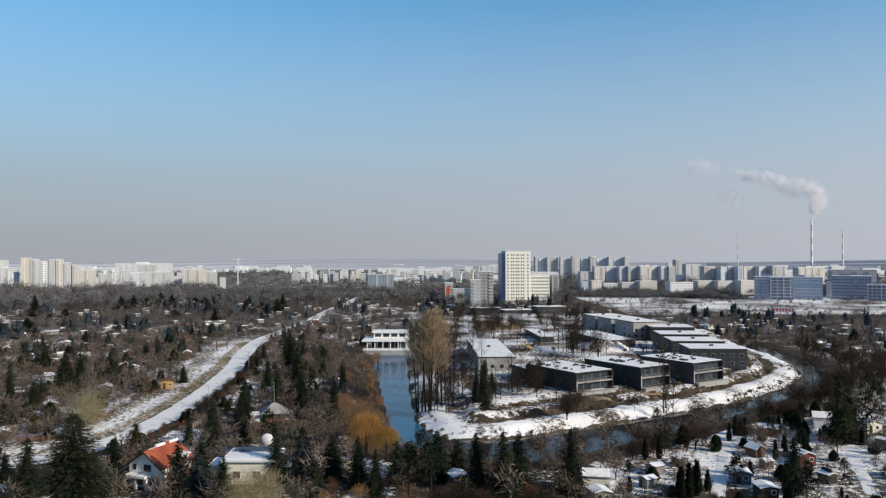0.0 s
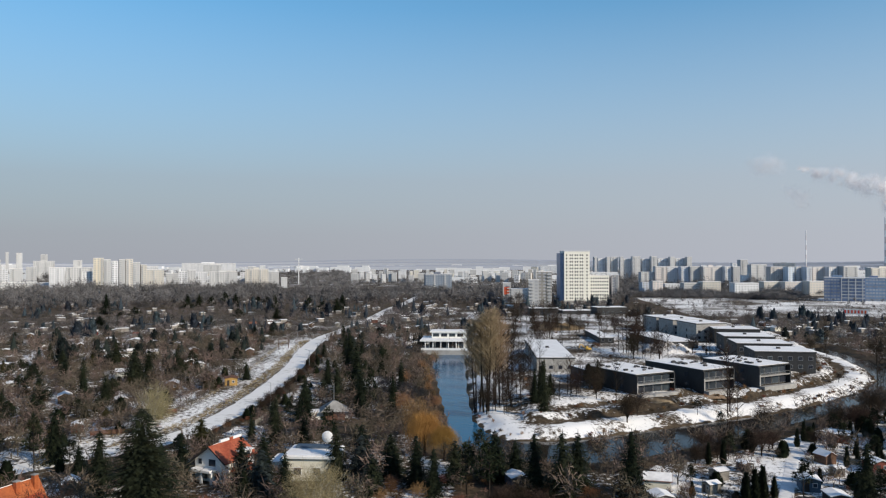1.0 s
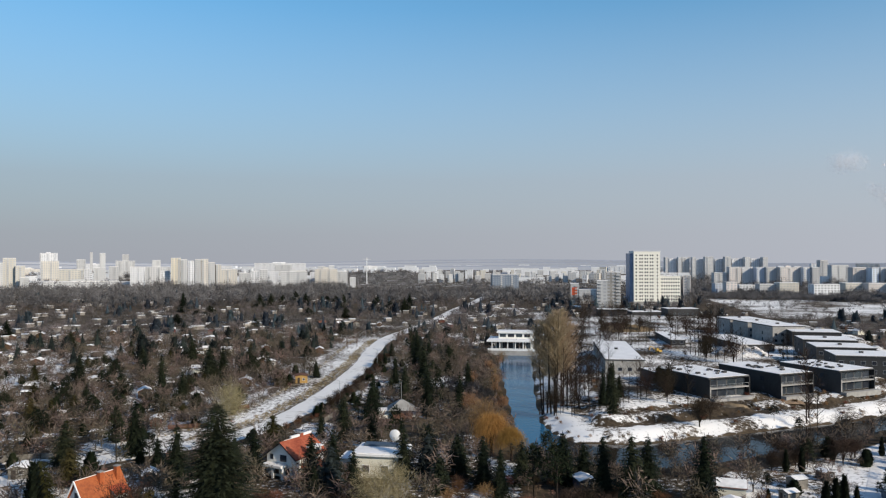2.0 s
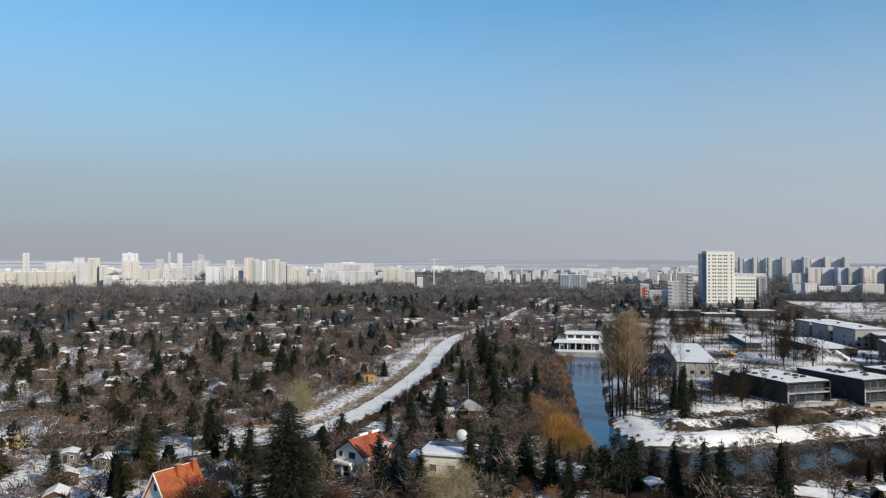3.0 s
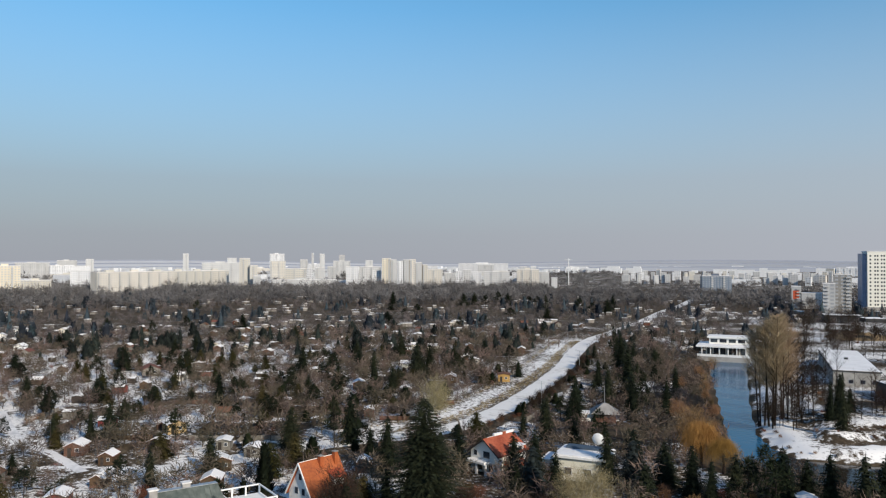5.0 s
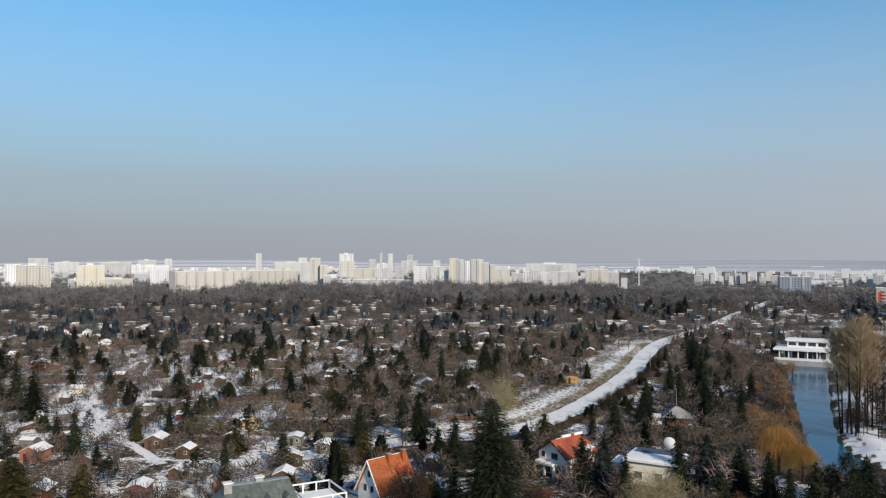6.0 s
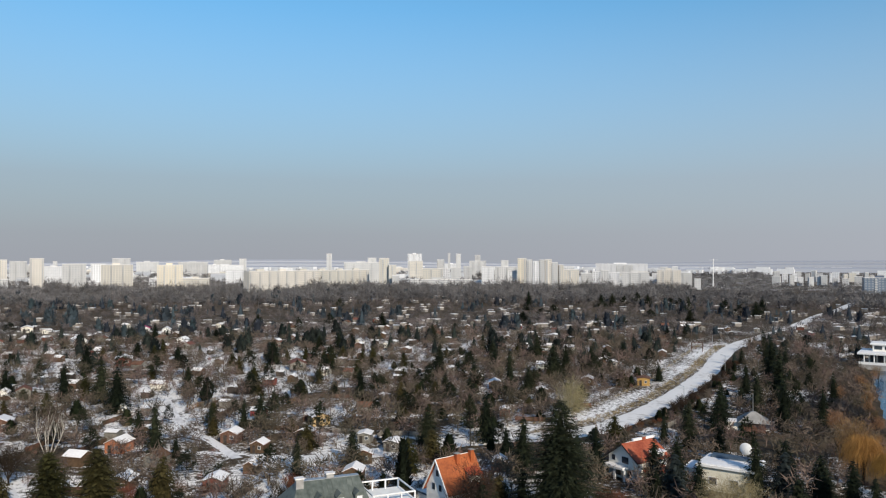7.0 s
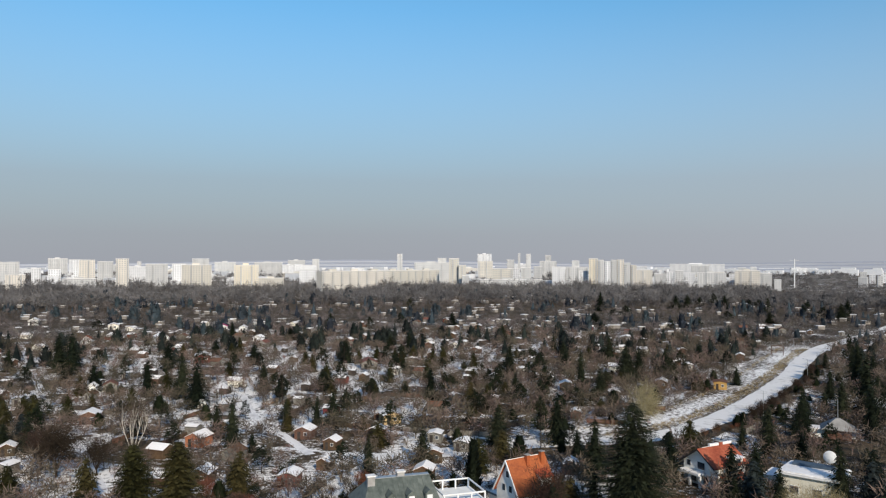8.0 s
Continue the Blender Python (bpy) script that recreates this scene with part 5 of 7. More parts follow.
def white_house():
    ob = thing("garden_house", "cream flat-roofed house with a snowy pale blue roof edge", "house", -39.6, 160, 0, 0)
    ob.scale = (1.2, 1.2, 1.15)
    part("wall", Geo().box(-4.2, 4.2, -3.5, 3.5, -0.2, 4.0), "cream_wall", ob)
    part("roof", Geo().box(-4.7, 4.7, -4.0, 4.0, 4.004, 4.4), "trim", ob)
    part("snow_layer", Geo().box(-4.5, 4.5, -3.8, 3.8, 4.404, 4.58), "snow", ob)
    part("skylight", Geo().box(-3.6, 2.5, 1.0, 3.0, 4.584, 5.0), "blue_paint", ob, "pale blue rooflight strip under thin snow")
    part("annex", Geo().box(-7.2, -4.204, -2.0, 3.0, -0.2, 2.8), "white_wall", ob)
    part("annex_snow", Geo().box(-7.4, -4.21, -2.2, 3.2, 2.804, 3.0), "snow", ob)
    for cx in (-2, 1.4):
        wn = part("window", Geo().box(cx - 0.7, cx + 0.7, -3.56, -3.44, 1.0, 2.4), "trim", ob)
        part("pane", Geo().box(cx - 0.6, cx + 0.6, -3.6, -3.565, 1.1, 2.3), "glass", wn)
    TAKEN.append((-18, 168, 4))
    TAKEN.append((-14, 164, 4))
    TAKEN.append((-20, 160, 3.5))
    TAKEN.append((-39.6, 160, 7))
    TAKEN.append((-37.5, 151, 5))


white_house()


def satellite_dish(x, y, z):
    """A white bowl on a post, turned to the south."""
    ob = thing("satellite_dish", "large white round satellite dish on a steel post", "dish", x, y, 0)
    g, rings = Geo(), 6
    for k in range(rings + 1):
        r = 1.25 * k / rings
        for j in range(20):
            a = 6.2832 * j / 20
            g.v.append((r * math.cos(a), 0.22 * r * r - 0.35, z + r * math.sin(a)))
    for k in range(rings):
        for j in range(20):
            g.f.append((k * 20 + j, k * 20 + (j + 1) % 20, k * 20 + 20 + (j + 1) % 20, k * 20 + 20 + j))
    for k in range(20):
        a = 6.2832 * k / 20
        g.v.append((1.25 * math.cos(a), 0.06, z + 1.25 * math.sin(a)))
    g.f += [(120 + k, 120 + (k + 1) % 20, 140 + (k + 1) % 20, 140 + k) for k in range(20)]
    part("bowl", g, "trim", ob)
    part("post", Geo().tube((0, 0.1, -0.2), (0, 0.1, z - 0.2), 0.09, 0.07, 8), "steel", ob)
    part("feed_arm", Geo().tube((0, -0.3, z - 0.9), (0, -1.1, z - 0.1), 0.03, 0.03, 5), "steel", ob)


satellite_dish(-38.2, 166.5, 6.6)


def pavilion():
    ob = thing("pavilion", "brown timber pavilion with a pale grey pyramid roof and a mast", "building", -47.9, 217, 0, 15)
    part("wall", Geo().box(-3, 3, -3, 3, 0, 2.6), "wood_brown", ob)
    g, k = Geo(), 4.0
    c = [(-k, -k, 2.5), (k, -k, 2.5), (k, k, 2.5), (-k, k, 2.5)]
    a = [(-0.5, -0.5, 5.0), (0.5, -0.5, 5.0), (0.5, 0.5, 5.0), (-0.5, 0.5, 5.0)]
    for i in range(4):
        j = (i + 1) % 4
        g.face(c[i], c[j], a[j], a[i])
    g.face(*a)
    g.face(*c[::-1])
    part("roof", g, "concrete", ob)
    part("mast", Geo().tube((0, 0, 5), (0, 0, 10), 0.12, 0.06, 6), "steel", ob)
    part("annex", Geo().box(-7, -3.004, -2, 2, 0, 2.2), "white_wall", ob)
    part("annex_snow", Geo().box(-7.2, -2.99, -2.2, 2.2, 2.204, 2.4), "snow", ob)
    TAKEN.append((-47.9, 217, 6))


pavilion()


def orange_house():
    """Steep orange roof; the pale gable looks to -y."""
    ob = thing("family_house", "pale grey gabled house with a steep bright orange tiled roof", "house", -77.3, 116.5, 0, -16)
    ob.scale = (0.92, 0.92, 0.97)
    w, d, h, rise = 6.8, 9.0, 4.9, 5.2
    part("wall", Geo().prism([(-w / 2, -0.2), (w / 2, -0.2), (w / 2, h), (0, h + rise), (-w / 2, h)], -d / 2, d / 2), "white_wall", ob)
    for s in (-1, 1):
        k = rise / (w / 2) * 0.4
        o = [(0, h + rise), (s * (w / 2 + 0.4), h - k), (s * (w / 2 + 0.4), h - k + 0.3), (0, h + rise + 0.3)]
        part("roof", Geo().prism(o if s > 0 else o[::-1], -d / 2 - 0.5, d / 2 + 0.5), "orange_tile", ob)
        part("verge", Geo().prism([(0, h + rise + 0.1), (s * (w / 2 + 0.45), h - k - 0.1), (s * (w / 2 + 0.45), h - k + 0.3), (0, h + rise + 0.42)] if s > 0 else [(0, h + rise + 0.42), (s * (w / 2 + 0.45), h - k + 0.3), (s * (w / 2 + 0.45), h - k - 0.1), (0, h + rise + 0.1)], -d / 2 - 0.72, -d / 2 - 0.504), "trim", ob)
    o = [(0, h + rise + 0.304), (-(w / 2 + 0.3), h + 0.02), (-(w / 2 + 0.3), h + 0.16), (0, h + rise + 0.42)]
    part("snow_layer", Geo().prism(o[::-1], -d / 2 - 0.3, d / 2 + 0.4), "snow", ob)
    for y0, z in ((-0.5, 10.9), (3.2, 11.1)):
        ch = part("chimney", Geo().box(0.3, 1.1, y0, y0 + 0.8, h + rise - 1.9, z), "orange_tile", ob)
        part("chimney_cap", Geo().box(0.2, 1.2, y0 - 0.1, y0 + 0.9, z + 0.004, z + 0.15), "concrete", ch)
    for cx, z0 in ((-1.1, 4.6), (0.9, 4.6), (0, 7.2), (-1.6, 1.0), (1.6, 1.0)):
        wn = part("window", Geo().box(cx - 0.5, cx + 0.5, -d / 2 - 0.05, -d / 2 + 0.05, z0, z0 + 1.3), "trim", ob)
        part("pane", Geo().box(cx - 0.42, cx + 0.42, -d / 2 - 0.08, -d / 2 - 0.04, z0 + 0.08, z0 + 1.22), "glass", wn)
    part("annex", Geo().box(-8.4, -w / 2 - 0.004, -3.5, 3.0, 0, 2.6), "white_wall", ob)
    part("annex_roof", Geo().box(-8.7, -w / 2 - 0.02, -3.8, 3.3, 2.604, 2.9), "blue_paint", ob)
    part("annex_snow", Geo().box(-8.6, -w / 2 - 0.1, -3.7, 3.2, 2.904, 3.0), "snow", ob)
    dm = part("dormer", Geo().prism([(1.2, 5.6), (3.4, 5.6), (3.4, 7.2), (1.2, 8.0)], 1.2, 3.8), "white_wall", ob)
    part("dormer_roof", Geo().prism([(0.8, 8.2), (3.8, 7.05), (3.8, 7.25), (0.8, 8.45)], 0.9, 4.1), "orange_tile", dm)
    TAKEN.append((-77, 116, 7))


orange_house()


def villa():
    """Grey-green metal mansard roof with dormers, chimneys and a white roof pergola."""
    ob = thing("villa", "large villa with a weathered grey-green metal roof and white pergola", "house", -82.0, 87.0, 0, 58)
    ob.scale = (0.95, 0.95, 1.01)
    w, d, h = 12.5, 9.5, 8.2
    part("wall", Geo().box(-w / 2, w / 2, -d / 2, d / 2, -0.2, h), "cream_wall", ob)
    g = Geo()
    c = [(-w / 2 - 0.5, -d / 2 - 0.5, h), (w / 2 + 0.5, -d / 2 - 0.5, h), (w / 2 + 0.5, d / 2 + 0.5, h), (-w / 2 - 0.5, d / 2 + 0.5, h)]
    a = [(-w / 2 + 2.0, -0.5, h + 3.8), (w / 2 - 0.5, -0.5, h + 3.8), (w / 2 - 0.5, 0.5, h + 3.8), (-w / 2 + 2.0, 0.5, h + 3.8)]
    for i in range(4):
        j = (i + 1) % 4
        g.face(c[i], c[j], a[j], a[i])
    g.face(*a)
    g.face(*c[::-1])
    part("roof", g, "grey_metal", ob)
    for k in range(15):
        x = -w / 2 + 0.6 + k * w / 15
        xt = max(x, -w / 2 + 2.0)
        part("seam", Geo().tube((x, -d / 2 - 0.5, h + 0.03), (min(xt, w / 2 - 0.5), -0.5, h + 3.83), 0.04, 0.04, 4), "grey_metal", ob)
    part("ridge", Geo().box(-w / 2 + 2, w / 2 - 0.5, -0.55, 0.55, h + 3.804, h + 3.9), "steel", ob)
    for cx, cy in ((-w / 2 + 2.0, -1.0), (1.0, 0.2)):
        ch = part("chimney", Geo().box(cx - 0.6, cx + 0.6, cy - 0.5, cy + 0.5, h + 1.5, h + 4.4), "concrete", ob)
        part("chimney_cap", Geo().box(cx - 0.75, cx + 0.75, cy - 0.65, cy + 0.65, h + 4.404, h + 4.6), "old_snow", ch)
    for cx in (-1.6, 1.6, 4.6):
        dm = part("dormer", Geo().prism([(cx - 0.7, h + 0.6), (cx + 0.7, h + 0.6), (cx + 0.7, h + 2.0), (cx, h + 2.6), (cx - 0.7, h + 2.0)], -d / 2 + 0.1, -d / 2 + 3), "grey_metal", ob)
        part("dormer_window", Geo().box(cx - 0.45, cx + 0.45, -d / 2 + 0.02, -d / 2 + 0.09, h + 0.8, h + 1.9), "trim", dm)
    for k in range(4):
        part("window", Geo().box(-w / 2 + 1.0 + k * 2.9, -w / 2 + 2.3 + k * 2.9, -d / 2 - 0.05, -d / 2 + 0.05, 5.2, 6.9), "glass", ob)
    pg = part("pergola", Geo().box(w / 2 + 0.6, w / 2 + 8.0, -4.5, -4.3, 9.55, 9.76), "trim", ob, "white-painted pergola over the side terrace")
    part("beam", Geo().box(w / 2 + 0.6, w / 2 + 8.0, 3.5, 3.7, 9.55, 9.76), "trim", pg)
    part("beam", Geo().box(w / 2 + 7.78, w / 2 + 7.98, -4.296, 3.496, 9.55, 9.76), "trim", pg)
    part("beam", Geo().box(w / 2 + 0.62, w / 2 + 0.82, -4.296, 3.496, 9.55, 9.76), "trim", pg)
    for k in range(4):
        for yy in (-4.4, 3.6):
            part("post", Geo().box(w / 2 + 0.7 + k * 2.35, w / 2 + 0.95 + k * 2.35, yy - 0.12, yy + 0.12, 8.2, 9.548), "trim", pg)
    part("terrace_wing", Geo().box(w / 2 + 0.004, w / 2 + 8.3, -4.9, 4.1, -0.2, 8.198), "white_wall", ob)
    TAKEN.append((-82, 90.5, 11))


villa()

# ---- chosen trees and sheds ----
big = thing("spruce_tree", "great dark green spruce with wide ragged boughs beside the lane", "tree", -58.3, 120.6, 0)
_t, _c = spruce_tree(300, 22.6, 9.4, 50, 24, 0.02, 0.22, 0.9, 0.62, 0.5)
part("trunk", _t, "bark", big)
part("crown", _c, "needles", big)
TAKEN.append((-58.3, 120.6, 6))
for kind, x, y, s in (("spruce_b", -64.5, 118.6, 0.85), ("spruce_d", -46.0, 144.4, 1.20), ("spruce_d", -28.7, 155.9, 1.26), ("spruce_a", -23.4, 161.0, 1.02), ("spruce_b", -51.7, 149.5, 0.96),
                      ("spruce_b", 11.5, 145.7, 1.20), ("spruce_b", 6.4, 149.5, 1.10), ("spruce_b", 14.7, 148.9, 1.14), ("spruce_b", 25.2, 150.8, 1.14), ("spruce_a", -1.3, 158.4, 1.20),
                      ("spruce_b", 68.5, 149.5, 1.02), ("spruce_b", 98.4, 190.4, 1.44), ("spruce_a", 102.2, 192.9, 1.56), ("pine_a", 107.3, 194.2, 1.20), ("spruce_a", -129.1, 261.9, 1.56), ("spruce_b", -48.6, 255.6, 1.56), ("spruce_b", -60.1, 301.6, 1.50),
                      ("hero_olive", -132.5, 71.3, 1.06), ("hero_olive", -126.2, 76.6, 1.1), ("round_c", -165.3, 72, 1.9), ("round_c", -175, 73, 1.5), ("round_c", -160, 78, 1.3), ("spruce_d", -201, 79, 1.0), ("pine_a", -186, 76, 1.1), ("thuja_b", -92.0, 120.1, 1.86),
                      ("birch", -173, 93, 1.15), ("willow", -17.9, 177.0, 0.76), ("willow", -13.0, 174.0, 0.58), ("willow_b", -19.6, 186, 1.0), ("willow_b", -27.3, 218, 0.62), ("willow_b", -33.0, 262, 0.62), ("poplar", -4.3, 225.5, 1.0), ("poplar", -1.4, 234.4, 0.95), ("poplar", -7.2, 229.0, 0.97)):
    plant(kind, x, y, s)
for x in (44.6, 46.8, 49.0):
    plant("thuja_b", x, 143.8 + (x - 44.6), 1.2)
for kind, x, y, r in (("s_yellow", -149, 156, 60), ("s_red", -124, 100.5, 35), ("s_orange", -167, 107, 25), ("s_brown", -113.5, 132.5, 50), ("s_grey", -114, 145, 20), ("s_grey", -125, 147.5, 30),
                      ("s_red", 80.3, 171.3, 5), ("s_blue", 60.8, 157.2, -10), ("s_dark", 61.9, 147.3, 0), ("s_red", 84.1, 198, 60), ("s_white", 103.8, 209.6, 70), ("s_cream", 112.3, 203, 10),
                      ("s_cream", 30.9, 155.2, 80), ("s_grey", 29.4, 144.5, 10), ("s_blue", 3, 155.2, 20), ("s_magenta", -421, 286, 50)):
    shed(kind, x, y, r)
for _shed in (("s_gold", -98.0, 272, 20, 0.55), ("s_brown", -139, 90, 35, 0.95), ("s_brown", -139, 140.5, 20, 0.9), ("s_brown", -153, 129, 30, 1.0), ("s_grey", -161, 142, 30, 0.9), ("s_white", -208, 134, 60, 0.6), ("s_white", -260, 125, 50, 0.8), ("s_tile", -412, 195, 60, 1.2), ("s_white", -389, 225, 75, 1.5), ("s_white", -348, 260, 30, 1.1), ("s_cream", -481, 245, 60, 1.4), ("s_red", -300, 194, 55, 1.7), ("s_rust", -259, 131, 60, 1.3), ("s_white", -404, 290, 50, 1.2), ("s_white", -426, 319, 20, 1.2), ("s_white", -555, 226, 60, 1.6)):
    shed(*_shed)
for _shed in (("s_grey", -250, 318, 20, 1.1), ("s_rust", -229, 227, 50, 1.5), ("s_grey", -226, 250, 20, 1.0), ("s_grey", -143, 197, 30, 0.9), ("s_grey", -155, 193, 60, 0.9), ("s_dark", -119.5, 179, 20, 0.7), ("s_grey", -119, 232, 40, 0.9), ("s_brown", -115, 261, 20, 1.0), ("s_grey", -125, 309, 30, 1.1), ("s_grey", -193, 392, 20, 1.6), ("s_grey", -210, 398, 40, 1.4), ("s_brown", -193, 73, 60, 0.8), ("s_grey", -254, 100, 50, 1.2), ("s_brown", -213, 102, 55, 1.2), ("s_brown", -139, 235, 30, 1.0), ("s_grey", -151, 241, 10, 1.1), ("s_grey", -170, 254, 40, 1.2), ("s_red", -112, 195, 30, 0.8), ("s_rust", -253, 361, 20, 1.5)):
    shed(*_shed)
for _line in ([(73.7, 199.7), (52.9, 147.9)], [(99, 187.7), (83, 147.9)], [(-191.7, 88.5), (-140.9, 70.7)], [(-428.6, 168.3), (-267.8, 111.9)], [(-216, 155), (-179.2, 133.4)], [(-179.2, 133.4), (-138.7, 118.5)]):
    for k in range(12):
        TAKEN.append((_line[0][0] + (_line[1][0] - _line[0][0]) * k / 11, _line[0][1] + (_line[1][1] - _line[0][1]) * k / 11, 2.6))
for x, y, r in ((-47.5, 210, 4), (-46, 203, 3.5), (-44.5, 196, 3.2), (-43, 189, 3), (-41.5, 183, 2.6), (-106, 252, 5)):
    TAKEN.append((x, y, r))
TAKEN.append((-144, 150, 5))
TAKEN.append((-139, 144, 4))
for kind, x, y, s in (("tall_a", 2.6, 242.8, 1.20), ("tall_b", -1.3, 253.0, 1.20), ("tall_a", 6.4, 261.9, 1.14), ("tall_b", 0.0, 270.9, 1.32), ("tall_a", 10.2, 273.4, 1.20), ("tall_b", -3.8, 287.5, 1.20), ("spruce_b", 12.2, 232.6, 1.1), ("spruce_a", 15.2, 240.1, 0.8),
                      ("tall_a", 20.4, 237.7, 0.96), ("spruce_b", 31.0, 249.5, 0.85), ("pine_b", 28.0, 246.8, 1.08), ("round_b", 38.3, 219.8, 0.84), ("tall_b", 66.4, 230.0, 1.7), ("round_a", 70.3, 212.1, 0.96), 
                      ("tall_a", 15.3, 383.3, 1.32), ("tall_b", 25.6, 398.7, 1.20), ("tall_a", 35.8, 370.6, 1.20), ("tall_a", 0.0, 345.0, 1.32), ("tall_b", -5.1, 370.6, 1.20), ("tall_a", 7.7, 415.3, 1.44), ("tall_b", 33.2, 440.8, 1.32), ("tall_b", 57.5, 434.4, 1.32), ("pine_b", 61.3, 219.8, 0.60), ("pine_b", 56.2, 224.9, 0.60)):
    plant(kind, x, y, s)

plant("pale", -90.0, 191.0, 1.2, 1.65)
plant("round_b", -68.7, 109.2, 1.0, 1.35)
plant("round_c", -70.5, 112.3, 1.1, 1.6)
plant("spruce_b", -68.1, 113.6, 0.75, 0.85)
plant("spruce_a", -39.9, 139.1, 0.85, 1.2)
plant("spruce_b", -66.6, 108.6, 0.85)
plant("round_c", -70.2, 107.0, 1.2)
plant("thuja_b", -84.0, 104.0, 1.5)
for kind, x, y, s in (("spruce_b", -64.7, 151.0, 0.95), ("spruce_b", -66.7, 146.0, 0.9), ("spruce_b", -47.9, 151.7, 1.0), ("spruce_b", -48.9, 142.6, 0.55), ("spruce_b", -28.8, 157.5, 1.05), ("pale", -33.2, 132.6, 1.15), ("pale", -30.5, 136.6, 1.1), ("pine_b", -6.6, 146.4, 1.35), ("pine_a", -2.3, 145.2, 1.1), ("spruce_a", -22.0, 157.6, 0.85), ("spruce_a", -25, 148, 0.9), ("spruce_b", -17, 153, 0.95), ("spruce_a", -9.5, 157, 1.0), ("spruce_b", -13, 147, 0.85), ("spruce_a", 3, 162, 0.9), ("pine_a", -5, 165, 0.9), ("spruce_b", -77.9, 143.4, 1.15), ("spruce_a", -88.3, 154.4, 0.8), ("round_c", -76.8, 151.4, 0.7), ("spruce_b", -34.0, 156.2, 1.0), ("round_c", -75.5, 120.7, 1.1), ("thuja_b", -90.0, 117.3, 1.7), ("shrub_c", -22.1, 141.2, 1.3), ("shrub_b", -19.8, 143.1, 1.5), ("shrub_c", -15.5, 143.6, 1.5)):
    plant(kind, x, y, s)
# olive and golden-green young conifers in a row of plots
for x, y, z in ((-241, 244, 0.95), (-232, 246, 0.85), (-229, 255, 1.0), (-221, 259, 0.85), (-239, 205, 1.0), (-311, 221, 1.1), (-317, 201, 0.7)):
    plant("spruce_c", x, y, z, 1.1 * z)
# dark scrub along the lane's far edge
_rng = random.Random(17)
for k in range(52):
    _y = 190 + 3.0 * k + _rng.uniform(-1, 1)
    _x = float(np.interp(_y, [r[1] for r in ROAD], [r[0] for r in ROAD])) + 7.0 + _rng.uniform(-0.8, 2.5)
    plant(_rng.choice(("round_c", "shrub_a", "fruit_b", "yew", "round_c", "fruit_c")), _x, _y, _rng.uniform(0.4, 0.75))


# conifers that stand out in the gardens: place, height, reach of the boughs
def conifer(x, y, h, r, pick=("spruce_a", "spruce_b", "pine_b", "spruce_a")):
    kind = pick[int(abs(x * 3 + y * 7)) % len(pick)]
    h0, r0 = {"spruce_a": (9, 3.1), "spruce_b": (11.5, 3.1), "pine_b": (8.0, 3.3), "spruce_c": (7, 2.5), "spruce_d": (8, 2.5)}[kind]
    plant(kind, x, y, r / r0, h / h0)


for _spot in ((-170, 114, 9.7, 2.6), (-159, 111, 12.2, 2.6), (-151, 111, 4.8, 1.7), (-188, 110, 8.1, 2.4), (-180, 130, 6.3, 2.0), (-166, 133, 8.0, 1.7), (-196, 73, 7.2, 2.8), (-192, 77, 9.6, 2.5), (-117, 116, 8.0, 1.9), (-109, 152, 10.6, 3.6), (-101, 159, 12.7, 3.3), (-100, 165, 13.4, 3.4), (-113, 129, 8.8, 2.8), (-157, 142, 10.0, 3.4), (-157, 147, 10.2, 2.0), (-159, 138, 8.9, 2.2), (-129, 228, 16.0, 3.1)):
    conifer(*_spot)
for _spot in ((-315, 138, 16, 5), (-308, 140, 17, 5), (-456, 222, 9.2, 5.5), (-263, 127, 10.2, 3.2), (-266, 140, 11, 2.7), (-238, 133, 13, 3.6), (-293, 173, 12.3, 4), (-227, 139, 15.8, 3.7), (-209, 133, 14.6, 4.4), (-317, 212, 7.5, 4), (-218, 165, 9.8, 3.6), (-342, 277, 7.6, 4), (-249, 233, 11, 4.5), (-269, 282, 8, 4.3), (-342, 368, 10.7, 5), (-267, 304, 7.2, 4), (-331, 329, 11, 3.8), (-393, 353, 9.3, 4.6), (-202, 178, 7.8, 4.5), (-163, 190, 10.9, 3), (-162, 196, 8.4, 2.6)):
    conifer(*_spot)
for _spot in ((-149, 207, 7.7, 3), (-144, 211, 8.1, 2.8), (-149, 237, 8.4, 3.7), (-251, 355, 9.3, 4.2), (-201, 328, 9, 2.8), (-160, 308, 12.5, 4.9), (-133, 269, 13.8, 4), (-129, 272, 13.3, 4), (-130, 334, 8.5, 3.4), (-106, 252, 5.8, 1.6), (-96, 283, 7, 2.4), (-72, 360, 12.4, 2.2), (-445, 491, 11.7, 4.9), (-380, 265, 9.6, 3.1), (-259, 390, 6.9, 5), (-330, 407, 9.7, 4.6), (-133, 209, 8, 3.3), (-136, 178, 7.7, 3.3), (-124, 232, 9.5, 2.8)):
    conifer(*_spot)
for _spot in ((-55, 211, 12.6, 3.2), (-46, 245, 10.4, 2.8), (-70, 336, 16.4, 2.7), (-37, 215, 15.5, 2.8), (-41, 221, 14, 2.8), (-52, 240, 13, 2.7), (-32, 225, 13, 2.6), (-42, 268, 9.9, 2.4), (-57, 221, 10.8, 3.3), (-49, 187, 12.8, 2.5), (-34, 259, 12, 2.6), (-57, 297, 11.7, 2.9)):
    conifer(*_spot)
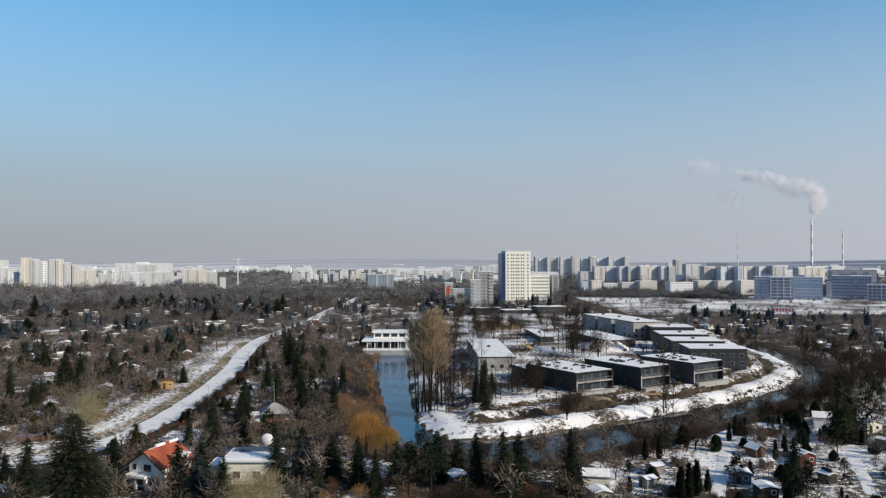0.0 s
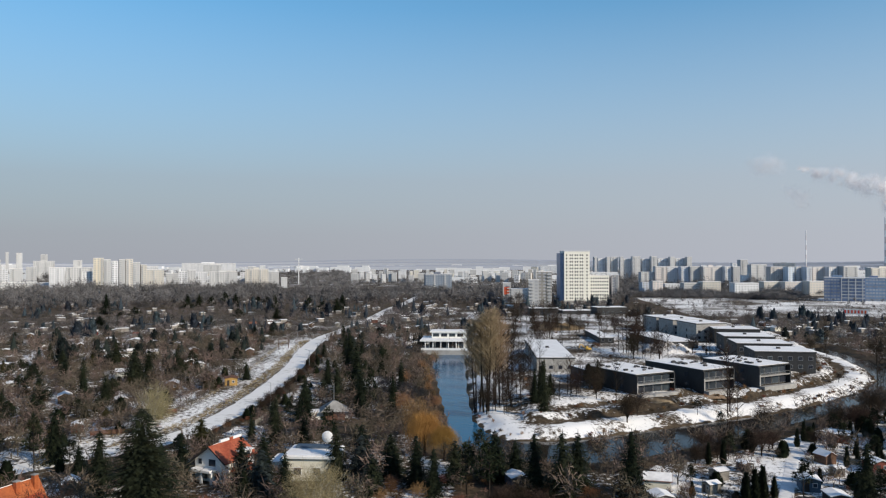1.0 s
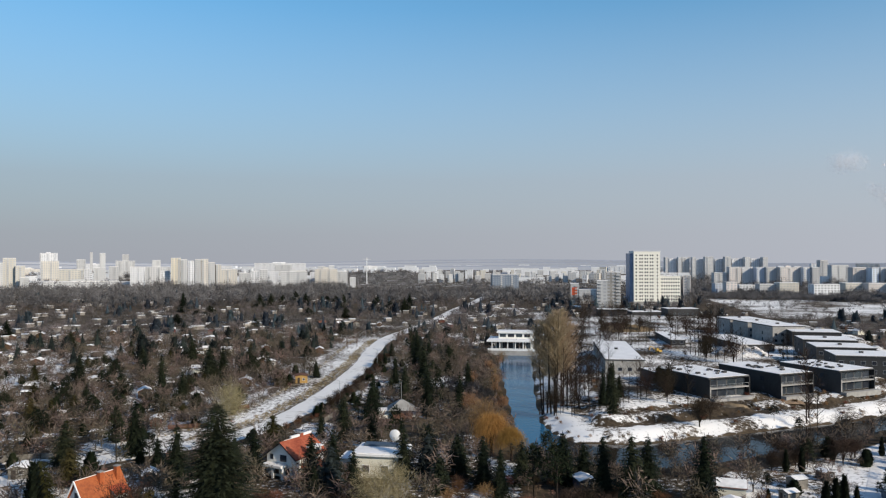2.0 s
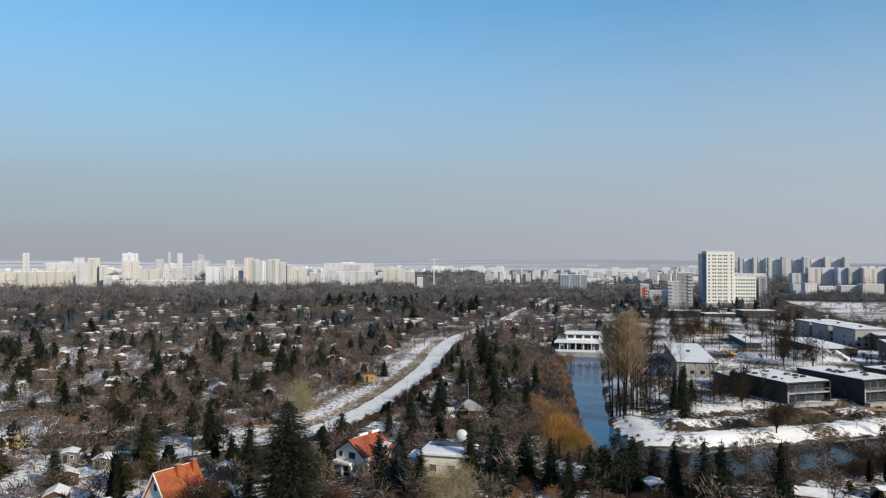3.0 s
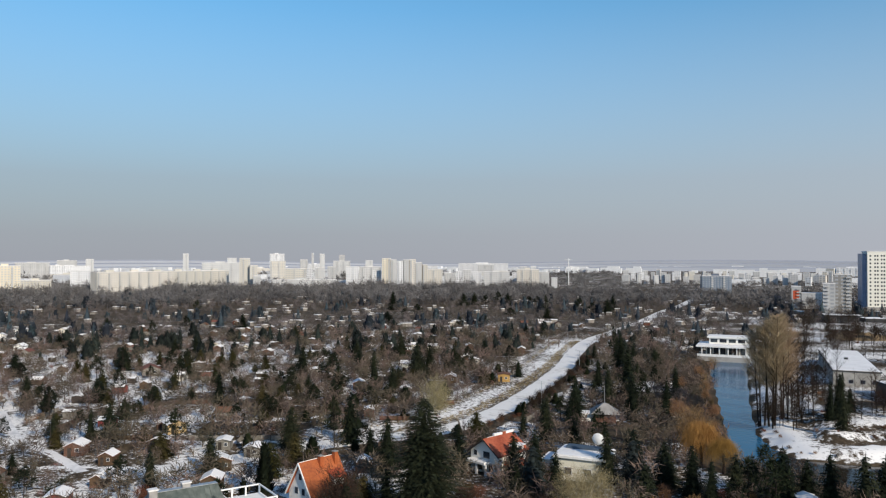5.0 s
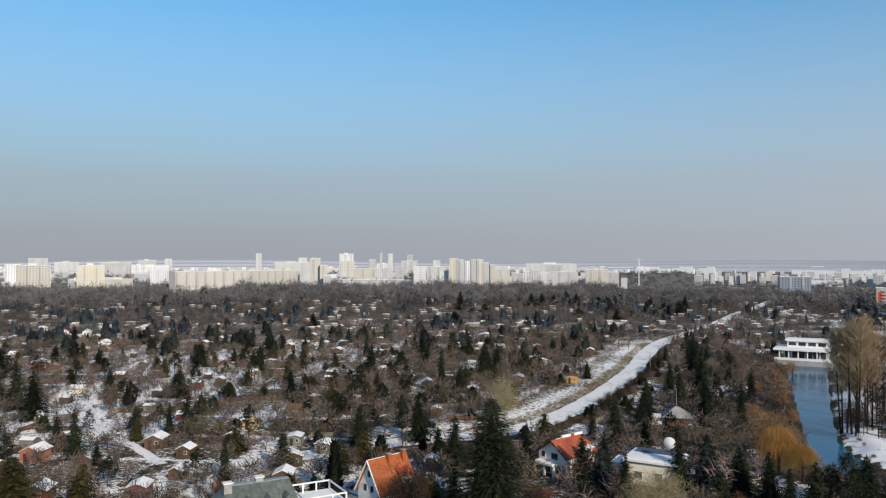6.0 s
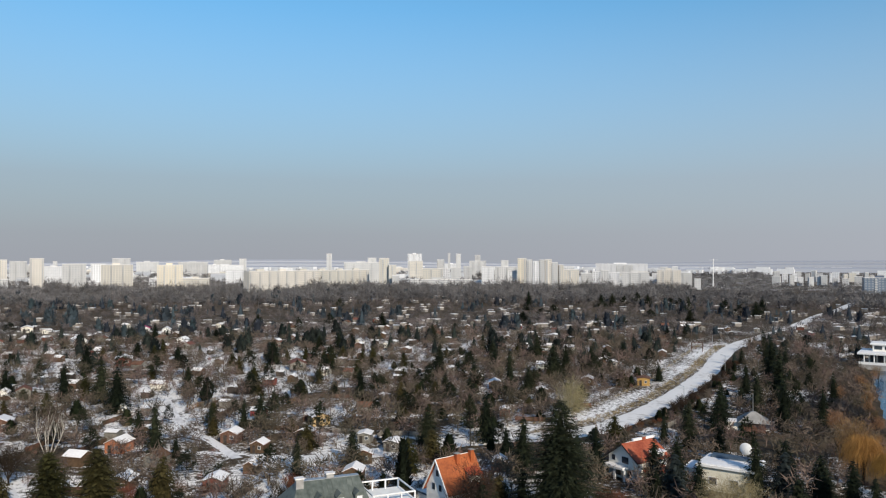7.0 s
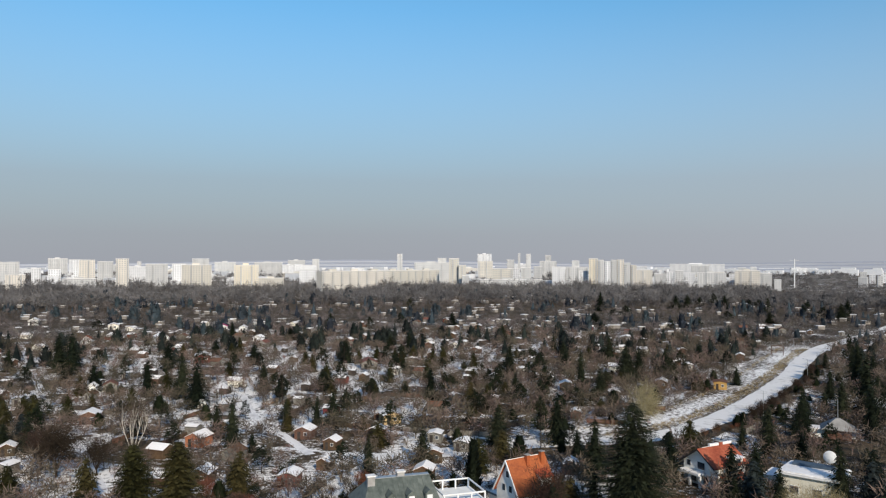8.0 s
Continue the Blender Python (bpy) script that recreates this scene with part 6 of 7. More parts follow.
for _spot in ((-324, 607, 22, 5.5), (-288, 685, 16.7, 6.5), (-283, 700, 16.6, 6.5), (-254, 656, 15.5, 5.8), (-261, 708, 17.3, 6), (-248, 700, 16.5, 6.5), (-229, 707, 12, 6.5), (-218, 699, 12.4, 6), (-178, 593, 20.6, 4), (-166, 654, 14.5, 6.5), (-142, 603, 14.3, 6), (-136, 628, 16.7, 6), (-143, 682, 18, 5.2), (-190, 542, 11.6, 6.5), (-186, 476, 10.5, 5), (-170, 571, 11, 6), (-259, 525, 13.9, 6.5), (-263, 484, 10.7, 6.5), (-269, 525, 10, 6), (-141, 430, 9.5, 3.3), (-131, 429, 7.6, 3.3), (-192, 449, 11.3, 3.6)):
    conifer(_spot[0], _spot[1], 0.82 * _spot[2], _spot[3], ("pine_b", "spruce_a", "pine_b"))

def headland_growth():
    """Thin trees in clumps, brush along the shore and on the banks."""
    rng = random.Random(31)
    for cx, cy, n, rad in ((1, 295, 8, 7), (2, 262, 9, 12), (0, 225, 7, 7), (22, 238, 8, 12), (38, 382, 9, 14), (62, 330, 10, 8), (10, 400, 8, 16), (30, 450, 8, 20), (62, 345, 6, 9), (-6, 330, 8, 9), (60, 420, 6, 16), (10, 360, 10, 14), (34, 330, 5, 6), (20, 430, 12, 22), (45, 470, 12, 24), (5, 480, 12, 22), (70, 500, 10, 24), (20, 540, 12, 24), (100, 520, 8, 22), (88, 340, 4, 5)):
        for k in range(n):
            x, y = cx + rng.uniform(-rad, rad), cy + rng.uniform(-rad, rad)
            if cell(IN_HEAD, x, y) and not cell(IN_WATER, x, y) and TAKEN.free(x, y, -0.8):
                plant(rng.choice(("tall_a", "tall_b", "tall_a", "round_b")), x, y, rng.uniform(0.7, 1.15))
    for k in range(150):
        x, y = rng.uniform(-14, 95), rng.uniform(270, 560)
        if cell(IN_HEAD, x, y) and not cell(IN_WATER, x, y) and TAKEN.free(x, y, -1.0) and noise.noise(Vector((x * 0.04, y * 0.04, 4))) > -0.1:
            plant(rng.choice(("shrub_a", "fruit_b", "shrub_b", "shrub_a", "fruit_c")), x, y, rng.uniform(0.4, 0.85))
    n = 0
    while n < 170:
        x, y = rng.uniform(-14, 150), rng.uniform(196, 330)
        d = cell(TO_WATER, x, y)
        if cell(IN_HEAD, x, y) and not cell(IN_WATER, x, y) and (d < 4.5 or 9 < d < 23) and TAKEN.free(x, y, -1.2):
            plant(rng.choice(("shrub_a", "shrub_c", "shrub_b")), x, y, rng.uniform(0.3, 0.75))
            n += 1


headland_growth()
# bare trees and two spruces on the snowy headland: kind, place, width, height
for kind, x, y, s, t in (("tall_a", -4.1, 223.4, 0.97, 1.39), ("tall_b", -1.7, 225.2, 1.14, 1.62), ("tall_a", 0.5, 235.7, 1.08, 1.55), ("tall_b", 2.9, 249.3, 1.17, 1.56),
                         ("tall_b", 5.3, 234.3, 0.93, 1.33), ("tall_a", 4.0, 262.2, 1.09, 1.55), ("tall_b", 8.3, 262.4, 1.01, 1.44), ("spruce_b", 12.0, 216.6, 0.68, 1.35),
                         ("spruce_b", 9.8, 227.6, 0.6, 0.95), ("tall_b", 16.4, 228.9, 0.83, 1.04), ("tall_a", 21.1, 235.3, 0.72, 0.96), ("tall_b", 24.4, 241.0, 0.79, 1.06),
                         ("tall_a", 28.8, 238.6, 0.61, 0.87), ("tall_a", 52.5, 347.7, 1.3, 1.4), ("round_b", 58.3, 348.1, 1.5, 1.9), ("tall_b", 66.3, 364.8, 1.2, 1.3),
                         ("tall_b", 54.7, 344.0, 1.67, 1.67), ("tall_a", 60.8, 348.3, 1.40, 1.40), ("round_c", 34.3, 212.3, 1.18, 1.31), ("tall_b", 65.7, 221.9, 1.12, 1.50)):
    plant(kind, x, y, s, t)


def outer_bank():
    """Dark bare trees that lean over the far reach of the canal."""
    rng = random.Random(47)
    line = [(88, 212), (112, 240), (136, 262), (156, 290), (168, 325), (172, 400)]
    for (x0, y0), (x1, y1) in zip(line, line[1:]):
        for k in range(13):
            u = rng.random()
            x, y = x0 + (x1 - x0) * u + rng.uniform(-4, 12), y0 + (y1 - y0) * u + rng.uniform(-9, 3)
            if not cell(IN_WATER, x, y) and TAKEN.free(x, y, -0.6):
                plant(rng.choice(("round_b", "round_a", "round_c", "tall_b", "round_b")), x, y, rng.uniform(0.6, 1.1))
    for k in range(26):
        x, y = rng.uniform(118, 154), rng.uniform(268, 400)
        if cell(IN_HEAD, x, y) and not cell(IN_WATER, x, y) and cell(TO_WATER, x, y) < 9 and TAKEN.free(x, y, -1.0):
            plant(rng.choice(("round_c", "shrub_a", "tall_b", "fruit_b")), x, y, rng.uniform(0.5, 0.9))


outer_bank()


def shaded_bank():
    """Dark scrub and evergreens between the canal and the open plots."""
    rng = random.Random(73)
    for k in range(60):
        u = rng.random()
        x, y = 44 + 74 * u + rng.uniform(-3, 3), 176 + 50 * u + rng.uniform(-7, 4)
        if not cell(IN_WATER, x, y) and cell(TO_WATER, x, y) > 1.5 and TAKEN.free(x, y, -0.9):
            plant(rng.choice(("round_c", "round_c", "yew", "round_a", "thuja_b", "pine_b", "fruit_b")), x, y, rng.uniform(0.5, 0.95))


shaded_bank()
for x, y, z in ((-28.6, 336, 0.55), (-29.6, 322, 0.45), (-30.5, 300, 0.5), (-28.5, 288, 0.42), (-25.8, 268, 0.45), (-24.5, 256, 0.36), (-21.8, 240, 0.4), (-19.8, 228, 0.42), (-17.5, 210, 0.36)):
    plant("willow_b", x, y, z, label="low orange-brown willow scrub on the canal bank")
for x, y, h in ((143.0, 300.0, 24), (171.5, 420, 18)):
    plant("tall_b", x, y, 0.8 * h / 12, h / 12, label="slender leafless alder on the canal bank")


def excavator(x, y, rot):
    ob = thing("excavator", "yellow tracked excavator standing on the building plot", "excavator", x, y, gz(x, y), rot)
    for s in (-1, 1):
        part("track", Geo().prism([(-1.9, 0.3), (-1.5, 0), (1.5, 0), (1.9, 0.3), (1.9, 0.6), (1.5, 0.9), (-1.5, 0.9), (-1.9, 0.6)], s * 1.2 - 0.3, s * 1.2 + 0.3), "tar", ob)
    body = part("body", Geo().prism([(-2.2, 1.0), (1.4, 1.0), (1.4, 1.9), (-1.8, 2.1), (-2.2, 1.8)], -1.3, 1.3), "yellow_paint", ob)
    cab = part("cab", Geo().prism([(0.0, 1.92), (1.5, 1.92), (1.3, 3.2), (0.2, 3.2)], 0.2, 1.25), "yellow_paint", ob)
    part("cab_window", Geo().prism([(0.25, 2.2), (1.3, 2.2), (1.2, 3.0), (0.35, 3.0)], 0.17, 0.195), "glass", cab)
    part("boom", Geo().prism([(1.2, 1.6), (3.4, 4.3), (5.0, 4.6), (5.0, 4.2), (3.6, 3.8), (1.6, 1.5)], -0.5, -0.1), "yellow_paint", ob)
    part("stick", Geo().prism([(4.8, 4.7), (5.2, 4.6), (6.0, 2.0), (5.7, 1.9)], -0.45, -0.15), "yellow_paint", ob)
    part("bucket", Geo().prism([(5.6, 2.0), (6.1, 2.0), (6.5, 1.2), (5.9, 0.7), (5.3, 1.1)], -0.8, 0.2), "tar", ob)
    return ob


def mound(x, y, r, h, seed, mat, label):
    """A tipped heap of earth and rubble, half under snow."""
    bm = bmesh.new()
    bmesh.ops.create_grid(bm, x_segments=30, y_segments=30, size=r)
    for v in bm.verts:
        d = v.co.xy.length / r
        n = noise.noise(Vector((v.co.x * 0.35 + seed, v.co.y * 0.35, 0))) + 0.5 * noise.noise(Vector((v.co.x * 1.1, v.co.y * 1.1 + seed, 3)))
        v.co.z = max(0.0, (1 - d * d)) ** 0.8 * h * (0.85 + 0.5 * n) - 0.25
    me = bpy.data.meshes.new("earth_mound")
    bm.to_mesh(me)
    bm.free()
    me.materials.append(M[mat])
    ob = new("earth_mound", me)
    ob.matrix_basis = pose(x, y, gz(x, y))
    tagged(ob, label, "mound")


def street_lamp(x, y, rot):
    ob = thing("street_lamp", "slim grey street lamp beside the snowy lane", "lamp", x, y, 0, rot, "street lamps")
    part("pole", Geo().tube((0, 0, -0.2), (0, 0, 7.5), 0.11, 0.07, 8), "steel", ob)
    part("arm", Geo().tube((0, 0, 7.4), (1.3, 0, 7.7), 0.05, 0.04, 6), "steel", ob)
    part("lamp_head", Geo().box(1.2, 1.8, -0.12, 0.12, 7.62, 7.76), "concrete", ob)


def play_frame(x, y, rot):
    ob = thing("steel_frame", "rusty steel frame standing on the snowy verge", "frame", x, y, 0, rot)
    for sx in (-2.6, 2.6):
        for sy in (-1.2, 1.2):
            part("post", Geo().box(sx - 0.1, sx + 0.1, sy - 0.1, sy + 0.1, -0.2, 4.6), "wood_brown", ob)
    for sy in (-1.2, 1.2):
        for z in (2.2, 4.4):
            part("beam", Geo().box(-2.5, 2.5, sy - 0.08, sy + 0.08, z, z + 0.16), "wood_brown", ob)
    for sx in (-2.6, 2.6):
        part("beam", Geo().box(sx - 0.08, sx + 0.08, -1.1, 1.1, 4.4, 4.56), "wood_brown", ob)


def peaked_hut(x, y, rot):
    ob = thing("garden_hut", "steep dark wooden A-frame hut among the garden plots", "hut", x, y, 0, rot)
    part("wall", Geo().prism([(-1.7, -0.1), (1.7, -0.1), (0, 4.1)], -1.9, 1.9), "wood_brown", ob)
    for s in (-1, 1):
        part("roof", Geo().prism([(s * 0.02, 4.25), (s * 2.1, -0.1), (s * 2.25, 0.0), (s * 0.02, 4.55)], -2.2, 2.2), "wood_dark", ob)
    part("door", Geo().box(-0.4, 0.4, -1.96, -1.88, 0, 1.8), "wood_grey", ob)
    return ob


peaked_hut(78.5, 157, 15).scale = (0.62, 0.62, 0.62)


def banner(x, y, rot):
    ob = thing("billboard", "long red and white billboard on posts", "billboard", x, y, 0, rot)
    part("board", Geo().box(-15, 15, -0.15, 0.15, 5.0, 10.0), "trim", ob)
    for k in range(7):
        part("bar", Geo().box(-13.5 + k * 4, -11.2 + k * 4, -0.2, -0.152, 6.0, 9.2), "red_paint", ob)
    for k in range(4):
        part("post", Geo().box(-13 + k * 8.6, -12.5 + k * 8.6, 0.16, 0.5, -0.2, 9.0), "steel", ob)
    return ob


def boat(x, y, rot, mat, label):
    ob = thing("boat", label, "boat", x, y, gz(x, y), rot, "covered boats")
    part("hull", Geo().slab([(-3, -0.9), (2, -0.9), (3.4, 0), (2, 0.9), (-3, 0.9)], 0.3, 1.1), "white_wall", ob)
    part("cover", Geo().prism([(-0.9, 1.104), (0.9, 1.104), (0, 1.9)], -2.0, 2.0), mat, ob)
    part("cradle", Geo().box(-2, 1.5, -0.5, 0.5, -0.1, 0.298), "wood_dark", ob)


excavator(39, 350, 200).scale = (0.7, 0.7, 0.7)
mound(74, 352, 12, 4.2, 3, "rubble", "snow-covered heap of rubble on the building plot")
mound(33, 462, 17, 3.2, 7, "sand", "long brown earth bank with bare scrub")
mound(47.5, 236, 4.0, 0.7, 9, "sand", "sandy earth spread before the house")
mound(66, 246, 4.0, 0.7, 11, "sand", "sandy earth tipped before the house")
mound(133, 262, 6.0, 1.6, 13, "sand", "reddish earth heap on the bank")
for x, y, r in ((-71, 232, 180), (-80, 315, 180), (-106.5, 395, 0)):
    street_lamp(x, y, r)


def lane_fence():
    """Pale weathered boards on posts along the lane's shaded side."""
    ob = thing("fence", "pale weathered board fence beside the snowy lane", "fence", -67.2, 209, gz(-67.2, 209), 88, "garden fences")
    for k in range(22):
        z = 1.5 + 0.06 * math.sin(k * 5.1)
        part("board", Geo().box(-3.3 + k * 0.3, -3.05 + k * 0.3, -0.015, 0.015, 0.1, z), "wood_grey", ob)
    for k in range(4):
        part("post", Geo().box(-3.35 + k * 2.2, -3.23 + k * 2.2, 0.075, 0.195, -0.3, 1.5), "wood_dark", ob)
    for z in (0.4, 1.2):
        part("rail", Geo().box(-3.3, 3.3, 0.016, 0.074, z, z + 0.09), "wood_grey", ob)


lane_fence()
play_frame(-111, 384, 20)
banner(261, 586, -24).scale = (0.55, 1, 0.75)
boat(-41, 404, 20, "blue_paint", "white boat under a blue cover")
boat(-48, 400, 70, "snow", "white boat under a snowy cover")
boat(-45, 412, 40, "blue_paint", "white boat under a blue tarpaulin")

# ---- city on the skyline ----
main_tower()
stepped_tower_cluster()
block(-1403, 531, 69, 29, 14, 39, "w")
block(-1166, 449, 69, 25, 14, 22, "c")
block(-1388, 568, 68, 15, 14, 28, "g")
block(-1742, 759, 66, 39, 14, 45, "w")
block(-1910, 874, 65, 29, 14, 42, "g")
block(-1377, 594, 67, 20, 14, 26, "g")
block(-1220, 577, 65, 23, 14, 43, "c")
block(-1227, 562, 65, 6, 8, 33, "g")
block(-1343, 668, 64, 26, 14, 40, "w")
block(-1109, 578, 62, 18, 14, 45, "c")
block(-1406, 763, 62, 31, 14, 30, "g")
block(-1931, 1053, 61, 10, 10, 37, "w")
block(-1044, 483, 65, 42, 14, 18, "w")
block(-955, 546, 60, 28, 14, 38, "w")
block(-1197, 726, 59, 23, 14, 36, "g")
block(-912, 579, 58, 38, 14, 37, "c")
block(-1262, 810, 57, 30, 14, 45, "w")
block(-1568, 1073, 56, 49, 14, 37, "w")
block(-851, 615, 54, 31, 14, 37, "y")
block(-911, 702, 52, 36, 14, 17, "c")
block(-1068, 741, 55, 13, 13, 14, "g")
block(-1509, 1154, 53, 67, 14, 36, "w")
block(-1540, 1276, 50, 86, 14, 28, "g")
block(-1931, 1588, 51, 53, 14, 40, "w")
block(-1740, 1504, 49, 20, 14, 44, "w")
block(-992, 840, 50, 28, 14, 27, "g")
block(-912, 780, 49, 22, 14, 13, "g")
block(-813, 950, 41, 57, 14, 39, "w")
block(-722, 895, 39, 15, 14, 46, "c")
block(-706, 895, 38, 11, 11, 36, "c")
block(-690, 882, 38, 10, 10, 21, "w")
block(-1499, 1610, 43, 15, 14, 59, "w")
block(-1216, 1460, 40, 21, 14, 47, "w")
block(-1133, 1525, 37, 35, 14, 57, "g")
block(-893, 1205, 37, 28, 14, 41, "c")
block(-664, 939, 35, 30, 14, 31, "c")
block(-619, 897, 35, 88, 14, 16, "w")
block(-1081, 1563, 35, 18, 14, 43, "w")
block(-1287, 1906, 34, 7, 8, 62, "w")
block(-1209, 1838, 33, 14, 14, 59, "w")
block(-731, 1075, 34, 11, 11, 29, "g")
block(-718, 1084, 34, 17, 14, 31, "w")
block(-755, 1179, 33, 15, 14, 32, "w")
block(-951, 1528, 32, 39, 14, 40, "w")
block(-1215, 1953, 32, 17, 14, 56, "w")
block(-672, 1113, 31, 21, 14, 32, "g")
block(-646, 1128, 30, 37, 14, 32, "w")
block(-996, 1734, 30, 19, 14, 41, "w")
block(-548, 977, 29, 12, 12, 28, "g")
block(-508, 1087, 25, 27, 14, 29, "c")
block(-638, 1358, 25, 21, 14, 31, "g")
block(-465, 1052, 24, 17, 14, 24, "w")
block(-471, 1104, 23, 12, 12, 26, "g")
block(-460, 1108, 23, 12, 12, 28, "w")
block(-465, 1160, 22, 17, 14, 24, "g")
block(-728, 1863, 21, 129, 14, 33, "g")
block(-613, 1586, 21, 36, 14, 32, "w")
block(-400, 1078, 20, 39, 14, 26, "w")
block(-371, 1141, 18, 34, 14, 29, "c")
block(-381, 1148, 18, 11, 11, 33, "w")
block(-366, 1153, 18, 8, 8, 34, "w")
block(-362, 1196, 17, 17, 14, 24, "w")
block(-332, 1153, 16, 9, 9, 16, "w")
block(-406, 1182, 19, 10, 10, 23, "g")
block(-88, 1065, 15, 37, 14, 23, "d")
block(39.6, 701, -3, 13, 12, 33, "n")
block(29, 686, -2, 9, 12, 26, "w")
block(6, 787, -0, 8, 14, 20, "r")
block(19, 786, -1, 17, 14, 14, "w")
block(126, 857, -8, 8, 14, 27, "p")
block(205, 1690, 6, 6, 14, 47, "w")
block(220, 1699, 6, 17, 14, 44, "g")
block(232, 1686, 6, 7, 14, 47, "w")
block(246, 1696, 6, 15, 14, 47, "w")
block(260, 1682, 6, 7, 14, 47, "w")
block(274, 1691, 6, 16, 14, 43, "g")
block(290, 1677, 7, 17, 14, 48, "w")
block(312, 1685, 7, 18, 14, 43, "g")
block(326, 1670, 8, 12, 14, 48, "w")
block(347, 1678, 8, 24, 14, 44, "g")
block(363, 1663, 8, 10, 14, 47, "w")
block(382, 1670, 8, 23, 14, 44, "g")
block(396, 1655, 8, 10, 14, 47, "w")
# blue blocks in this row give the shaded faces by wall colour
block(239, 1284, 8, 21, 14, 22, "w")
block(260, 1280, 8, 18, 14, 31, "p")
block(281, 1287, 8, 20, 14, 31, "g")
block(297, 1272, 8, 14, 14, 31, "b")
block(313, 1268, 9, 19, 14, 31, "w")
block(337, 1262, 10, 31, 14, 31, "p")
block(361, 1256, 10, 13, 14, 31, "g")
block(372, 1252, 10, 11, 14, 31, "w")
block(466, 1519, 10, 14, 14, 41, "w")
block(456, 1404, 11, 29, 14, 33, "w")
block(430, 1234, 12, 26, 14, 31, "p")
block(443, 1217, 12, 10, 14, 31, "b")
block(459, 1223, 12, 14, 14, 31, "w")
block(466, 1208, 12, 8, 14, 31, "b")
block(483, 1214, 13, 21, 14, 31, "p")
block(503, 1206, 14, 20, 14, 31, "g")
block(522, 1198, 14, 23, 14, 32, "w")
block(186, 1007, 7, 12, 14, 14, "b")
block(195, 982, 8, 13, 14, 16, "p")
block(217, 1001, 8, 19, 14, 12, "g")
block(235, 973, 9, 21, 14, 14, "w")
block(257, 968, 10, 23, 14, 16, "c")
block(292, 946, 10, 30, 14, 15, "g")
block(330, 969, 12, 23, 14, 16, "c")
block(353, 961, 12, 25, 14, 16, "p")
block(377, 952, 13, 23, 14, 17, "c")
block(542, 1014, -22, 56, 14, 29, "w")
block(444, 851, -30, 30, 20, 18, "g")
grid_block(361, 836, -23, 38, 18, 24.5, 0.42, 6.5, "plain blue office block with white balcony slabs")
grid_block(398, 838, -25, 32, 20, 24, 1.0, 6, "dark plain blue office block with a plain front")
grid_block(452, 846, -28, 38, 20, 25, 1.0, 6, "stepped plain blue office block")
grid_block(462, 806, -29, 26, 12, 17, 0.0, 4.2, "plain blue office wing behind white columns")
block(637, 1331, 15, 55, 14, 28, "c")


def long_slab():
    """Nine-storey slab seen at a slant."""
    for k in range(6):
        s = k / 5
        block(-745 - 34 * s, 673 + 224 * s, 82, 42, 13, 29.5 - 1.5 * s, "c")


long_slab()


def low_row():
    """Small white housing blocks behind the woods, one beside the other."""
    rng = random.Random(55)
    for near, far, tall in ((1430, 1500, 15), (1640, 1760, 18)):
        b = 10.9
        while b > -3.6:
            r, w = rng.uniform(near, far), rng.uniform(6, 13)
            block(round(-math.sin(radians(b)) * r), round(math.cos(radians(b)) * r), round(b + rng.uniform(-14, 14)), round(w), 9, round(tall * rng.uniform(0.75, 1.2)), rng.choice("wwcwg"), 3.0)
            b -= math.degrees(w / r) * rng.uniform(1.0, 2.1)


low_row()


def far_city():
    rng = random.Random(77)
    for k in range(34):
        a, r = rng.uniform(-32, 72), rng.uniform(1500, 2700)
        if 6 < a < 17 and r < 2000:
            continue
        x, y = -math.sin(radians(a)) * r, math.cos(radians(a)) * r
        w, h = rng.uniform(18, 70), rng.uniform(9, 22) + (10 if rng.random() < 0.12 else 0)
        block(round(x), round(y), round(a + rng.uniform(-20, 20)), round(w), 14, round(h), rng.choice("wwggccgp"), 3.0)


far_city()


def city_sprawl():
    """Low roofs of the far city, too small to tell apart."""
    rng, wl, rf = random.Random(78), Geo(), Geo()
    for k in range(420):
        a, r = rng.uniform(-33, 73), rng.uniform(1350, 3200)
        if 5 < a < 17 and r < 2400:
            continue
        x, y, w, d, h = -math.sin(radians(a)) * r, math.cos(radians(a)) * r, rng.uniform(8, 32), rng.uniform(6, 10), rng.uniform(5, 12) * (1 + r / 6000)
        wl.box(x - w, x + w, y - d, y + d, 0, h)
        rf.box(x - w, x + w, y - d, y + d, h + 0.01, h + 0.5)
    lone("city_sprawl_walls", wl, "grey_wall", "pale grey walls of the far city's low houses", "buildings", "stuff")
    lone("city_sprawl_roofs", rf, "old_snow", "snowy roofs of the far city's low houses", "buildings", "stuff")


city_sprawl()


def chimney(x, y, h, r):
    ob = thing("smokestack", "tall red and white banded power station smokestack", "chimney", x, y, 0, 0, "smokestacks")
    for k in range(8):
        z0, z1 = h * k / 8, h * (k + 1) / 8
        part("band", Geo().tube((0, 0, z0), (0, 0, z1), r * (1.5 - 0.5 * k / 8), r * (1.5 - 0.5 * (k + 1) / 8), 14), "far_stack" if k % 2 else "stack_red", ob)


for x, y, h, r in ((1434, 2972, 195, 3.2), (1529, 2924, 153, 2.0), (1187, 3079, 150, 1.4)):
    chimney(x, y, h, r)
lone("signal_mast", Geo().tube((0, 0, 0), (0, 0, 46.5), 0.9, 0.7, 8).tube((-7, 0, 44), (7, 0, 44), 0.4, 0.4, 4), "trim", "slender pale signal mast above the woods", "mast", m=pose(-350, 1304, 0))


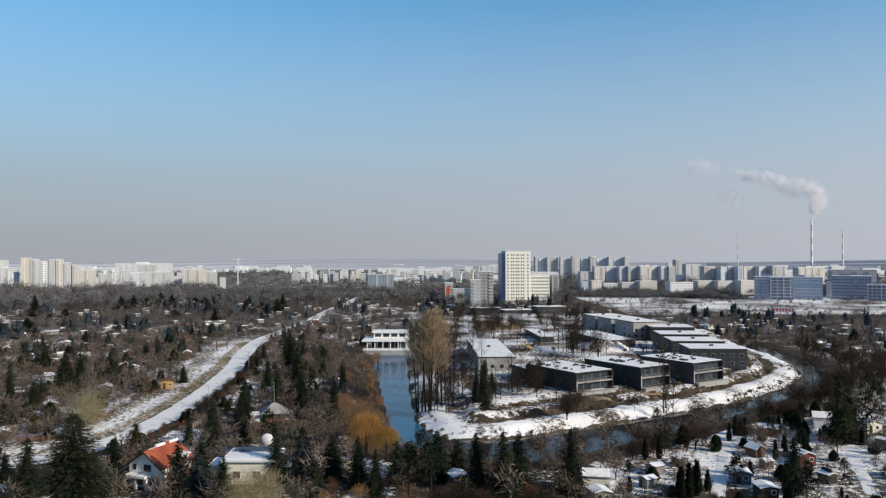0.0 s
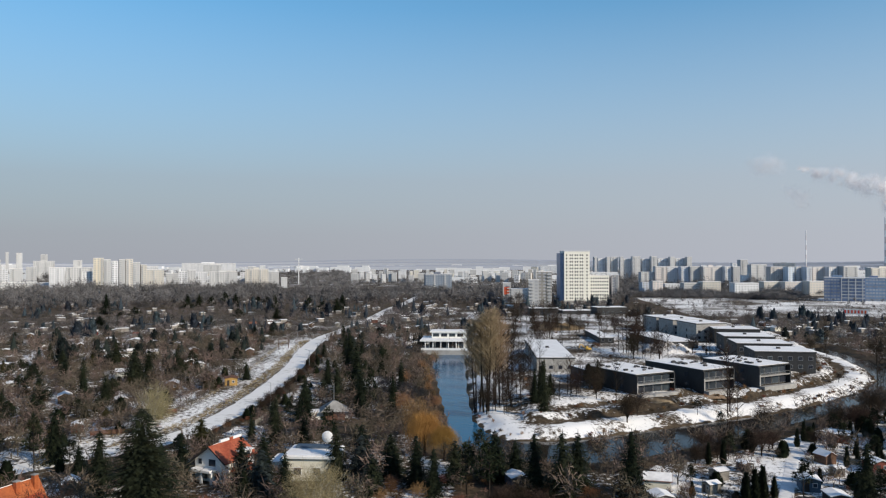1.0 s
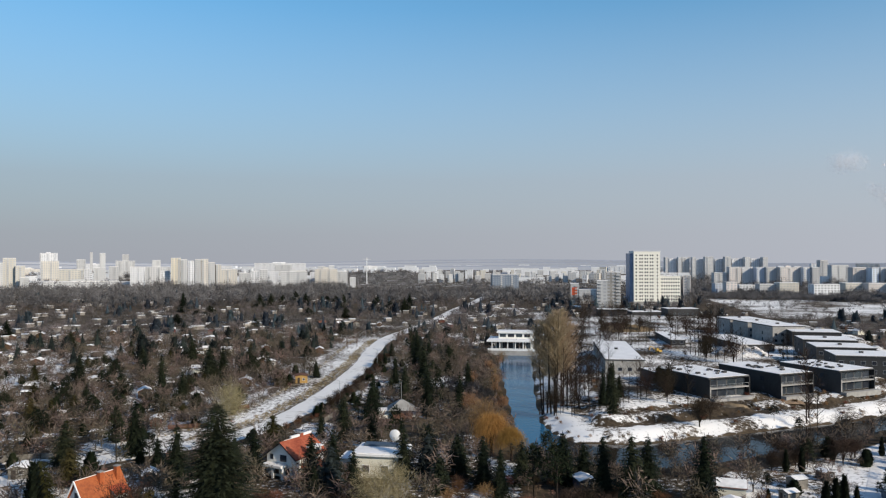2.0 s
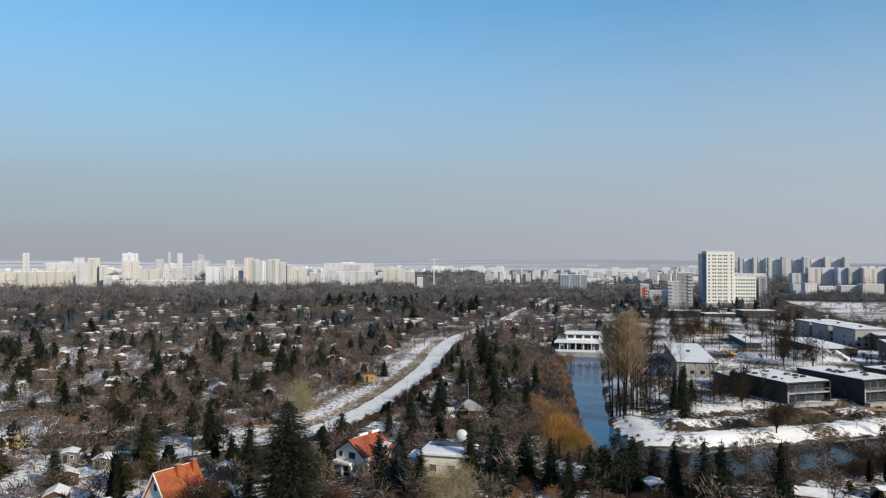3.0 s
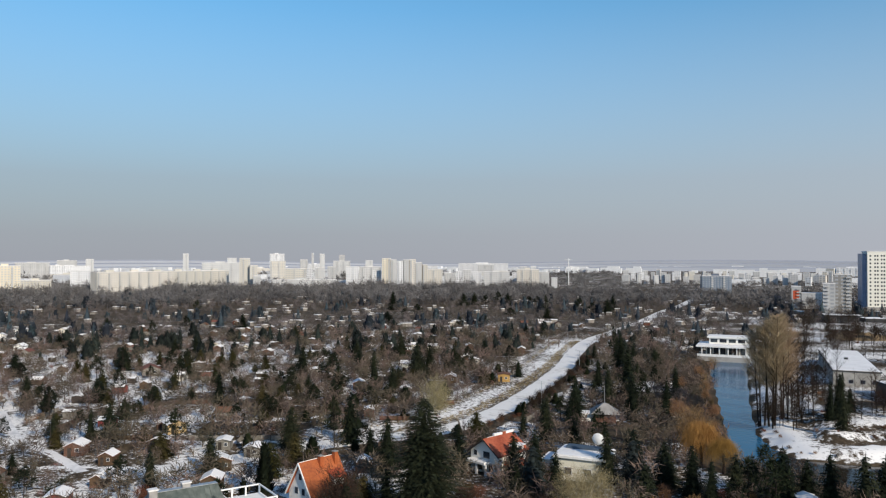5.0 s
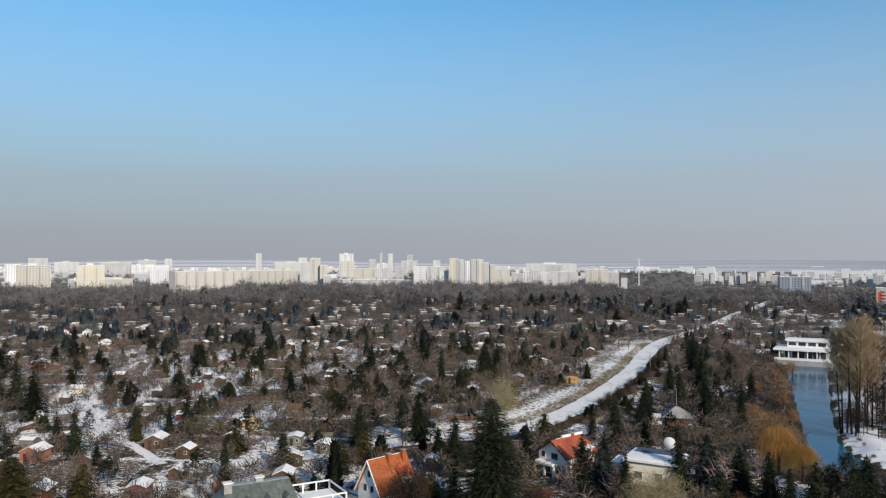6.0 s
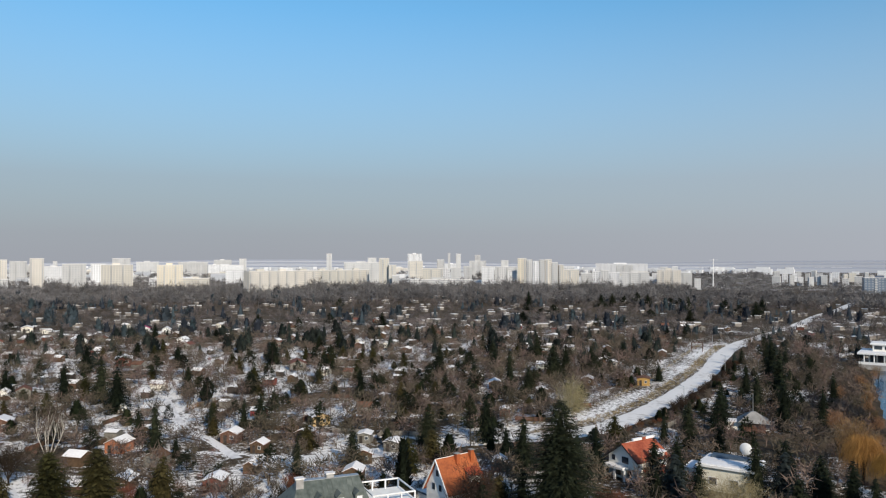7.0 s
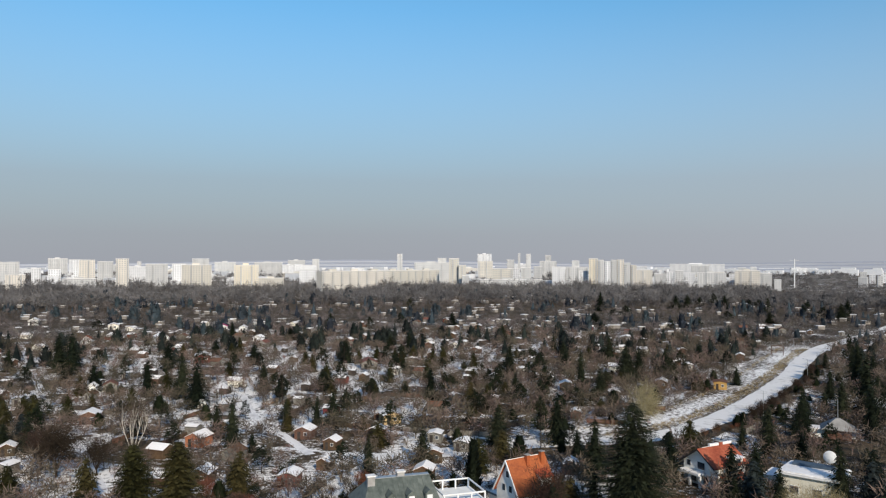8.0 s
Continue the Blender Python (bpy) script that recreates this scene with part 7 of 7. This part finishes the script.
def plume(x, y, z, way, flecks, seed, size=1.5):
    """A drifting cloud of tiny flecks, gathered in puffs along its way: (to the side, up, radius)."""
    rng, V, F = random.Random(seed), [], []
    side = [w[0] for w in way], [w[1] for w in way], [w[2] for w in way]
    steps = list(range(len(way)))
    puffs = []
    for k in range(110):
        s = (k + rng.random()) / 110 * (len(way) - 1)
        u, v, r = (float(np.interp(s, steps, q)) for q in side)
        a, b = rng.uniform(0, 6.2832), math.sqrt(rng.random()) * 0.72
        puffs.append((u + r * b * math.cos(a), v + r * b * math.sin(a), rng.uniform(-0.6, 0.6) * r, r * rng.uniform(0.26, 0.5)))
    weight = np.cumsum([p[3] ** 1.9 for p in puffs])
    for k in range(flecks):
        u, v, w, r = puffs[min(len(puffs) - 1, int(np.searchsorted(weight, rng.random() * weight[-1])))]
        u, v, w = u + rng.gauss(0, 0.6) * r, v + rng.gauss(0, 0.6) * r, w + rng.gauss(0, 0.6) * r
        c = Vector((x + 0.9 * u + 0.44 * w, y - 0.44 * u + 0.9 * w, z + v))
        n = Vector((rng.gauss(0, 1), rng.gauss(0, 1), rng.gauss(0, 1))).normalized()
        e = n.orthogonal().normalized() * size * rng.uniform(0.35, 0.7)
        f = n.cross(e)
        b = len(V)
        V += [tuple(c + e), tuple(c + f), tuple(c - e), tuple(c - f)]
        F.append((b, b + 1, b + 2, b + 3))
    me = bpy.data.meshes.new("steam_plume")
    me.from_pydata(V, [], F)
    me.materials.append(M["steam"])
    tagged(new("steam_plume", me), "pale drifting plume of steam from a smokestack", "steam", kind="stuff")


plume(1446, 2972, 200, ((0, 2, 9), (6, 28, 24), (14, 58, 36), (4, 100, 44), (-50, 112, 48), (-115, 135, 44), (-185, 160, 36), (-250, 178, 28), (-300, 192, 18)), 42000, 5)
plume(1190, 3079, 195, ((-4, 45, 16), (-14, 85, 40), (-40, 105, 36), (-80, 120, 24)), 3500, 6)
plume(1040, 3146, 405, ((70, 0, 34), (20, 12, 52), (-20, 4, 44)), 6500, 7)


# ---- gardens, near part: single trees and sheds ----
def road_x(y):
    return float(np.interp(y, [r[1] for r in ROAD], [r[0] for r in ROAD]))


def zone(x, y):
    if cell(IN_WATER, x, y) or cell(IN_HEAD, x, y) or cell(TO_WATER, x, y) < 2.0 or cell(TO_ROAD, x, y) < 7.5:
        return ""
    if cell(TO_WATER, x, y) < 20:
        return "bank"
    side = road_x(y)
    if 178 < y and side < x < -5:
        return "road_edge" if x - side < 18 and y < 330 else "wood"
    if 178 < y < 420 and side - (16 if y < 300 else 22) < x <= side:
        return "verge"
    if x > -66 and y < 205:
        return "right" if x > 36 else "bank"
    if x > 90:
        return "right_far"
    if x < -60:
        return "left"
    return "wood"


MIX = {
    # zone: kinds, gap in metres, least and greatest size
    "wood": ("round_b round_c round_a round_b shrub_a round_c fruit_b shrub_b pine_a spruce_a round_c round_a round_b fruit_c round_a spruce_b", 3.9, 0.55, 1.05),
    "road_edge": ("shrub_a yew shrub_a fruit_b shrub_b round_c fruit_c", 2.6, 0.4, 0.7),
    "verge": ("shrub_c shrub_a shrub_c", 8.0, 0.4, 0.9),
    "bank": ("round_c shrub_b round_c shrub_a fruit_c shrub_b fruit_a shrub_a fruit_c round_c", 2.7, 0.6, 1.1),
    "right": ("fruit_a fruit_b fruit_a shrub_a fruit_b shrub_b round_c shrub_a yew shrub_c fruit_c shrub_b yew fruit_b round_c thuja_b fruit_c pine_b", 2.45, 0.45, 0.85),
    "right_far": ("round_a round_c fruit_a pine_b spruce_a round_b shrub_a pine_a fruit_c round_c fruit_b round_a", 3.6, 0.6, 1.1),
    "left": ("fruit_a fruit_b fruit_c fruit_c shrub_a shrub_b round_c shrub_c fruit_c round_a round_c round_a fruit_b shrub_b round_c shrub_a fruit_a yew fruit_c shrub_b "
             "fruit_a round_c shrub_c fruit_b fruit_c round_c round_a fruit_b round_b fruit_c round_a spruce_c shrub_b round_c fruit_a pine_b", 2.9, 0.5, 1.05),
}
REST = {}


def fences():
    """Board and wire fences along the garden plots, panel by panel, and clipped dry hedges."""
    rng = random.Random(90)
    a = radians(24)
    ux, uy = math.cos(a), math.sin(a)
    boards = Geo()
    front = []
    for k in range(9):
        x0 = -1.25 + k * 0.28
        front += [(x0, -0.03), (x0 + 0.22, -0.03), (x0 + 0.22, 0.0), (x0 + 0.27, 0.0)]
    boards.slab(front + [(1.26, 0.03), (-1.25, 0.03)], 0.1, 1.3)
    panel = {m: boards.mesh("panel", m) for m in ("wood_brown", "wood_grey", "wood_dark")}
    post = Geo().box(-0.06, 0.06, -0.06, 0.06, -0.3, 1.45).mesh("post", "wood_dark")
    hedge = Geo()
    for k in range(620):
        p = Vector((rng.uniform(-5, 5), rng.uniform(-0.5, 0.5), rng.uniform(0.1, 1.5)))
        hedge.sliver(p, (vec(rng) + Vector((0, 0, 0.8))).normalized(), 0.5, 0.045, rng)
    hedges = {m: hedge.mesh("hedge", m) for m in ("twig_tan", "needles", "twig_brown")}
    n = 0
    for k in range(3000):
        r, b = math.sqrt(rng.uniform(118 ** 2, 260 ** 2)), rng.uniform(-31, 71)
        x, y = -math.sin(radians(b)) * r, math.cos(radians(b)) * r
        u, v = (x * ux + y * uy) / 13, (y * ux - x * uy) / 24
        along = n % 2 == 0
        if along:
            u = round(u)
        else:
            v = round(v) + 0.06
        x, y = u * 13 * ux - v * 24 * uy, u * 13 * uy + v * 24 * ux
        rot = 24 + (90 if along else 0)
        if zone(x, y) not in ("left", "right") or not TAKEN.free(x, y, 2.5):
            continue
        if n % 3 == 2:
            ob = new("hedge", hedges[("twig_tan", "needles", "twig_brown")[n // 3 % 3]])
            ob.matrix_basis = pose(x, y, 0, 0, 0, rot)
            tagged(ob, ("straw-coloured", "dark evergreen", "bare brown")[n // 3 % 3] + " clipped hedge between garden plots", "hedge", "garden hedges")
        else:
            m = ("wood_brown", "wood_grey", "wood_dark")[n % 5 % 3]
            ob = thing("fence", "weathered board fence between snowy garden plots", "fence", x, y, 0, rot, "garden fences")
            for j in range(4):
                part("panel", panel[m], "", ob, at=pose(-3.9 + 2.6 * j, 0, 0))
                part("post", post, "", ob, at=pose(-5.2 + 2.6 * j, 0, 0))
        TAKEN.append((x, y, 1.0))
        n += 1
        if n >= 66:
            break


def garden():
    """Single sheds and trees in the near plots; what lies past the first few hundred of a kind is kept for the joined woods."""
    rng, sheds, spots = random.Random(2024), [], []
    for k in range(9000):
        r, a = (math.sqrt(rng.uniform(112 ** 2, 560 ** 2)), rng.uniform(-33, 73)) if k > 120 else (math.sqrt(rng.uniform(145 ** 2, 240 ** 2)), rng.uniform(-32, -10))
        x, y = -math.sin(radians(a)) * r, math.cos(radians(a)) * r
        zn = zone(x, y)
        if zn not in ("left", "right", "right_far", "wood") or (zn == "wood" and rng.random() < 0.8) or len(sheds) >= 250 or (zn == "left" and 178 < y < 420 and x > road_x(y) - 25) or not TAKEN.free(x, y, 3.6):
            continue
        kind = rng.choice("s_brown s_grey s_cream s_dark s_brown s_red s_dark s_rust s_grey s_brown s_grey s_dark s_grey s_brown s_cream s_rust s_dark s_brown".split()[:14 if zn.startswith("right") else 18])
        if kind == "s_cream" and r < 230:
            kind = "s_brown"
        if zn == "right":
            kind = rng.choice(("s_dark", "s_grey", "s_brown", "s_dark", "s_grey"))
        shed(kind, x, y, 24 + rng.choice((0, 90, 180, 270)) + rng.uniform(-8, 8), rng.uniform(0.52, 0.74) if zn == "right" else rng.uniform(0.66, 0.95))
        sheds.append((x, y))
    for k in range(120000):
        r, a = math.sqrt(rng.uniform(100 ** 2, 470 ** 2)), rng.uniform(-33, 73)
        x, y = -math.sin(radians(a)) * r, math.cos(radians(a)) * r
        zn = zone(x, y)
        if not zn:
            continue
        kinds, gap, lo, hi = MIX[zn]
        if zn in ("left", "right") and noise.noise(Vector((x * 0.05, y * 0.05, 2.0))) > 0.10 and not -175 < x < -60 and rng.random() < 0.75:
            continue
        gap *= 1.0 + 0.0015 * max(0, r - 200)
        if zn == "bank" and y < 172 and -36 < x < -8:
            gap *= 1.3
        if zn == "left" and -185 < x and 178 < y < 420:
            gap *= 0.84
        if not TAKEN.free(x, y, gap - 2.0):
            continue
        spots.append((r, x, y, rng.choice(kinds.split()), rng.uniform(lo, hi)))
        if zn == "left" and r > 300 and int(x * 13 + y * 7) % 37 == 0:
            spots[-1] = spots[-1][:3] + (("pine_b", "spruce_a", "pine_b")[int(x + y) % 3], 0.95)
        if zn == "left" and spots[-1][3][:3] in ("spr", "pin"):
            spots[-1] = spots[-1][:4] + (spots[-1][4] * 1.2,)
        TAKEN.append((x, y, 2.0))
    count = {}
    for r, x, y, kind, size in sorted(spots):
        name = KINDS[kind][3]
        count[name] = count.get(name, 0) + 1
        if count[name] <= (125 if name == "shrub" else 290 if name == "fruit_tree" else 130 if name == "deciduous_tree" else 110):
            plant(kind, x, y, size, size * rng.uniform(0.75, 1.15))
        else:
            REST.setdefault(kind.split("_")[0], []).append((x, y, size))


fences()
garden()


def verge_grass():
    """Dry tussocks in rows along the lane's verge."""
    rng, g = random.Random(8), Geo()
    for k in range(1500):
        y = rng.uniform(180, 420)
        x = road_x(y) - rng.choice((5.5, 6.5, 7.5, 8.5, 17)) - rng.uniform(-0.9, 0.9)
        for j in range(6):
            d = (vec(rng, 0.8) + Vector((0, 0, 1))).normalized()
            g.sliver(Vector((x + rng.uniform(-0.3, 0.3), y + rng.uniform(-0.3, 0.3), gz(x, y))), d, rng.uniform(0.3, 0.75), 0.05, rng)
    lone("dry_grass", g, "dry_grass", "tan dry grass tussocks along the snowy verge", "grass", "stuff")


verge_grass()


# ---- far gardens and woods, joined ----
def far_stuff(name, mat, label, protos, spots, seed):
    """Many small copies of a few tree shapes in one mesh, with a tone for each tree."""
    rng = np.random.default_rng(seed)
    shapes = []
    for T, C in protos:
        v, f = np.array(C.v + T.v), [q for q in C.f] + [tuple(i + len(C.v) for i in q) for q in T.f]
        tri = [t for q in f for t in ((q[0], q[i], q[i + 1]) for i in range(1, len(q) - 1))]
        shapes.append((v, np.array(tri)))
    if not spots:
        return None
    V, F, tones, k = [], [], [], 0
    for x, y, s in spots:
        v, f = shapes[rng.integers(len(shapes))]
        a = rng.uniform(0, 6.283)
        c, n = math.cos(a), math.sin(a)
        w = np.stack([(v[:, 0] * c - v[:, 1] * n) * s + x, (v[:, 0] * n + v[:, 1] * c) * s + y, v[:, 2] * s * rng.uniform(0.85, 1.15)], 1)
        V.append(w)
        F.append(f + k)
        tones.append(np.full(len(v), rng.random(), np.float32))
        k += len(v)
    V, F, tones = np.concatenate(V), np.concatenate(F), np.concatenate(tones)
    me = bpy.data.meshes.new(name)
    me.vertices.add(len(V))
    me.vertices.foreach_set("co", V.ravel().astype(np.float32))
    me.loops.add(F.size)
    me.loops.foreach_set("vertex_index", F.ravel().astype(np.int32))
    me.polygons.add(len(F))
    me.polygons.foreach_set("loop_start", np.arange(0, F.size, 3, dtype=np.int32))
    me.update(calc_edges=True)
    me.validate()
    me.attributes.new("tone", "FLOAT", "POINT").data.foreach_set("value", tones)
    me.materials.append(M[mat])
    return tagged(new(name, me), label, "trees", kind="stuff")


def far_spots(n, r0, r1, seed, lo, hi, keep=lambda x, y: True):
    rng, out = random.Random(seed), []
    while len(out) < n:
        r, a = math.sqrt(rng.uniform(r0 ** 2, r1 ** 2)), rng.uniform(-33, 73)
        x, y = -math.sin(radians(a)) * r, math.cos(radians(a)) * r
        if r < 900 and (cell(IN_WATER, x, y) or cell(IN_HEAD, x, y) or cell(TO_ROAD, x, y) < 5) or not keep(x, y):
            continue
        out.append((x, y, rng.uniform(lo, hi) * (0.85 + 0.45 * noise.noise(Vector((x * 0.02, y * 0.02, 9))))))
    return out


def open_field(x, y):
    return not (x > 140 and 600 < y < 960)


small_bare = [fuzzy_tree(400 + k, 4.8, 2.5, 125, 1.2, 0.066, 0.10, 2, 0.10) for k in range(6)]
small_shrub = [fuzzy_tree(410 + k, 4.4, 2.4, 60, 1.3, 0.10, 0.04, 0, 0.10) for k in range(5)]
small_fir = [spruce_tree(420 + k, 8.5, 3.6, 10, 8, 0.05, 0.25, 1.1) for k in range(3)] + [leafy_column(426 + k, 7, 3.0, 200, 1.0, 0.45) for k in range(2)]
small_column = [leafy_column(430, 6, 1.9, 110, 0.95)]


def rest(*kinds, size=1.0):
    return [(x, y, s * size) for k in kinds for x, y, s in REST.get(k, [])]


far_stuff("garden_trees", "mid_brown", "brown leafless trees of the middle gardens", small_bare, rest("fruit", size=0.9) + rest("round", "tall", size=1.55), 11)
far_stuff("garden_shrubs", "mid_red", "reddish leafless shrubs of the middle gardens", small_shrub, rest("shrub", size=0.55), 12)
far_stuff("garden_conifers", "mid_green", "dark conifers of the middle gardens", small_fir, rest("spruce", "pine", size=0.95), 13)
far_stuff("garden_evergreens", "mid_green", "dark evergreen bushes of the middle gardens", small_column, rest("thuja", "yew", size=0.7), 14)
mini_bare = [fuzzy_tree(440 + k, 6.5, 3.3, 80, 1.8, 0.12, 0.06, 0, 0.12) for k in range(5)]
mini_bush = [leafy_column(460 + k, 7, 3.0, 60, 1.9, 0.5) for k in range(3)]
mini_fir = [spruce_tree(450 + k, 9, 3.4, 5, 5, 0.05, 0.25, 1.3) for k in range(3)]
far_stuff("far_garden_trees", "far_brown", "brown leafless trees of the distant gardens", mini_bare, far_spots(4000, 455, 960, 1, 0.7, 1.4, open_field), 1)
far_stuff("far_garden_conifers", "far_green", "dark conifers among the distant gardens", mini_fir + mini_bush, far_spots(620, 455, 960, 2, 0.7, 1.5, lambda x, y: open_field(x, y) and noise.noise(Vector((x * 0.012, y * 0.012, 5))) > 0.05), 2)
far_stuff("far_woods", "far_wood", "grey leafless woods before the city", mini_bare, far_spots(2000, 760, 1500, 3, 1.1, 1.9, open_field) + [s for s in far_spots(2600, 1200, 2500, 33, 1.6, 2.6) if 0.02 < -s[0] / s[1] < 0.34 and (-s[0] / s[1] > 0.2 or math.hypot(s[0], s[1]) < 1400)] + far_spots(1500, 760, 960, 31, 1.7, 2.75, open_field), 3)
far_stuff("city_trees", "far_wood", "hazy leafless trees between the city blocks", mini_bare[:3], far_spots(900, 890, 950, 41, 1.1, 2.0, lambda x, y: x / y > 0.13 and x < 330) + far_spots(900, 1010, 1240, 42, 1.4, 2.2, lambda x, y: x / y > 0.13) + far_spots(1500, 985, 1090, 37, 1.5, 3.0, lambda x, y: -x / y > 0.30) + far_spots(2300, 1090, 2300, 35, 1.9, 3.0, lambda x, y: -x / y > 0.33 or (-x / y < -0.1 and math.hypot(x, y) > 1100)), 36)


def field_growth():
    """Sparse bushes on the snow field behind the headland."""
    rng = random.Random(64)
    return [(rng.uniform(150, 560), rng.uniform(605, 955), rng.uniform(0.35, 0.9)) for k in range(420)]


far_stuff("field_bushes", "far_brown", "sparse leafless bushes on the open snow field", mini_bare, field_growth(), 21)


def far_sheds():
    g, wl, rng = Geo(), Geo(), random.Random(9)
    for x, y, s in far_spots(520, 480, 980, 6, 0.7, 1.1, open_field):
        w, d = 2.4 * s, 3.0 * s
        a = rng.uniform(0, 3.14)
        c, e = math.cos(a), math.sin(a)
        turn = lambda p, q: [(x + i * c - j * e, y + i * e + j * c) for i, j in ((-p, -q), (p, -q), (p, q), (-p, q))]
        wl.slab(turn(w, d), 0, 2.2)
        g.slab(turn(w + 0.2, d + 0.2), 2.204, 2.45)
    lone("far_shed_walls", wl, "wood_grey", "walls of distant garden sheds among the trees", "sheds", "stuff")
    lone("far_shed_roofs", g, "snow", "snowy roofs of distant garden sheds among the trees", "sheds", "stuff")


far_sheds()


def distance():
    """Low wooded rises under the horizon, with the haze put into their colour."""
    rng = np.random.default_rng(4)
    for r, h, name in ((2900, 17, "far_ridge"), (3600, 27, "far_ridge"), (4700, 38, "far_ridge")):
        g = Geo()
        n = 420
        for k in range(n + 1):
            a = radians(-48 + 140 * k / n)
            top = h * (0.7 + 0.3 * math.sin(k * 0.05) + 0.04 * rng.random())
            for rr, z in ((r, -1), (r + 8, top * 0.8), (r + 30, top), (r + 90, top * 0.5)):
                g.v.append((-math.sin(a) * rr, math.cos(a) * rr, z))
        for k in range(n):
            for j in range(3):
                g.f.append((k * 4 + j, k * 4 + j + 1, k * 4 + j + 5, k * 4 + j + 4))
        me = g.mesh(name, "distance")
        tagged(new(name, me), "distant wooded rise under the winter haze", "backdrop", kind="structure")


distance()
